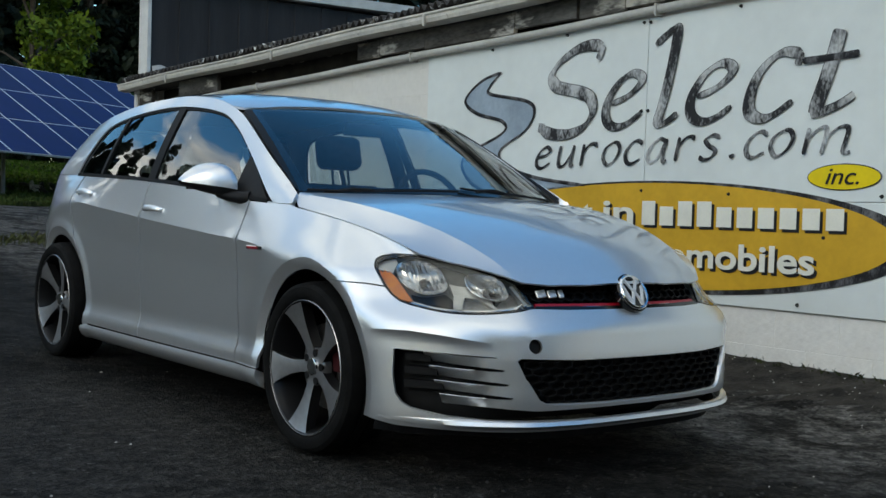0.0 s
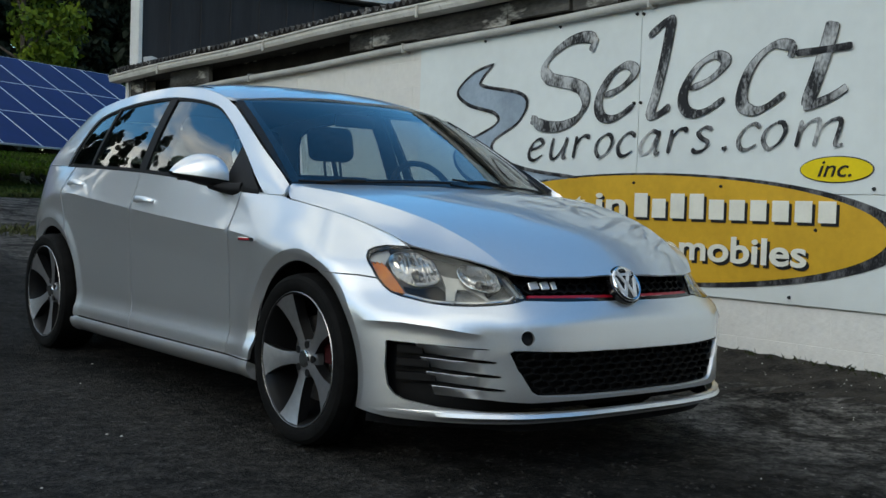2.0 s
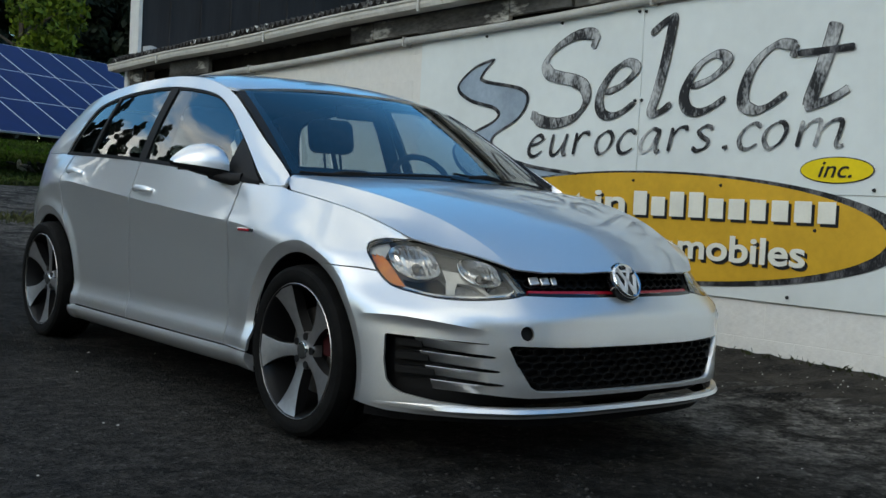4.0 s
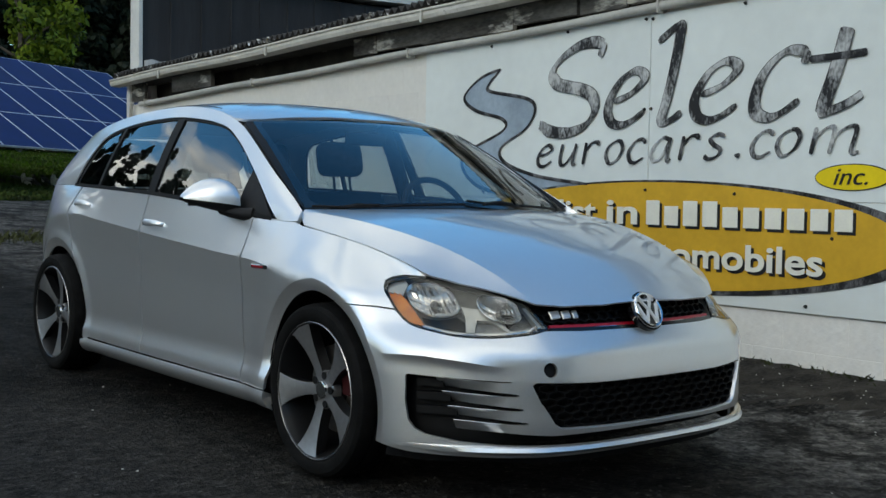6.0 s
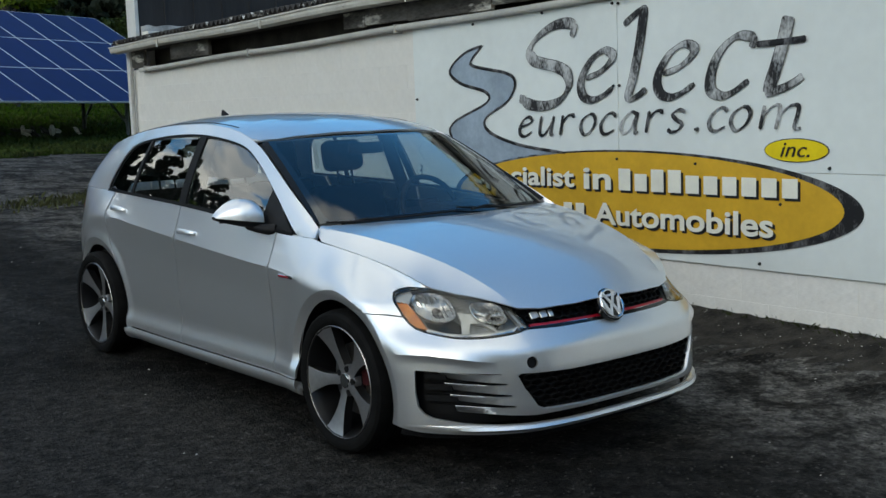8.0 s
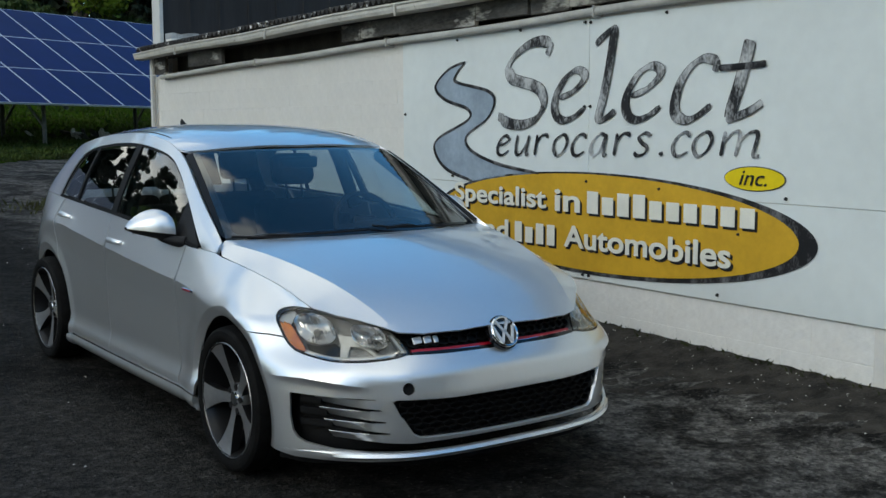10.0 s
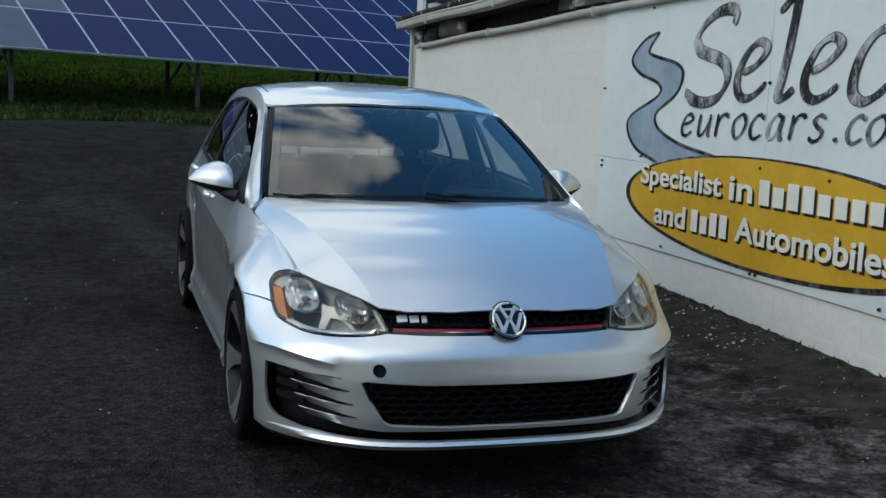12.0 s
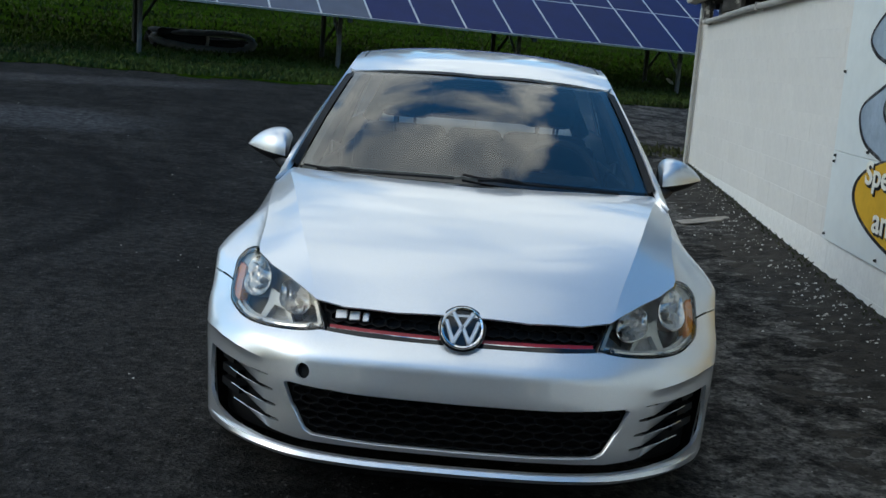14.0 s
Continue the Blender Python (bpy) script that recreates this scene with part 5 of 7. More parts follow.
body_roof = [(0, 0.918), (0.3, 0.945), (0.50, 1.0), (0.565, 1.045)] + [(float(RAIL_X(y)) - 0.004, y) for y in np.linspace(1.1, 3.05, 16)] + [(0.40, 3.14), (0, 3.17)]
panel("roof_panel", roof_top, both(body_roof), PAINT, car, "silver roof", step=0.03, middle=(0, 1.5, 0))
for sg, _ in SIDES:
    edge_ = [(float(RAIL_X(y)) - 0.035, y) for y in np.linspace(1.30, 3.02, 20)]
    strip_ = [(sg * x, y) for x, y in edge_] + [(sg * (x - 0.006), y) for x, y in edge_[::-1]]
    panel("roof_moulding", lambda x, y: roof_top(x, y) + np.array([0, 0, 0.002]), strip_, TRIMBLACK, car, "thin black roof moulding", step=0.05, depth=0.003, middle=(0, 1.5, 0))
glass_half = [(0, 0.015), (0.5, 0.02), (0.98, 0.025), (0.995, 0.06), (0.995, 0.94), (0.96, 0.975), (0.5, 0.985), (0, 0.985)]
ws = panel("windscreen", screen, [(a, b) for a, b in both(glass_half)], SCREEN, car, "tinted windscreen", step=0.06, depth=0, middle=(0, 2, 0))
ws.visible_shadow = False
band_out = [(0, -0.03), (0.6, -0.02), (1.0, 0.0), (1.02, 0.5), (1.01, 0.98), (0.6, 1.0), (0, 1.0)]
panel("windscreen_surround", lambda u, v: screen(u, v) + np.array([0, 0.006, -0.004]), both(band_out), GLOSSBLACK, car, holes=[both([(0, 0.03), (0.5, 0.035), (0.90, 0.045), (0.928, 0.09), (0.930, 0.92), (0.91, 0.955), (0.5, 0.965), (0, 0.965)])], step=0.06, depth=0)
for sg, _ in SIDES:
    # black seal between the glass and the pillar
    V, F = [], []
    for i, v_ in enumerate(np.linspace(0.015, 0.955, 30)):
        g_ = screen(0.985, v_)
        r_ = np.array([float(RAIL_X(g_[1])), g_[1], float(RAIL_Z(g_[1]))])
        for q in (0.0, 0.35, 0.72, 0.74):
            p_ = g_ + (r_ - g_) * q + np.array([0.0, -0.003, 0.004 if q < 0.73 else -0.004])
            V.append((sg * p_[0], p_[1], p_[2]))
        if i:
            F += [(4 * i - 4 + k, 4 * i - 3 + k, 4 * i + 1 + k, 4 * i + k) for k in range(3)]
    mesh_ob("windscreen_seal", V, F, BLACK, car, "black windscreen seal", 40)
panel("cowl", lambda x, y: np.stack([x, y, 0.938 - 0.035 * (x / 0.7) ** 2 + 0.1 * (y - 0.13 - 0.2 * (x / 0.7) ** 2)], -1), both([(0, 0.10), (0.35, 0.15), (0.69, 0.30), (0.70, 0.37), (0.35, 0.24), (0, 0.17)]), BLACK, car, step=0.05, depth=0)

DLO = spline([(0.412, 0.891), (0.555, 0.985), (0.745, 1.102), (0.945, 1.212), (1.16, 1.293), (1.54, 1.340), (1.9, 1.340), (2.2, 1.318), (2.40, 1.285), (2.49, 1.235), (2.555, 1.15), (2.605, 1.05), (2.605, 1.024)], 5)
dlo_low = [(y, float(BELT_Z(y)) + 0.002) for y in np.linspace(2.53, 0.5, 20)]
dlo = [tuple(p) for p in DLO] + dlo_low
side_out = [(y, float(RAIL_Z(y))) for y in np.linspace(0.30, 3.06, 34)] + [(3.12, 1.13), (3.14, 1.03)] + [(y, float(BELT_Z(y)) - 0.0) for y in (3.05, 2.9, 2.75, 2.64)] + [(y, float(BELT_Z(y)) - 0.002) for y in np.linspace(2.58, 0.42, 22)] + [(0.36, 0.887), (0.29, 0.887), (0.275, 0.890)]
for sg, side_name in SIDES:
    L = house(sg)
    fr = panel("side_frame", L, side_out, PAINT, car, holes=[dlo], step=0.025, depth=0.02)
    # black surround, glass panes, pillars
    mid = np.array([1.5, 1.12])
    shrink = [tuple(mid + (np.array(p) - mid) * np.array([0.985, 0.935])) for p in dlo]
    panel("window_trim", inner(L, 0.006, sg), dlo, TRIMBLACK, fr, holes=[shrink], step=0.04, depth=0.004)
    def top_at(y):
        return float(np.interp(y, DLO[:, 0], DLO[:, 1]))
    def pane(y0, y1, y1t=None, y0t=None):
        y1t, y0t = y1t or y1, y0t or y0
        return [(y, float(BELT_Z(y)) + 0.012) for y in np.linspace(y0, y1, 8)] + [(y, top_at(y) - 0.014) for y in np.linspace(y1t, y0t, 14)]
    for nm, o in (("front_window", pane(0.72, 1.495, 1.525, 0.72)), ("rear_window", pane(1.575, 2.21, 2.17, 1.60)), ("quarter_window", pane(2.26, 2.57, 2.46, 2.21))):
        g = panel(nm, inner(L, 0.012, sg), o, GLASS, fr, "dark reflective glass", step=0.06, depth=0)
        g.visible_shadow = False
    panel("b_pillar", inner(L, 0.004, sg), [(1.497, float(BELT_Z(1.497))), (1.573, float(BELT_Z(1.573))), (1.598, top_at(1.598)), (1.527, top_at(1.527))], TRIMBLACK, fr, step=0.04, depth=0.01)
    panel("division_bar", inner(L, 0.004, sg), [(2.212, float(BELT_Z(2.2))), (2.245, float(BELT_Z(2.24))), (2.20, top_at(2.20)), (2.17, top_at(2.17))], BLACK, fr, step=0.04, depth=0.01)
    panel("mirror_triangle", inner(L, 0.002, sg), [(0.445, 0.893), (0.72, float(BELT_Z(0.72)) + 0.003), (0.72, top_at(0.72) - 0.006), (0.58, top_at(0.58) - 0.006)], BLACK, fr, step=0.03, depth=0.01)
    panel("belt_trim", inner(L, -0.004, sg), [(y, float(BELT_Z(y)) + 0.012) for y in np.linspace(0.45, 2.60, 20)] + [(y, float(BELT_Z(y)) - 0.004) for y in np.linspace(2.60, 0.45, 20)], TRIMBLACK, fr, step=0.03, depth=0.008)

# tailgate
def hatch(x, v):
    x, v = np.asarray(x, float), np.asarray(v, float)
    return np.stack([x * (1 - 0.12 * v), 3.12 - 0.05 * v + 0.03 * (1 - (x / 0.55) ** 2), 1.02 + 0.275 * v - 0.03 * v * (x / 0.5) ** 2], -1)


tg = panel("tailgate", hatch, both([(0, 0), (0.54, 0), (0.52, 1), (0, 1)]), PAINT, car, holes=[both([(0, 0.15), (0.46, 0.15), (0.42, 0.8), (0, 0.85)])], step=0.06)
panel("tailgate_lining", lambda x, v: hatch(x, v) - np.array([0, 0.03, 0.0]), both([(0, 0.0), (0.535, 0.0), (0.515, 0.98), (0, 0.98)]), TRIMBLACK, tg, "black tailgate lining", holes=[both([(0, 0.17), (0.44, 0.17), (0.40, 0.77), (0, 0.82)])], step=0.06, depth=0.004)
panel("rear_glass", hatch, both([(0, 0.15), (0.46, 0.15), (0.42, 0.8), (0, 0.85)]), REARGLASS, tg, step=0.08, depth=0).visible_shadow = False
panel("tail_panel", body, [(S_ARC[-1] - 0.12 + 0.0, 0.22), (S_ARC[-1], 0.22), (S_ARC[-1], 1.02), (S_ARC[-1] - 0.12, 1.02)], PAINT, tg, step=0.06)
panel("tail_panel", body, [(-S_ARC[-1] + 0.12, 0.22), (-S_ARC[-1], 0.22), (-S_ARC[-1], 1.02), (-S_ARC[-1] + 0.12, 1.02)], PAINT, tg, step=0.06)
for sg, nm in SIDES:
    mm = (lambda p: p) if sg > 0 else mirror
    panel("tail_lamp", behind(-0.006), mm([(s_of(y=3.12, z=0.80), 0.80), (s_of(y=3.11, z=0.90), 0.90), (s_of(y=3.13, z=0.93), 0.93), (S_ARC[-1] - 0.5, 0.93), (S_ARC[-1] - 0.5, 0.79)]), TAILRED, tg, "dark red tail lamp", step=0.04)

# floor pan
part("underbody", box_bm(-0.55, 0.55, -0.45, 3.1, 0.16, 0.27), BLACK, car)
part("engine_block", box_bm(-0.5, 0.5, -0.62, 0.35, 0.27, 0.6), BLACK, car)

# ---- wheels ----
def lathe(profile, seg=64, axis_x=True):
    """A ring turned about the wheel's axle: (out, radius) pairs."""
    V, F = [], []
    n = len(profile)
    for k in range(seg):
        a = 2 * math.pi * k / seg
        for o, r in profile:
            V.append((o, r * math.cos(a), r * math.sin(a)))
    for k in range(seg):
        for i in range(n - 1):
            a, b = k * n + i, ((k + 1) % seg) * n + i
            F.append((a, a + 1, b + 1, b))
    return V, F


def build_wheel():
    """A wheel with its outer face towards +x, axle at the origin."""
    w = thing("wheel", "", "")
    KR = 0.241 / 0.2335
    tread = [(-0.09, 0.240), (-0.10, 0.26), (-0.10, 0.285), (-0.09, 0.302), (-0.06, 0.3085), (-0.048, 0.309), (-0.046, 0.303), (-0.040, 0.303), (-0.038, 0.309), (-0.004, 0.310), (-0.003, 0.303), (0.003, 0.303), (0.004, 0.310), (0.042, 0.309), (0.044, 0.303), (0.05, 0.303), (0.052, 0.309), (0.07, 0.3085), (0.10, 0.302), (0.111, 0.289), (0.1135, 0.274), (0.112, 0.258), (0.106, 0.247), (0.099, 0.241)]
    V, F = lathe(tread, 96)
    mesh_ob("tyre", V, F, RUBBER, w, "black low-profile tyre", 30)
    barrel = [(0.098, 0.2335), (0.105, 0.236), (0.108, 0.2335), (0.104, 0.228), (0.085, 0.222), (0.05, 0.214), (-0.09, 0.208), (-0.10, 0.232)]
    V, F = lathe([(o, r * KR) for o, r in barrel], 96)
    rim = mesh_ob("rim", V, F, RIMDARK, w, "two-tone five-spoke alloy rim", 30)
    V, F = lathe([(o, r * KR) for o, r in ((0.1030, 0.2295), (0.1050, 0.2305), (0.1082, 0.2335), (0.1062, 0.2356), (0.0985, 0.2345))], 96)
    mesh_ob("rim_edge", V, F, MACHINED, rim, "bright machined rim edge", 30)
    def face(r):
        return 0.062 + 0.04 * (r / 0.23) ** 1.6
    for k in range(5):
        th = 2 * math.pi * k / 5 + radians(18)
        # spoke outline: narrow near the hub, flaring to the edge, slightly swept
        rs = np.linspace(0.045, 0.2358, 12)
        def half(r):
            q = (r - 0.045) / 0.1835
            return 0.024 - 0.004 * math.sin(q * math.pi) + 0.038 * q ** 2.2
        def sweep(r):
            return 0.012 * ((r - 0.045) / 0.18) ** 1.5
        left = [(r, -half(r) + sweep(r)) for r in rs]
        right = [(r, half(r) * 0.95 + sweep(r)) for r in rs]
        V, F, V2, F2 = [], [], [], []
        for (r, a), (_, b) in zip(left, right):
            for q, (c, dep) in enumerate(((a, 0.0), ((a + b) / 2, 0.003), (b, 0.0))):
                y, z = r * math.cos(th) - c * math.sin(th), r * math.sin(th) + c * math.cos(th)
                lim = min(1.0, 0.2358 / math.hypot(y, z))
                V.append((face(r) + dep, y * lim, z * lim))
            for c in (a, b):
                y, z = r * math.cos(th) - c * math.sin(th), r * math.sin(th) + c * math.cos(th)
                lim = min(1.0, 0.2358 / math.hypot(y, z))
                V2.append((face(r) - 0.0005, y * lim, z * lim))
                c2 = c * 0.86
                y, z = r * math.cos(th) - c2 * math.sin(th), r * math.sin(th) + c2 * math.cos(th)
                lim = min(1.0, 0.2358 / math.hypot(y, z))
                V2.append((face(r) - 0.045, y * lim, z * lim))
        for i in range(11):
            for q in range(2):
                a = i * 3 + q
                F.append((a, a + 3, a + 4, a + 1))
            b = i * 4
            F2 += [(b, b + 1, b + 5, b + 4), (b + 2, b + 6, b + 7, b + 3), (b + 1, b + 3, b + 7, b + 5)]
        mesh_ob("spoke", V, F, MACHINED, rim, "machined spoke face", 50)
        mesh_ob("spoke_back", V2, F2, RIMDARK, rim, "", 30)
    V, F = lathe([(0.03, 0.066), (0.058, 0.069), (0.0665, 0.064), (0.069, 0.034), (0.069, 0.001)], 40)
    mesh_ob("hub", V, F, MACHINED, rim, "", 40)
    V, F = lathe([(0.068, 0.033), (0.0745, 0.031), (0.0765, 0.026), (0.0755, 0.001)], 32)
    mesh_ob("centre_cap", V, F, CHROME, rim, "round centre cap", 40)
    V, F = lathe([(0.0765, 0.025), (0.0772, 0.0235), (0.0768, 0.001)], 32)
    mesh_ob("cap_disc", V, F, DARKSTEEL, rim, "", 40)
    for k in range(5):
        a = 2 * math.pi * k / 5 + radians(18 + 36)
        bm = bmesh.new()
        bmesh.ops.create_cone(bm, cap_ends=True, segments=12, radius1=0.0140, radius2=0.0140, depth=0.01, matrix=Matrix.Translation((0.0658, 0.053 * math.cos(a), 0.053 * math.sin(a))) @ Matrix.Rotation(math.pi / 2, 4, "Y"))
        part("wheel_bolt", bm, RIMDARK, rim)
    V, F = lathe([(0.0, 0.07), (0.012, 0.075), (0.012, 0.156), (0.0, 0.157), (-0.012, 0.156), (-0.012, 0.07)], 64)
    mesh_ob("brake_disc", V, F, STEEL, w, "", 30)
    return w


def caliper(parent, sg, fwd):
    V, F = [], []
    for k, a in enumerate(np.linspace(-32, 32, 9)):
        for o in (0.045, -0.03):
            for r in (0.10, 0.172):
                t = radians(a + fwd)
                V.append((sg * o, r * math.cos(t), r * math.sin(t)))
        if k:
            b = 4 * k
            F += [(b - 4, b - 3, b + 1, b), (b - 2, b + 2, b + 3, b - 1), (b - 3, b - 1, b + 3, b + 1), (b - 4, b, b + 2, b - 2)]
    F += [(0, 2, 3, 1), (32, 33, 35, 34)]
    return mesh_ob("brake_caliper", V, F, REDPAINT, parent, "red brake caliper", 40)


wheel_0 = build_wheel()
wheel_0.parent = car
wheel_0["label"] = "black tyre on a two-tone alloy rim"
first_wheel = True
for sg, _ in SIDES:
    for yc, tx in ((0.0, 0.753), (REAR_Y, 0.738)):
        spin = {(-1, 0.0): 22, (-1, REAR_Y): 46, (1, 0.0): 25, (1, REAR_Y): 5}[(sg, yc)]
        m = pose(sg * tx, yc, HUB_R if yc else HUB_Z) @ Matrix.Rotation(0 if sg > 0 else math.pi, 4, "Z") @ Matrix.Rotation(radians(spin), 4, "X")
        if first_wheel:
            wheel_0.matrix_basis = m
            wh = wheel_0
            first_wheel = False
        else:
            wh = copy_thing(wheel_0, m)
        if yc > 0:
            continue
        c = caliper(car, sg, 150)
        c.matrix_basis = pose(sg * (tx - 0.0), yc, HUB_Z)

# ---- the car's details ----
def frame_at(s, z, depth=0.0):
    """A pose on the skin: x along the outline, y up, z outwards."""
    P = body(s, z)
    e = 1e-3
    a, b = Vector(body(s + e, z) - P), Vector(body(s, z + e) - P)
    n_ = a.cross(b).normalized()
    b = (b - n_ * b.dot(n_)).normalized()
    a = b.cross(n_)
    m = Matrix((a, b, n_)).transposed().to_4x4()
    return Matrix.Translation(Vector(P) - n_ * depth) @ m


def turned(profile, seg=40):
    """A ring turned about local z: (radius, height) pairs."""
    V, F = [], []
    n_ = len(profile)
    for k in range(seg):
        t = 2 * math.pi * k / seg
        V += [(r * math.cos(t), r * math.sin(t), h) for r, h in profile]
    for k in range(seg):
        for i in range(n_ - 1):
            a, b = k * n_ + i, ((k + 1) % seg) * n_ + i
            F.append((a, b, b + 1, a + 1))
    return V, F


def shrunk(pts, k, kz=None):
    P = np.array(pts)
    c = P.mean(0)
    return [tuple(p) for p in c + (P - c) * np.array([k, kz or k])]


for sg, _ in SIDES:
    mm = (lambda p: p) if sg > 0 else mirror
    hl = thing("headlamp", "", "")
    hl.parent = car
    hl["label"] = "clear headlamp with amber side marker"
    lens = panel("lens", body, mm(lamp), LENS, hl, "clear lamp lens", step=0.03, depth=0)
    lens.visible_shadow = False
    panel("bezel", behind(0.003), mm(lamp), GLOSSBLACK, hl, "black lamp edge", holes=[mm(shrunk(lamp, 0.974, 0.925))], step=0.012, depth=0.008)
    panel("lamp_wall", behind(0.010), mm(lamp), LAMPSATIN, hl, "satin silver lamp side wall", holes=[mm(shrunk(lamp, 0.985, 0.965))], step=0.02, depth=0.050)
    panel("housing", behind(0.060), mm(shrunk(lamp, 0.99, 0.97)), LAMPGREY, hl, "grey lamp housing", step=0.03, depth=0)
    low = resample(nose(spline(LAMP_LOW, 5)), 0.02, closed=False)
    low = [(float(a), float(b)) for a, b in low if 0.43 < a < 0.845]
    panel("trim_strip", behind(0.012), mm([(a, b + 0.0075) for a, b in low] + [(a, b + 0.0155) for a, b in low[::-1]]), REFLECTOR, hl, "bright lower trim", step=0.02, depth=0.02)
    panel("trim_shelf", behind(0.026), mm([(a, b + 0.016) for a, b in low] + [(a, b + 0.025) for a, b in low[::-1]]), LAMPSATIN, hl, "satin lower shelf", step=0.02, depth=0.02)
    panel("end_trim", behind(0.014), mm([(0.432, 0.572), (0.446, 0.574), (0.474, 0.632), (0.462, 0.634)]), LAMPSATIN, hl, "satin end trim", step=0.02, depth=0.02)
    web = [(0.664, 0.640), (0.640, 0.634), (0.612, 0.632), (0.572, 0.600), (0.536, 0.561), (0.548, 0.560), (0.590, 0.595), (0.634, 0.599), (0.662, 0.563), (0.690, 0.563), (0.668, 0.602)]
    panel("divider", behind(0.022), mm(web), LAMPSATIN, hl, "satin silver bridge between the bowls", step=0.012, depth=0.02)
    panel("divider_fill", behind(0.040), mm([(0.552, 0.562), (0.590, 0.597), (0.634, 0.601), (0.664, 0.563)]), LAMPGREY, hl, "grey panel under the bridge", step=0.02, depth=0.004)
    # no hollow here: the recess's dark is put into a flat black panel
    panel("lower_recess", behind(0.048), mm([(0.690, 0.566), (0.672, 0.600), (0.69, 0.618), (0.76, 0.605), (0.815, 0.612), (0.815, 0.570)]), TRIMBLACK, hl, "flat dark panel painted in for the recess under the outer bowl", step=0.02, depth=0.004)
    am = [(0.816, 0.574), (0.842, 0.575), (0.862, 0.581), (0.876, 0.597), (0.883, 0.622), (0.883, 0.650), (0.877, 0.672), (0.866, 0.664), (0.858, 0.674), (0.850, 0.663), (0.842, 0.670), (0.835, 0.655), (0.828, 0.626)]
    panel("side_marker", behind(0.010), mm(am), AMBER, hl, "amber side marker", step=0.012, depth=0.03)
    panel("side_reflector", behind(0.014), mm([(0.834, 0.664), (0.850, 0.672), (0.866, 0.674), (0.879, 0.676), (0.872, 0.695), (0.848, 0.705), (0.812, 0.711), (0.806, 0.700)]), LAMPSATIN, hl, "pale clear corner of the lamp", step=0.015, depth=0.02)
    for a, z, ra, rz, lean in ((0.745, 0.654, 0.076, 0.052, 0.0), (0.549, 0.629, 0.060, 0.040, 0.12)):
        rim_ = []
        for k in range(40):
            t = 2 * math.pi * k / 40
            du = ra * math.copysign(abs(math.cos(t)) ** 0.8, math.cos(t))
            rim_.append((a + du, z + lean * du + rz * math.copysign(abs(math.sin(t)) ** 0.8, math.sin(t))))

        def bowl_lift(s_, z_, a=a, z=z, ra=ra, rz=rz, lean=lean):
            u_, v_ = (np.abs(s_) - a) / ra, (z_ - z - lean * (np.abs(s_) - a)) / rz
            r2 = np.clip(u_ * u_ + v_ * v_, 0, 1.1)
            saw = (u_ * 5.2) % 1.0
            step_ = ((v_ + 1.3) * 1.6) % 1.0
            return behind((0.012 + 0.046 * (1 - r2) + 0.010 * (saw - 0.5) * (r2 < 0.85) + 0.006 * (step_ - 0.5) * (r2 < 0.85))[..., None])(s_, z_)
        panel("reflector_bowl", bowl_lift, mm(rim_), REFLECTOR, hl, "ribbed chrome reflector bowl", step=0.0055, depth=0.004, smooth=25)
        m = frame_at(sg * a, z, 0.052) @ Matrix.Diagonal((ra, rz, 1, 1))
        V, F = turned([(0.20, -0.01), (0.19, 0.012), (0.12, 0.020), (0.001, 0.021)], 20)
        mesh_ob("bulb_shield", V, F, STEEL, hl, "grey bulb shield", 40).matrix_basis = m

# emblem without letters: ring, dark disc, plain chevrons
em = frame_at(0.0, 0.594, -0.026)
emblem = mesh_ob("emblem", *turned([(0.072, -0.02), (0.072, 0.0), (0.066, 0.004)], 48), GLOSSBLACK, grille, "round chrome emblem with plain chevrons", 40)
emblem.matrix_basis = em
mesh_ob("emblem_disc", *turned([(0.064, 0.003), (0.03, 0.006), (0.0005, 0.007)], 48), GLOSSBLACK, emblem, "", 50)
mesh_ob("emblem_ring", *turned([(0.066, 0.0), (0.066, 0.009), (0.062, 0.013), (0.057, 0.011), (0.0555, 0.004)], 48), CHROME, emblem, "chrome ring", 50)
for pts in ([(-0.030, 0.047), (0.0, -0.004), (0.030, 0.047)], [(-0.049, 0.020), (-0.024, -0.046), (0.0, 0.006), (0.024, -0.046), (0.049, 0.020)]):
    bm = bmesh.new()
    P = np.array(pts)
    for a, b in zip(P, P[1:]):
        d = (b - a) / np.linalg.norm(b - a)
        nn = np.array([-d[1], d[0]]) * 0.0074
        a2, b2 = a - d * 0.002, b + d * 0.002
        lo = [bm.verts.new((*q, 0.004)) for q in (a2 + nn, a2 - nn, b2 - nn, b2 + nn)]
        hi = [bm.verts.new((*(q), 0.011)) for q in (a2 + nn * 0.6, a2 - nn * 0.6, b2 - nn * 0.6, b2 + nn * 0.6)]
        bm.faces.new(hi)
        for k in range(4):
            bm.faces.new((lo[k], lo[(k + 1) % 4], hi[(k + 1) % 4], hi[k]))
    bmesh.ops.recalc_face_normals(bm, faces=bm.faces[:])
    part("chevron", bm, SATINCHROME, emblem, "chrome chevron")
# model badge as plain bars
for x, w in ((0.371, 0.0185), (0.329, 0.0165), (0.294, 0.010)):
    m = frame_at(-s_of(x=x, z=0.607), 0.607, 0.012)
    part("badge_bar", box_bm(-w, w, -0.0145, 0.0145, 0, 0.008, 0.002), SATINCHROME, grille, "small chrome badge bar").matrix_basis = m



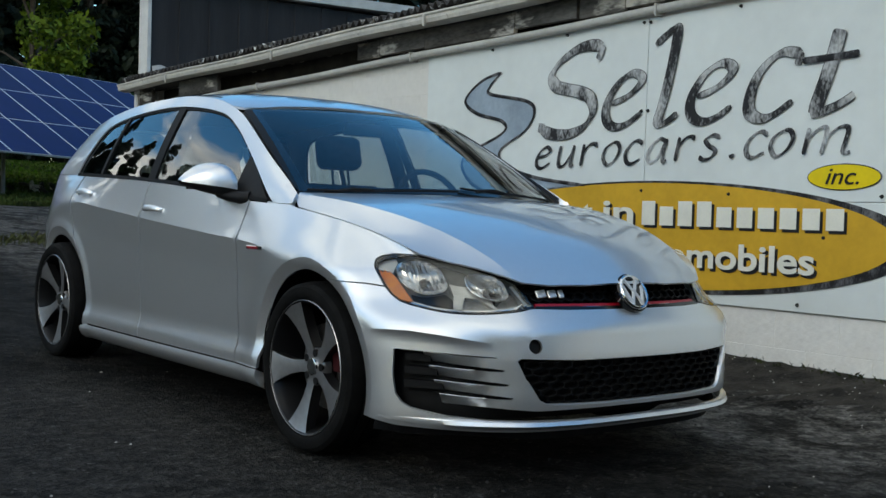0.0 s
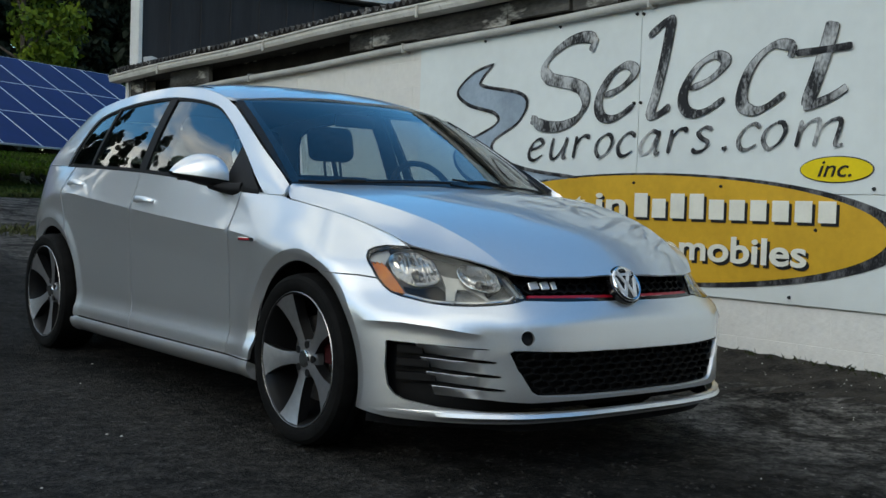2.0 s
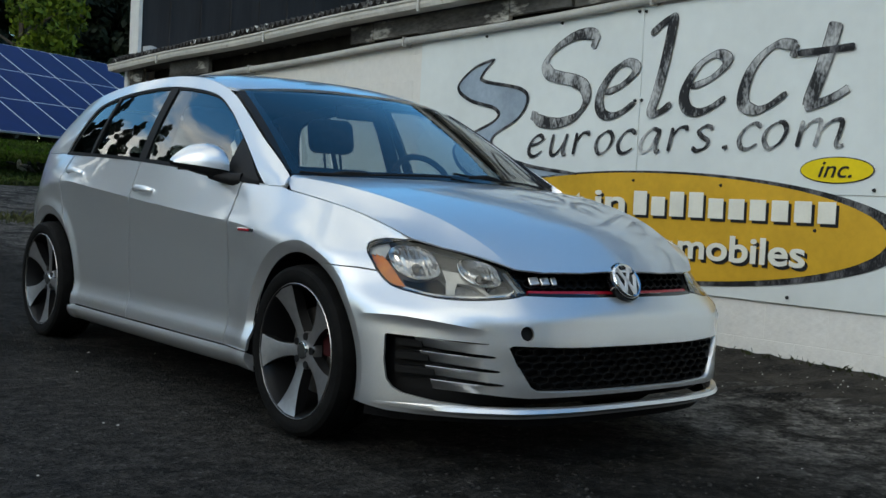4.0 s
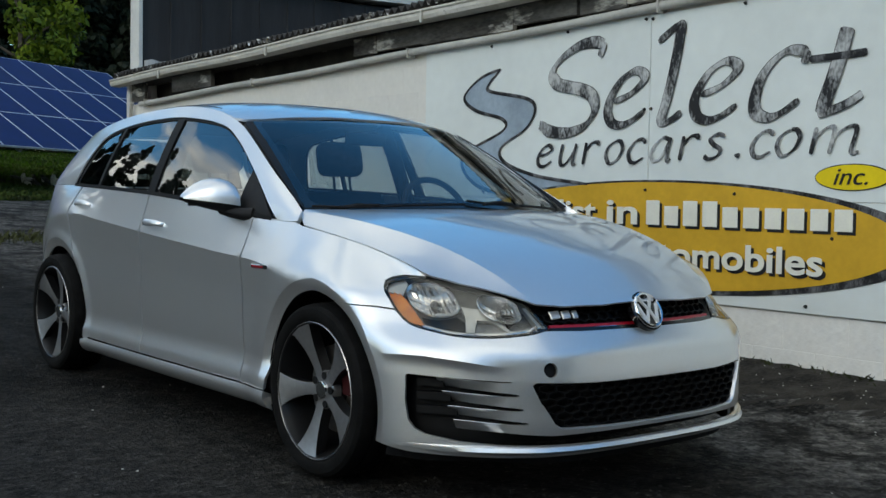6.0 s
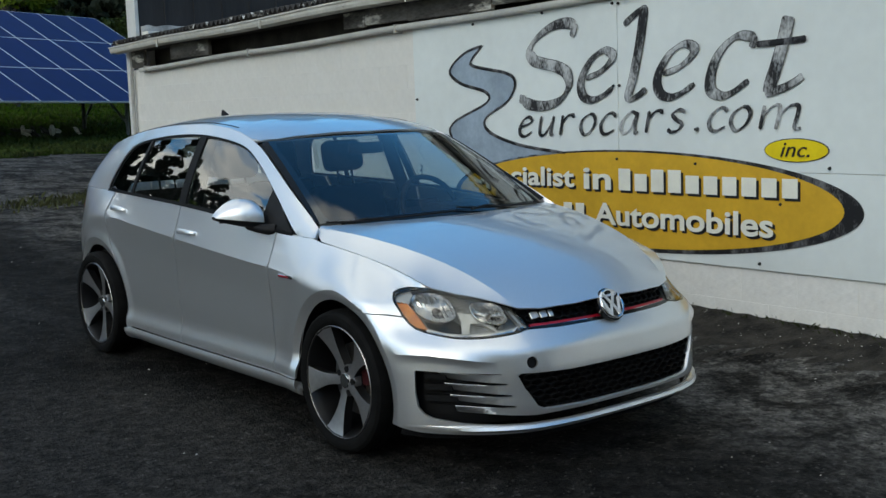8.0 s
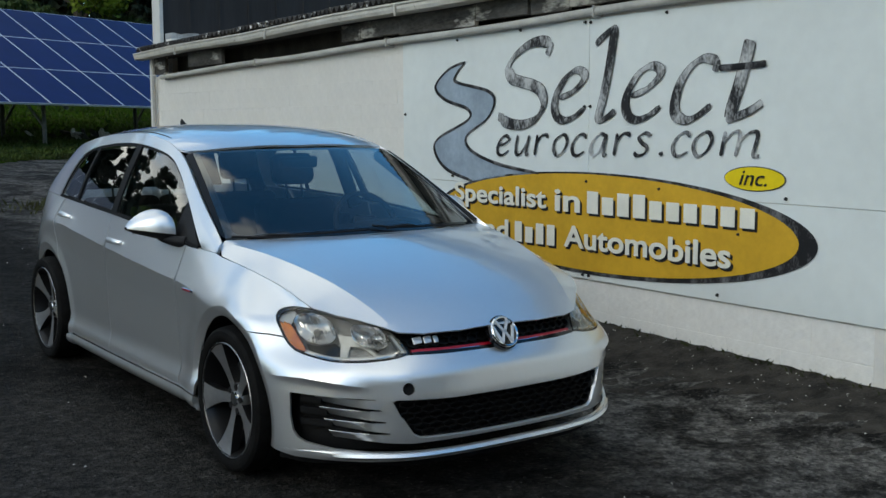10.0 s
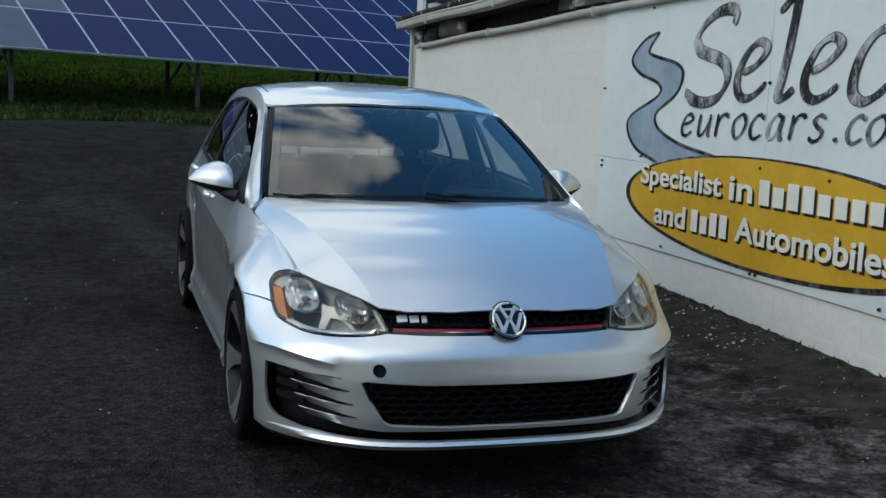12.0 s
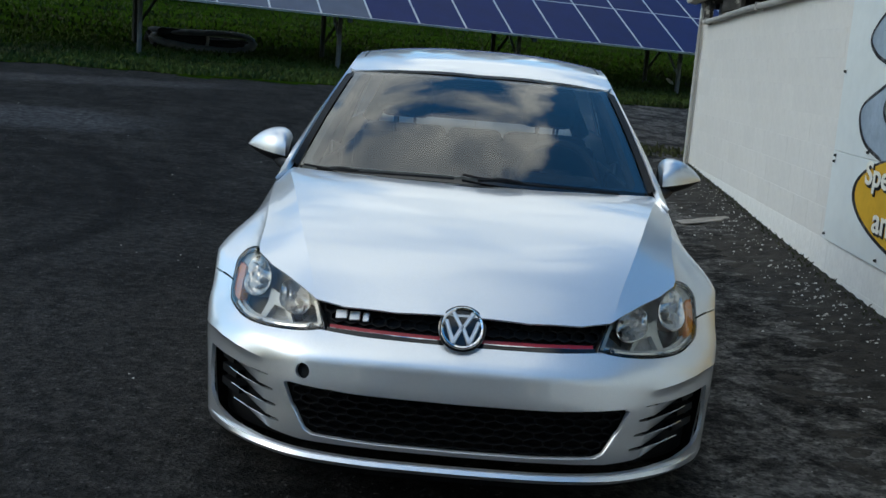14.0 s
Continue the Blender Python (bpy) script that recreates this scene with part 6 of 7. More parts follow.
def honeycomb(lift, outline, cw, ch, t, parent, name, sgs=(1,)):
    """A net of stretched hexagons inside an outline."""
    poly = np.array(outline)
    lo, hi = poly.min(0), poly.max(0)
    segs = set()
    rows = int((hi[1] - lo[1]) / (ch * 0.75)) + 3
    colsn = int((hi[0] - lo[0]) / cw) + 3
    for r in range(-1, rows):
        for c in range(-1, colsn):
            cx, cz = lo[0] + (c + 0.5 * (r % 2)) * cw, lo[1] + r * ch * 0.75
            hexa = [(cx, cz + ch / 2), (cx + cw / 2, cz + ch / 4), (cx + cw / 2, cz - ch / 4), (cx, cz - ch / 2), (cx - cw / 2, cz - ch / 4), (cx - cw / 2, cz + ch / 4)]
            for a, b in zip(hexa, hexa[1:] + hexa[:1]):
                segs.add(tuple(sorted(((round(a[0], 4), round(a[1], 4)), (round(b[0], 4), round(b[1], 4))))))
    A = np.array([s[0] for s in segs])
    B = np.array([s[1] for s in segs])
    ok = inside(A, poly) & inside(B, poly)
    A, B = A[ok], B[ok]
    D = B - A
    N_ = np.stack([-D[:, 1], D[:, 0]], 1)
    N_ /= np.linalg.norm(N_, axis=1, keepdims=True)
    V, F = [], []
    quads = [A + N_ * t, A - N_ * t, B - N_ * t, B + N_ * t]
    f0 = [lift[0](q[:, 0], q[:, 1]) for q in quads]
    f1 = [lift[1](q[:, 0], q[:, 1]) for q in quads]
    for i in range(len(A)):
        k = len(V)
        V += [f0[j][i] for j in range(4)] + [f1[j][i] for j in range(4)]
        F += [(k, k + 1, k + 2, k + 3), (k, k + 3, k + 7, k + 4), (k + 1, k + 5, k + 6, k + 2)]
    return tagged(mesh_ob(name, V, F, TRIMBLACK, parent), kind="stuff")


honeycomb((behind(0.012), behind(0.035)), both(INTAKE), 0.060, 0.030, 0.0018, front_bumper, "intake_mesh")
honeycomb((behind(0.016), behind(0.033)), both(nose([(0, 0.652), (0.25, 0.648), (0.45, 0.638), (0.43, 0.60), (0.41, 0.582), (0, 0.58)])), 0.044, 0.030, 0.0022, grille, "grille_mesh")
# blades in the side vents
for sg, _ in SIDES:
    mm = (lambda p: p) if sg > 0 else mirror
    for z, x0 in ((0.302, 0.715), (0.347, 0.73), (0.391, 0.745)):
        bl = [(s_of(x=x0, z=z), z + 0.013), (s_of(x=0.79, y=-0.50, z=z), z + 0.012), (s_of(x=0.79, y=-0.50, z=z), z - 0.012), (s_of(x=x0, z=z), z - 0.013)]
        panel("vent_blade", behind(0.030), mm(bl), TRIMBLACK, front_bumper, "", step=0.02, depth=0.03)
    # door handles
    for y in (1.405, 2.31):
        z = float(TORNADO(y)) + 0.047
        m = frame_at(sg * s_of(y=y, z=z), z, 0.004)
        V, F = [], []
        for i, q in enumerate(np.linspace(-1, 1, 13)):
            bow = 0.030 * (1 - q ** 4) + 0.002
            hgt = 0.0155 * (1 - 0.35 * q * q)
            for k in range(10):
                t = 2 * math.pi * k / 10
                V.append((q * 0.095, hgt * math.sin(t), bow + 0.007 * math.cos(t)))
            if i:
                for k in range(10):
                    a, b = (i - 1) * 10 + k, (i - 1) * 10 + (k + 1) % 10
                    F.append((a, b, b + 10, a + 10))
        F += [tuple(range(10)), tuple(range(120, 130))]
        mesh_ob("door_handle", V, F, PAINT, car, "silver bow door handle", 50).matrix_basis = m
        bm = bmesh.new()
        bmesh.ops.create_uvsphere(bm, u_segments=20, v_segments=8, radius=1.0, matrix=Matrix.Diagonal((0.05, 0.026, 0.004, 1)))
        part("handle_cup", bm, PAINT, car, smooth=60).matrix_basis = m
    # small side badge
    m = frame_at(sg * s_of(y=0.41, z=0.712), 0.712, -0.001)
    part("side_badge", box_bm(-0.065, 0.065, -0.007, 0.007, 0, 0.005, 0.002), CHROME, car, "slim chrome side badge").matrix_basis = m
    part("badge_inlay", box_bm(-0.052, 0.03, -0.0035, 0.0035, 0.005, 0.007), REDTRIM, car, "red badge inlay").matrix_basis = m
    # mirror
    mir = thing("door_mirror", "", "")
    mir.parent = car
    mir["label"] = "silver door mirror on a black foot"
    qs = [-0.04, 0.0, 0.06, 0.16, 0.3, 0.45, 0.6, 0.74, 0.86, 0.95, 1.0]
    V, F, V2, F2, V3, F3 = [], [], [], [], [], []
    for i, q in enumerate(qs):
        x = sg * (0.792 + 0.182 * q)
        zs = 0.938 + 0.026 * q
        h = float(np.interp(q, qs, [0.072, 0.088, 0.099, 0.105, 0.103, 0.094, 0.080, 0.061, 0.041, 0.022, 0.007]))
        yf, yr = 0.662 + 0.135 * max(q, 0) ** 1.9 + (0.02 if q < 0 else 0), 0.800 + 0.03 * q
        b = float(np.interp(q, qs, [0.020, 0.030, 0.034, 0.034, 0.032, 0.029, 0.025, 0.021, 0.016, 0.011, 0.006]))
        for k in range(11):
            t = radians(9 * k)
            V.append((x, yr - (yr - yf) * math.cos(t) ** 0.62, zs + h * math.sin(t) ** 0.85))
        V2 += [(x, yf + 0.004, zs - 0.001), (x, yf + 0.006, zs - b * 0.5), (x, yf + 0.03, zs - b), (x, yr, zs - b * 0.8), (x, yr + 0.001, zs + h - 0.002)]
        if i:
            for k in range(10):
                a = (i - 1) * 11 + k
                F.append((a, a + 11, a + 12, a + 1))
            for k in range(4):
                a = (i - 1) * 5 + k
                F2.append((a, a + 1, a + 6, a + 5))
    F.append(tuple(range(11)))
    F2.append(tuple(range(5)))
    for V_, F_, nm, mt, lb in ((V, F, "mirror_shell", PAINT, "silver mirror cap"), (V2, F2, "mirror_base", BLACK, "black lower half of the mirror")):
        bm = bmesh.new()
        vs = [bm.verts.new(v) for v in V_]
        for f in F_:
            bm.faces.new([vs[k] for k in f])
        bmesh.ops.recalc_face_normals(bm, faces=bm.faces[:])
        part(nm, bm, mt, mir, lb, 50)
    bm = tube([(sg * 0.762, 0.60, 0.905), (sg * 0.785, 0.635, 0.905), (sg * 0.815, 0.69, 0.912), (sg * 0.835, 0.74, 0.925)], [0.030, 0.026, 0.022, 0.022], 10)
    part("mirror_foot", bm, BLACK, mir, smooth=50)
    part("mirror_glass", box_bm(sg * 0.805, sg * 0.94, 0.822, 0.830, 0.935, 1.0), CHROME, mir, "mirror glass")

# wipers, aerial
for u0, u1 in ((-0.95, -0.10), (-0.06, 0.80)):
    P = [tuple(screen(u, -0.012 + 0.034 * np.clip((u0 + 0.30 - u) / 0.30, 0, 1) ** 1.5) + np.array([0, -0.003, 0.006])) for u in np.linspace(u0, u1, 14)]
    part("wiper", tube(P, 0.0045, 6), BLACK, car, "black wiper blade")
    mid = np.array(P[5]) + np.array([0, -0.004, 0.005])
    part("wiper_arm", tube([tuple(mid), tuple((mid + np.array(P[1])) / 2 + np.array([0.02, -0.012, 0.004])), tuple(np.array(P[0]) + np.array([0.06, -0.035, -0.012]))], [0.005, 0.007, 0.008], 6), BLACK, car)
za = float(roof_top(0.0, 2.46)[2])
V = [(-0.011, 2.38, za), (0.011, 2.38, za), (0.009, 2.50, za - 0.006), (-0.009, 2.50, za - 0.006), (0.0, 2.475, za + 0.055), (0.0, 2.495, za + 0.05)]
mesh_ob("roof_aerial", V, [(0, 1, 4), (1, 2, 5, 4), (2, 3, 5), (3, 0, 4, 5)], BLACK, car, "small black roof aerial")

# cabin
part("dashboard", box_bm(-0.66, 0.66, 0.25, 0.72, 0.62, 0.90, 0.05, 3), DASH, car, "black dashboard", 50)
part("instrument_hood", box_bm(0.20, 0.52, 0.55, 0.74, 0.87, 0.95, 0.03, 3), DASH, car, "", 50)
part("cabin_floor", box_bm(-0.68, 0.68, 0.3, 3.1, 0.27, 0.33), DASH, car)
for sg, _ in SIDES:
    for nm, y0, y1 in (("front_door_card", 0.56, 1.5), ("rear_door_card", 1.6, 2.4), ("boot_side", 2.42, 3.1)):
        part(nm, box_bm(sg * 0.66, sg * 0.70, y0, y1, 0.33, 0.90, 0.01), DASH, car)
panel("headliner", lambda x, y: roof_top(x, y) - np.array([0, 0, 0.03]), both([(0, 0.96), (0.3, 0.98), (0.5, 1.05)] + [(float(RAIL_X(y)) - 0.03, y) for y in np.linspace(1.15, 3.0, 10)] + [(0, 3.05)]), DASH, car, "dark headliner", step=0.08, depth=0)
for sg, _ in SIDES:
    for nm, pts, r in (("pillar_trim", [(0.672, 0.43, 0.90), (0.615, 0.72, 1.09), (0.548, 1.04, 1.27)], 0.034), ("pillar_trim", [(0.70, 1.55, 0.95), (0.62, 1.57, 1.2), (0.55, 1.58, 1.36)], 0.04), ("pillar_trim", [(0.63, 2.70, 1.0), (0.55, 2.66, 1.15), (0.50, 2.58, 1.26)], 0.05)):
        part(nm, tube([(sg * x, y, z) for x, y, z in pts], r, 10), DASH, car, "dark pillar trim", 60)
tor = bmesh.new()
ring = [(0.185 * math.cos(t), 0.185 * math.sin(t), 0) for t in np.linspace(0, 2 * math.pi, 33)]
tube(ring, 0.015, 10, tor, cap=False)
steer = part("steering_wheel", tor, DASH, car, "black steering wheel", 60)
steer.matrix_basis = pose(0.36, 0.86, 0.90, 65, 0, 0)
part("steering_hub", box_bm(-0.07, 0.07, -0.05, 0.06, -0.03, 0.01, 0.015, 2), DASH, steer, smooth=50)
part("steering_spoke", box_bm(-0.18, 0.18, -0.02, 0.02, -0.015, 0.0, 0.005), DASH, steer)


def seat(x, y, w=0.5, rest=True):
    s_ = thing("seat", "", "")
    s_.parent = car
    s_["label"] = "black cloth seat with headrest"
    s_.location = (x, y, 0)
    part("cushion", box_bm(-w / 2, w / 2, -0.28, 0.26, 0.36, 0.56, 0.05, 3), CLOTH, s_, smooth=60)
    b_ = part("backrest", box_bm(-w / 2, w / 2, -0.06, 0.08, 0.0, 0.50, 0.05, 3), CLOTH, s_, smooth=60)
    b_.matrix_basis = pose(0, 0.26, 0.52, -14, 0, 0)
    if rest:
        h_ = part("headrest", box_bm(-0.13, 0.13, -0.055, 0.055, 0.60, 0.785, 0.045, 3), CLOTH, s_, smooth=60)
        h_.matrix_basis = pose(0, 0.26, 0.50, -12, 0, 0)
        for q in (-0.05, 0.05):
            part("headrest_post", tube([(q, 0, 0.46), (q, 0, 0.64)], 0.007, 8), DARKSTEEL, s_).matrix_basis = pose(0, 0.26, 0.50, -12, 0, 0)
    return s_


seat(0.36, 1.30)
seat(-0.36, 1.30)
seat(0.40, 2.12, 0.48)
seat(-0.40, 2.12, 0.48)
seat(0.0, 2.12, 0.32, False)
part("inside_mirror", box_bm(-0.11, 0.11, 0.93, 0.955, 1.215, 1.275, 0.012, 2), BLACK, car, "inside mirror", 50)

# ---- solar array ----
PV0, PVD = Vector((5.752, 19.588, 1.792)), Vector((-0.86, -0.314, 0.015))
PVU = Vector((-0.343, 0.939, 0)) * 0.881 * 1.62 + Vector((0, 0, 0.473 * 1.62))
PVN = PVD.cross(PVU).normalized()
if PVN.z < 0:
    PVN = -PVN
ex, ey = -PVD.normalized(), PVU.normalized()
lw, lh = PVD.length, PVU.length
rot = Matrix((ex, ey, PVN)).transposed().to_4x4()


def module():
    m = thing("solar_panel", "blue photovoltaic module with thin aluminium frame", "solar panel", group="solar panels of the ground array")
    part("cell_sheet", box_bm(0.018, lw - 0.018, 0.014, lh - 0.014, 0.0, 0.028), SOLAR, m)
    bm = box_bm(0.002, 0.018, 0.002, lh - 0.002, -0.01, 0.031)
    box_bm(lw - 0.018, lw - 0.002, 0.002, lh - 0.002, -0.01, 0.031, bm=bm)
    box_bm(0.018, lw - 0.018, 0.002, 0.014, -0.01, 0.031, bm=bm)
    box_bm(0.018, lw - 0.018, lh - 0.014, lh - 0.002, -0.01, 0.031, bm=bm)
    part("frame", bm, ALU, m)
    return m


first = None
for i in range(-5, 17):
    for j in range(3):
        m = Matrix.Translation(PV0 + PVD * (i + 1) + PVU * j) @ rot
        if first is None:
            first = module()
            first.matrix_basis = m
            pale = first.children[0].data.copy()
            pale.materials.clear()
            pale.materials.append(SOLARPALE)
        else:
            o = copy_thing(first, m)
            # end columns take the cells with the cloud reflection painted in
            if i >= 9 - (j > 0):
                o["label"] = "paler photovoltaic module with a grey cloud reflection in its colour and thin aluminium frame"
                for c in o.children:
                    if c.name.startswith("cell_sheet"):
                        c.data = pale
rack = thing("array_rack", "steel posts and rails carrying the solar panels", "rack")
for k in range(-1, 5):
    i = 1.4 / 0.915 + k * 3.6 / 0.915
    for up, mt, r in ((0.55, GALV, 0.045), (1.55, DARKSTEEL, 0.05)):
        p = PV0 + PVD * i + PVU * up - PVN * 0.12
        part("post", tube([(p.x, p.y, float(ground_z(p.x, p.y)) - 0.1), p], r, 8), mt, rack)
    a, b = PV0 + PVD * i + PVU * 0.55 - PVN * 0.12, PV0 + PVD * i + PVU * 1.55 - PVN * 0.12
    part("brace", tube([(a.x, a.y, a.z - 0.75), b - Vector((0, 0, 0.25))], 0.03, 6), GALV, rack)
    part("brace", tube([(b.x, b.y, float(ground_z(b.x, b.y)) + 0.25), b - PVD * 1.1], 0.03, 6), DARKSTEEL, rack)
    part("rafter", tube([PV0 + PVD * i - PVN * 0.07 + PVU * 0.02, PV0 + PVD * i + PVU * 2.95 - PVN * 0.07], 0.05, 6), GALV, rack)
for up in (0.3, 0.8, 1.4, 2.2, 2.8):
    part("rail", tube([PV0 - PVD * 5 + PVU * up - PVN * 0.035, PV0 + PVD * 17 + PVU * up - PVN * 0.035], 0.022, 6), GALV, rack)

# ---- trees and loose things ----
rt = np.random.default_rng(11)


def crown(name, blobs, count, size, material, parent, droop=0.0):
    """Leaf cards scattered in and on lumps: (x, y, z, radius)."""
    V, F = np.zeros((count * 4, 3)), []
    w = np.array([b[3] ** 2 for b in blobs])
    pick = rt.choice(len(blobs), count, p=w / w.sum())
    for i, k in enumerate(pick):
        x, y, z, r = blobs[k]
        d = rt.normal(0, 1, 3)
        d /= np.linalg.norm(d)
        c = np.array([x, y, z]) + d * r * rt.uniform(0.55, 1.08) * np.array([1, 1, 0.8])
        a = rt.normal(0, 1, 3)
        a -= d * a.dot(d) * 0.4
        a /= np.linalg.norm(a)
        b = np.cross(a, rt.normal(0, 1, 3))
        b /= np.linalg.norm(b)
        s = size * rt.uniform(0.5, 1.4)
        c[2] -= droop * s
        V[4 * i:4 * i + 4] = [c - a * s, c + b * s * 0.55, c + a * s, c - b * s * 0.55]
        F.append((4 * i, 4 * i + 1, 4 * i + 2, 4 * i + 3))
    return mesh_ob(name, V, F, material, parent)


def leafy_tree(h, material, seed):
    t_ = thing("tree", "leafy green tree, seen at the edge of the grass and added unseen elsewhere", "tree", group="trees behind the solar array")
    r = np.random.default_rng(seed)
    bm = tube([(0, 0, -0.3), (0.05, 0, h * 0.2), (0.1, 0.1, h * 0.5), (0.0, 0.1, h * 0.85)], [h * 0.03, h * 0.024, h * 0.016, h * 0.004], 8)
    blobs = []
    for k in range(26):
        a, q = r.uniform(0, 6.28), r.uniform(0.12, 1.0)
        rad = h * 0.30 * math.sin(math.pi * min(1, 0.15 + 0.85 * q)) ** 0.8 * r.uniform(0.4, 1.05)
        c = (rad * math.cos(a), rad * math.sin(a), h * (0.12 + 0.86 * q))
        blobs.append((*c, h * r.uniform(0.05, 0.11)))
        if k % 2:
            tube([(0.05, 0.05, c[2] * 0.75), (c[0] * 0.5, c[1] * 0.5, c[2] * 0.9), c], [h * 0.009, h * 0.006, h * 0.002], 5, bm)
    part("trunk", bm, BARK, t_)
    crown("crown", blobs, 5200, h * 0.016, material, t_)
    return t_


def conifer(h, seed):
    t_ = thing("conifer", "tall dark evergreen tree, seen in the far wood and added unseen elsewhere", "tree", group="evergreens behind the solar array")
    r = np.random.default_rng(seed)
    bm = tube([(0, 0, -0.3), (0, 0, h * 0.5), (0, 0, h)], [h * 0.02, h * 0.013, h * 0.002], 7)
    blobs = []
    for k in range(60):
        q = r.uniform(0.03, 0.98)
        a, rad = r.uniform(0, 6.28), h * 0.22 * (1 - q) ** 0.8 * r.uniform(0.3, 1.1)
        c = (rad * math.cos(a), rad * math.sin(a), h * q - rad * 0.25)
        blobs.append((*c, h * (0.02 + 0.05 * (1 - q))))
        if k % 3 == 0:
            tube([(0, 0, h * q), c], [h * 0.004, h * 0.001], 4, bm)
    part("trunk", bm, BARK, t_)
    crown("crown", blobs, 5200, h * 0.017, CONIFER, t_, 0.4)
    return t_


def at_ground(x, y, turn, k=1.0):
    return pose(x, y, float(ground_z(x, y)), 0, 0, turn) @ Matrix.Diagonal((k, k, k, 1))


def place(src, x, y, turn, k):
    """A copy of a tree, turned and scaled."""
    m = pose(x, y, float(ground_z(x, y)), 0, 0, turn)
    o = copy_thing(src, m)
    o.scale = (k, k, k)
    return o


oak = leafy_tree(9.0, LEAF, 1)
oak.matrix_basis = at_ground(12.6, 44.0, 20)
oak2 = leafy_tree(8.0, LEAF, 2)
oak2.matrix_basis = at_ground(9.0, 47.0, 70)
pine = conifer(15.0, 3)
pine.matrix_basis = at_ground(22.0, 50.0, 0)
for i in range(84):
    u_ = -36 + i * 1.25
    x, y = u_ + rt.uniform(-1, 1), 52 + 0.33 * u_ + rt.uniform(-3, 9)
    place(pine, x, y, rt.uniform(0, 360), rt.uniform(0.95, 1.5) * (0.72 if x < 8 else 1.0))
for x, y, k in ((7, 46, 0.8), (-4, 42, 0.75), (-16, 38, 0.9), (27, 52, 0.9), (-26, 34, 0.8), (1, 45, 0.6)):
    place(oak if k > 0.78 else oak2, x, y, rt.uniform(0, 360), k)
# the wood on the far side of the car park
for x, y, k in ((-15, 27, 1.1), (-14.5, 31, 1.2), (-16, 35, 1.3), (-20, 28, 0.95), (-22.5, 25, 0.85), (-26, 25, 0.95), (-29, 21, 0.85), (-33, 20, 0.9)):
    place(oak, x, y, rt.uniform(0, 360), k * 0.66)
    place(oak2, x - 1.6 + rt.uniform(-0.6, 0.6), y + 1.4 + rt.uniform(-0.6, 0.6), rt.uniform(0, 360), k * rt.uniform(0.55, 0.72))
    place(oak2, x + 1.2 + rt.uniform(-0.6, 0.6), y + 3.2 + rt.uniform(-0.6, 0.6), rt.uniform(0, 360), k * rt.uniform(0.5, 0.7))
for x, y, k in ((15.5, 27, 0.70), (18, 29, 0.78), (20.5, 29.5, 0.72), (23, 32, 0.8), (26, 33, 0.75), (29, 35, 0.8)):
    place(pine, x, y, rt.uniform(0, 360), k)
for x, y, k in ((-13.5, 44, 1.15), (-15.5, 41, 1.3), (-17.5, 43, 1.2), (-19.5, 40, 1.35), (-21.5, 41, 1.2), (-23.5, 39, 1.3), (-26, 38, 1.15), (-28.5, 38, 1.3), (-10.5, 45, 1.0), (-8, 46, 0.9)):
    place(pine, x, y, rt.uniform(0, 360), k * (0.8 if x < -14 else 1.0))
# distant treeline; the taller ones at negative y are added to darken the bumper corner
for i in range(34):
    y = -38 + i * 2.3
    place(pine if i % 3 else oak, -58 + rt.uniform(-5, 4), y * 1.6, rt.uniform(0, 360), rt.uniform(0.7, 1.0) if y < -4 else rt.uniform(0.2, 0.34))
# unseen trees behind the camera, added to block low sky and darken the nose
for i in range(36):
    x = -46 + i * 2.6
    place(pine if i % 3 else oak, x * 1.1, -40 + rt.uniform(-4, 3), rt.uniform(0, 360), rt.uniform(1.15, 1.55))

def shrub(h, seed):
    """A dense shrub, leafy down to the ground."""
    t_ = thing("bush", "dense dark green bush behind the array", "bush", group="bushes behind the array")
    r = np.random.default_rng(seed)
    bm, blobs = bmesh.new(), []
    for k in range(34):
        a, q = r.uniform(0, 6.28), r.uniform(0.0, 1.0)
        rad = h * 0.62 * math.sqrt(1 - 0.85 * q * q) * r.uniform(0.1, 1.0)
        c = (rad * math.cos(a), rad * math.sin(a), h * (0.08 + 0.85 * q))
        blobs.append((*c, h * r.uniform(0.09, 0.17)))
        if k % 3 == 0:
            tube([(0, 0, -0.1), (c[0] * 0.6, c[1] * 0.6, c[2] * 0.5), c], [h * 0.012, h * 0.008, h * 0.003], 5, bm)
    part("stem", bm, BARK, t_)
    crown("crown", blobs, 5200, h * 0.032, BUSH, t_)
    return t_


bush = shrub(2.6, 7)
bush.matrix_basis = at_ground(14.0, 30.0, 0)
for i in range(80):
    u_ = -32 + i * 0.72
    o_ = place(bush, u_ + rt.uniform(-0.5, 0.5), 35.0 + 0.36 * u_ + rt.uniform(-1, 4), rt.uniform(0, 360), rt.uniform(0.9, 1.4))

# earth along the foot of the wall, weeds, stones
V, F = [], []
ys = np.arange(-6.5, 9.6, 0.09)
for i, y in enumerate(ys):
    wdt = 0.78 + 0.16 * math.sin(y * 1.9) + 0.10 * math.sin(y * 5.3 + 1) + 0.06 * math.sin(y * 13.1)
    for k, q in enumerate(np.linspace(0, 1, 9)):
        x = wall_x(y) + 0.02 - wdt * q
        V.append((x, y, float(ground_z(x, y)) + 0.012 * (1 - q) + 0.006 * math.sin(31 * y + 5 * k) * (k < 8) - 0.012 * (q == 1)))
    if i:
        F += [(9 * i - 9 + k, 9 * i + k, 9 * i + k + 1, 9 * i - 8 + k) for k in range(8)]
tagged(mesh_ob("ground_earth", V, F, DIRT, smooth=70), "dark earth and moss along the foot of the wall", "earth", kind="structure")
n = 900
wy = rt.uniform(-1.2, 9.3, n)
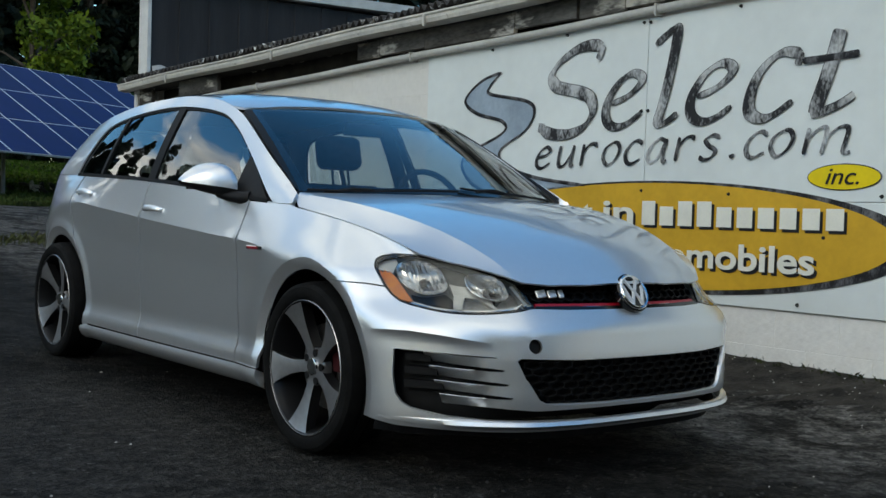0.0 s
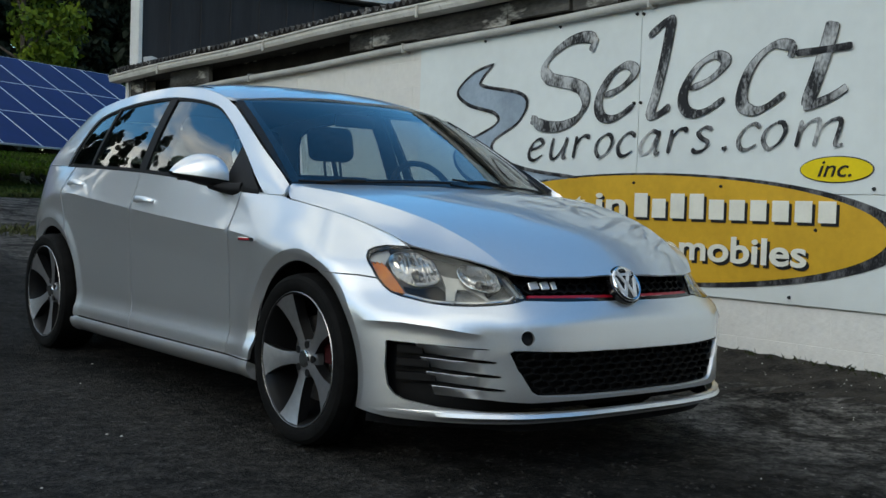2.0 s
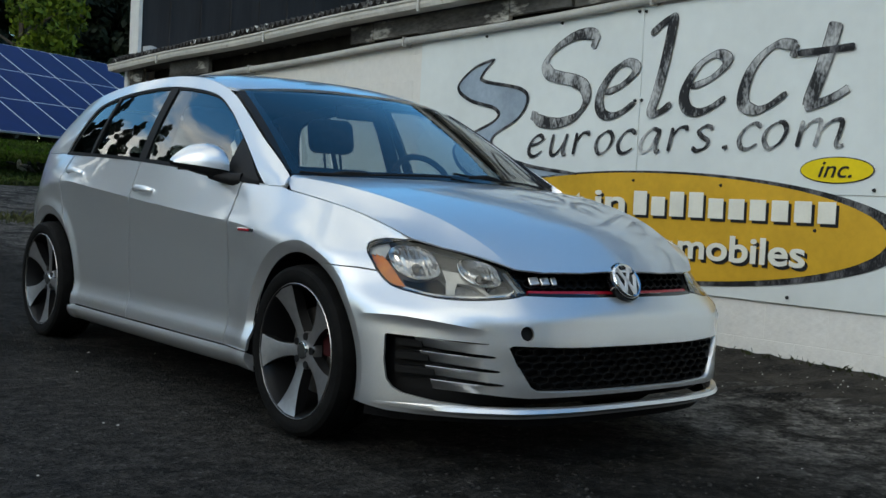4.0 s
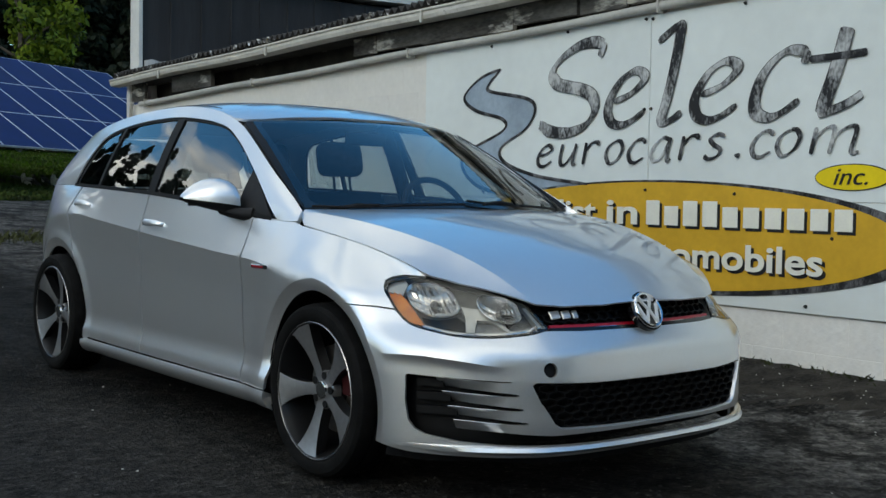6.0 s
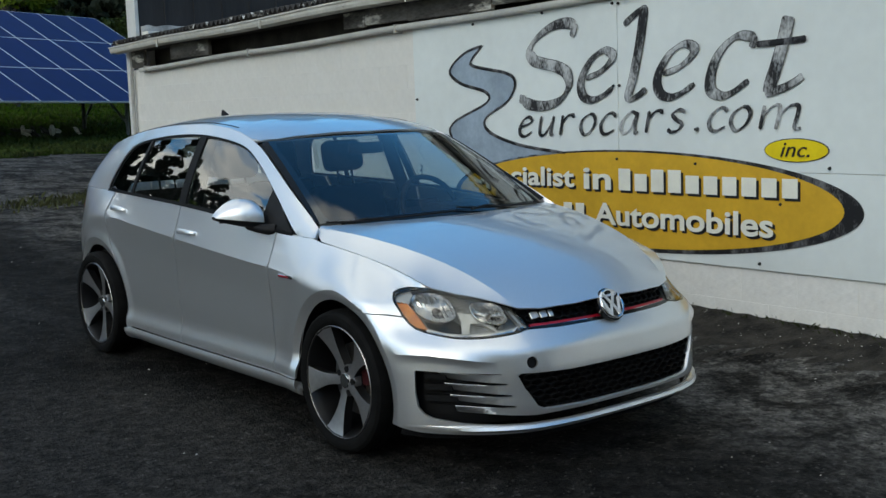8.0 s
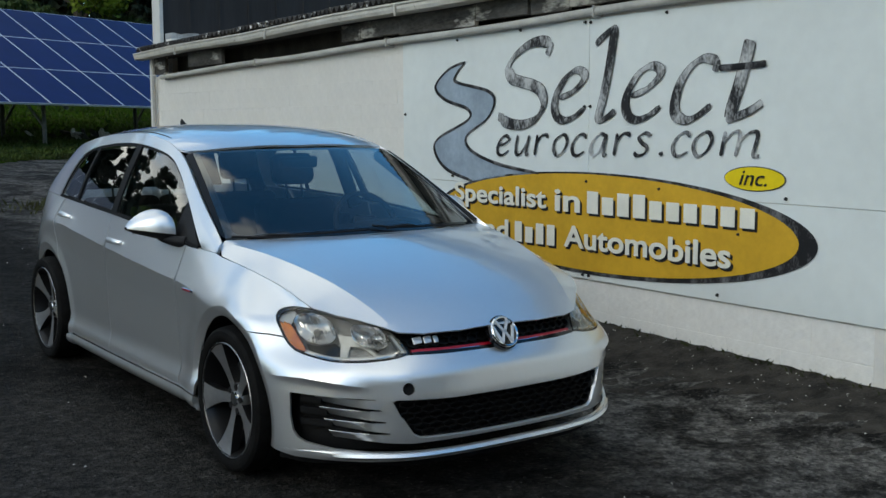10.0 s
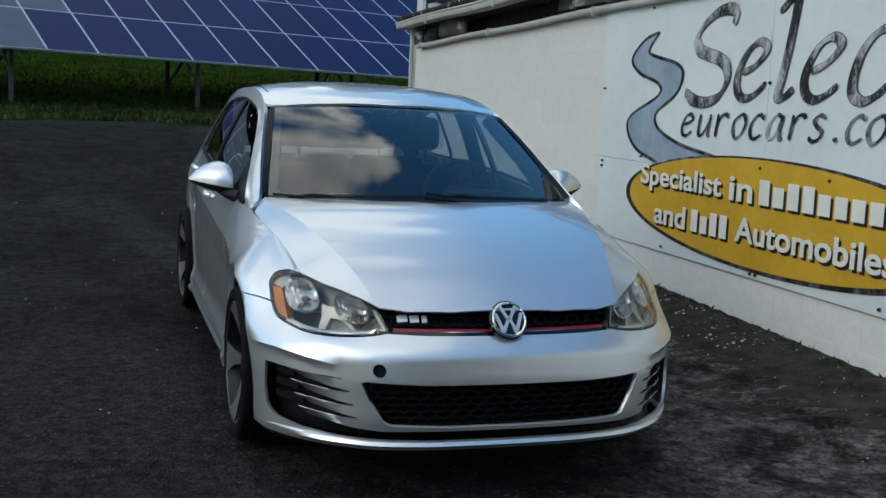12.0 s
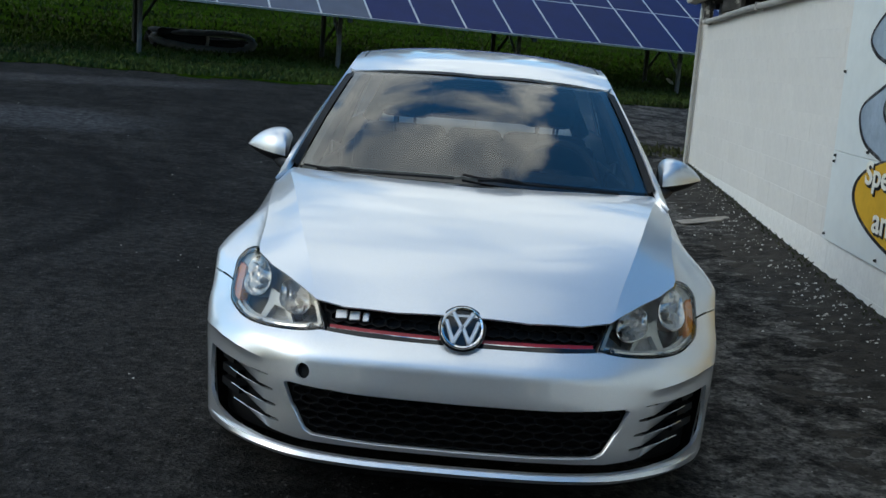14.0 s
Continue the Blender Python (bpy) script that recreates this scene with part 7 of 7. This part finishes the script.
wx = wall_x(wy) - np.abs(rt.normal(0, 0.035, n)) - 0.01
blades("weeds", wx, wy, ground_z(wx, wy), 0.032, DARKWEED, "sparse dark weeds at the foot of the wall", "weeds", 0.0022, 0.6)
n = 700
cx = np.where(rt.random(n) < 0.6, 1.6, 2.5) + rt.normal(0, 0.38, n)
cy = 9.75 + rt.normal(0, 0.22, n) + 0.3 * cx
blades("weed_patch", cx, cy, ground_z(cx, cy), 0.07, WEED, "patch of weeds growing through the asphalt", "weeds", 0.012, 0.5)


def stones(name, xs, ys, size, material, label, lift=0.0):
    V, F = [], []
    for x, y in zip(xs, ys):
        r = size * rt.uniform(0.4, 1.5)
        z = float(ground_z(x, y)) + r * 0.15 + lift
        k = len(V)
        for j in range(5):
            t = 6.28 * j / 5 + rt.uniform(-0.4, 0.4)
            V.append((x + r * math.cos(t) * rt.uniform(0.7, 1.2), y + r * math.sin(t) * rt.uniform(0.7, 1.2), z - r * 0.3))
        V.append((x + r * 0.2, y, z + r * 0.45))
        F += [(k + j, k + (j + 1) % 5, k + 5) for j in range(5)]
    return tagged(mesh_ob(name, V, F, material), label, "gravel", kind="stuff")


PALE = mat("pale_stone", (0.42, 0.41, 0.38), 0.8, vary=0.4, scale=30)
DARKST = mat("dark_stone", (0.030, 0.029, 0.027), 0.85, vary=0.5, scale=30)
n = 520
sy_ = rt.uniform(-1.5, 9.0, n)
sx_ = wall_x(sy_) - 0.03 - np.abs(rt.normal(0, 0.26, n))
stones("gravel", sx_, sy_, 0.0048, PALE, "pale paint flakes and gravel beside the wall", 0.011)
stones("gravel", rt.uniform(-7, 2.2, 160), rt.uniform(-4.2, 9, 160), 0.007, PALE, "scattered pale gravel on the asphalt")
stones("gravel", rt.uniform(-5, 2.2, 6500), rt.uniform(-3.6, 3, 6500), 0.0085, DARKST, "loose dark gravel on the asphalt")
# a flat scrap of board by the wall
SCRAP = mat("weathered_scrap", (0.26, 0.24, 0.21), 0.8, vary=0.3, scale=9, bump=0.3, bscale=60)
plank = thing("plank", "flat weathered scrap board lying on the ground", "plank", pose(2.1, 5.85, float(ground_z(2.1, 5.85)) + 0.012, 2, -5, 14))
bm = bmesh.new()
vv = [[bm.verts.new((x, y + 0.015 * math.sin(x * 9), 0.006 * math.sin(x * 5) + z)) for y, z in ((-0.085, 0.0), (0.07, 0.0), (0.07, 0.009), (-0.085, 0.009))] for x in np.linspace(-0.27, 0.27, 8)]
for a, b in zip(vv, vv[1:]):
    for k in range(4):
        bm.faces.new((a[k], a[(k + 1) % 4], b[(k + 1) % 4], b[k]))
bm.faces.new(vv[0][::-1])
bm.faces.new(vv[-1])
part("board", bm, SCRAP, plank)
n = 260
fy_ = rt.uniform(1.0, 8.0, n)
fx_ = wall_x(fy_) - 0.04 - np.abs(rt.normal(0, 0.20, n))
stones("paint_flakes", fx_, fy_, 0.010, PALE, "fallen white paint flakes along the wall", 0.010)
# scrap car nose and rubble under the array
wreck = thing("scrap_car", "stripped dark and grey car front lying in the grass", "car", pose(-5.15, 17.7, float(ground_z(-5.15, 17.7)) - 0.03, 0, 0, 28) @ Matrix.Diagonal((0.98, 0.98, 0.95, 1)))
# a bumper cover: a drooping ring of pale plastic round dark openings
V, F = [], []
for i in range(48):
    t = 2 * math.pi * i / 48
    cx, cz = 0.98 * math.copysign(abs(math.cos(t)) ** 0.75, math.cos(t)), 0.24 + 0.17 * math.sin(t) + 0.03 * math.sin(2 * t + 0.6)
    cy = 0.28 * (cx / 0.98) ** 2
    for k in range(8):
        u = 2 * math.pi * k / 8
        rad = 0.075 if math.sin(t) > 0 else 0.11
        V.append((cx + rad * math.cos(u) * math.cos(t), cy + rad * math.sin(u) * 1.3, cz + rad * math.cos(u) * math.sin(t) * 0.8))
    for k in range(8):
        F.append((8 * i + k, 8 * i + (k + 1) % 8, 8 * ((i + 1) % 48) + (k + 1) % 8, 8 * ((i + 1) % 48) + k))
mesh_ob("bumper", V, F, GALV, wreck, "faded pale bumper cover", 60)
part("grille", box_bm(-0.80, 0.80, 0.16, 0.60, 0.04, 0.33, 0.05, 2), TRIMBLACK, wreck, "dark open grille", 50)
part("centre_bar", tube([(0.0, 0.04, 0.12), (0.02, 0.03, 0.25), (0.0, 0.06, 0.38)], 0.035, 8), SCRAP, wreck, smooth=50)
part("cross_bar", tube([(0.02, 0.03, 0.25), (0.45, 0.08, 0.27), (0.86, 0.22, 0.26)], 0.03, 8), BLACK, wreck, smooth=50)
part("bonnet", box_bm(-0.95, 0.05, 0.05, 1.0, 0.28, 0.44, 0.06, 3), BLACK, wreck, "dark dented bonnet", 50)
for sx in (-0.95, 0.95):
    part("wheel_arch", tube([(sx, 0.25, 0.08), (sx * 1.08, 0.45, 0.30), (sx * 1.04, 0.8, 0.18)], 0.07, 8), BLACK, wreck, smooth=50)
rub = thing("rubble_heap", "pale broken rubble piled in the grass", "rubble", pose(5.5, 21.2, float(ground_z(5.5, 21.2)) - 0.02))
for k in range(26):
    x, y, r = rt.normal(0, 0.6), rt.normal(0, 0.3), rt.uniform(0.04, 0.13)
    bm = bmesh.new()
    bmesh.ops.create_icosphere(bm, subdivisions=1, radius=r, matrix=pose(x, y, r * 0.6 + rt.uniform(0, 0.15), rt.uniform(0, 90), rt.uniform(0, 90), 0) @ Matrix.Diagonal((1.2, 0.7, 0.35, 1)))
    part("chunk", bm, PALE if k % 3 == 0 else DARKST, rub)
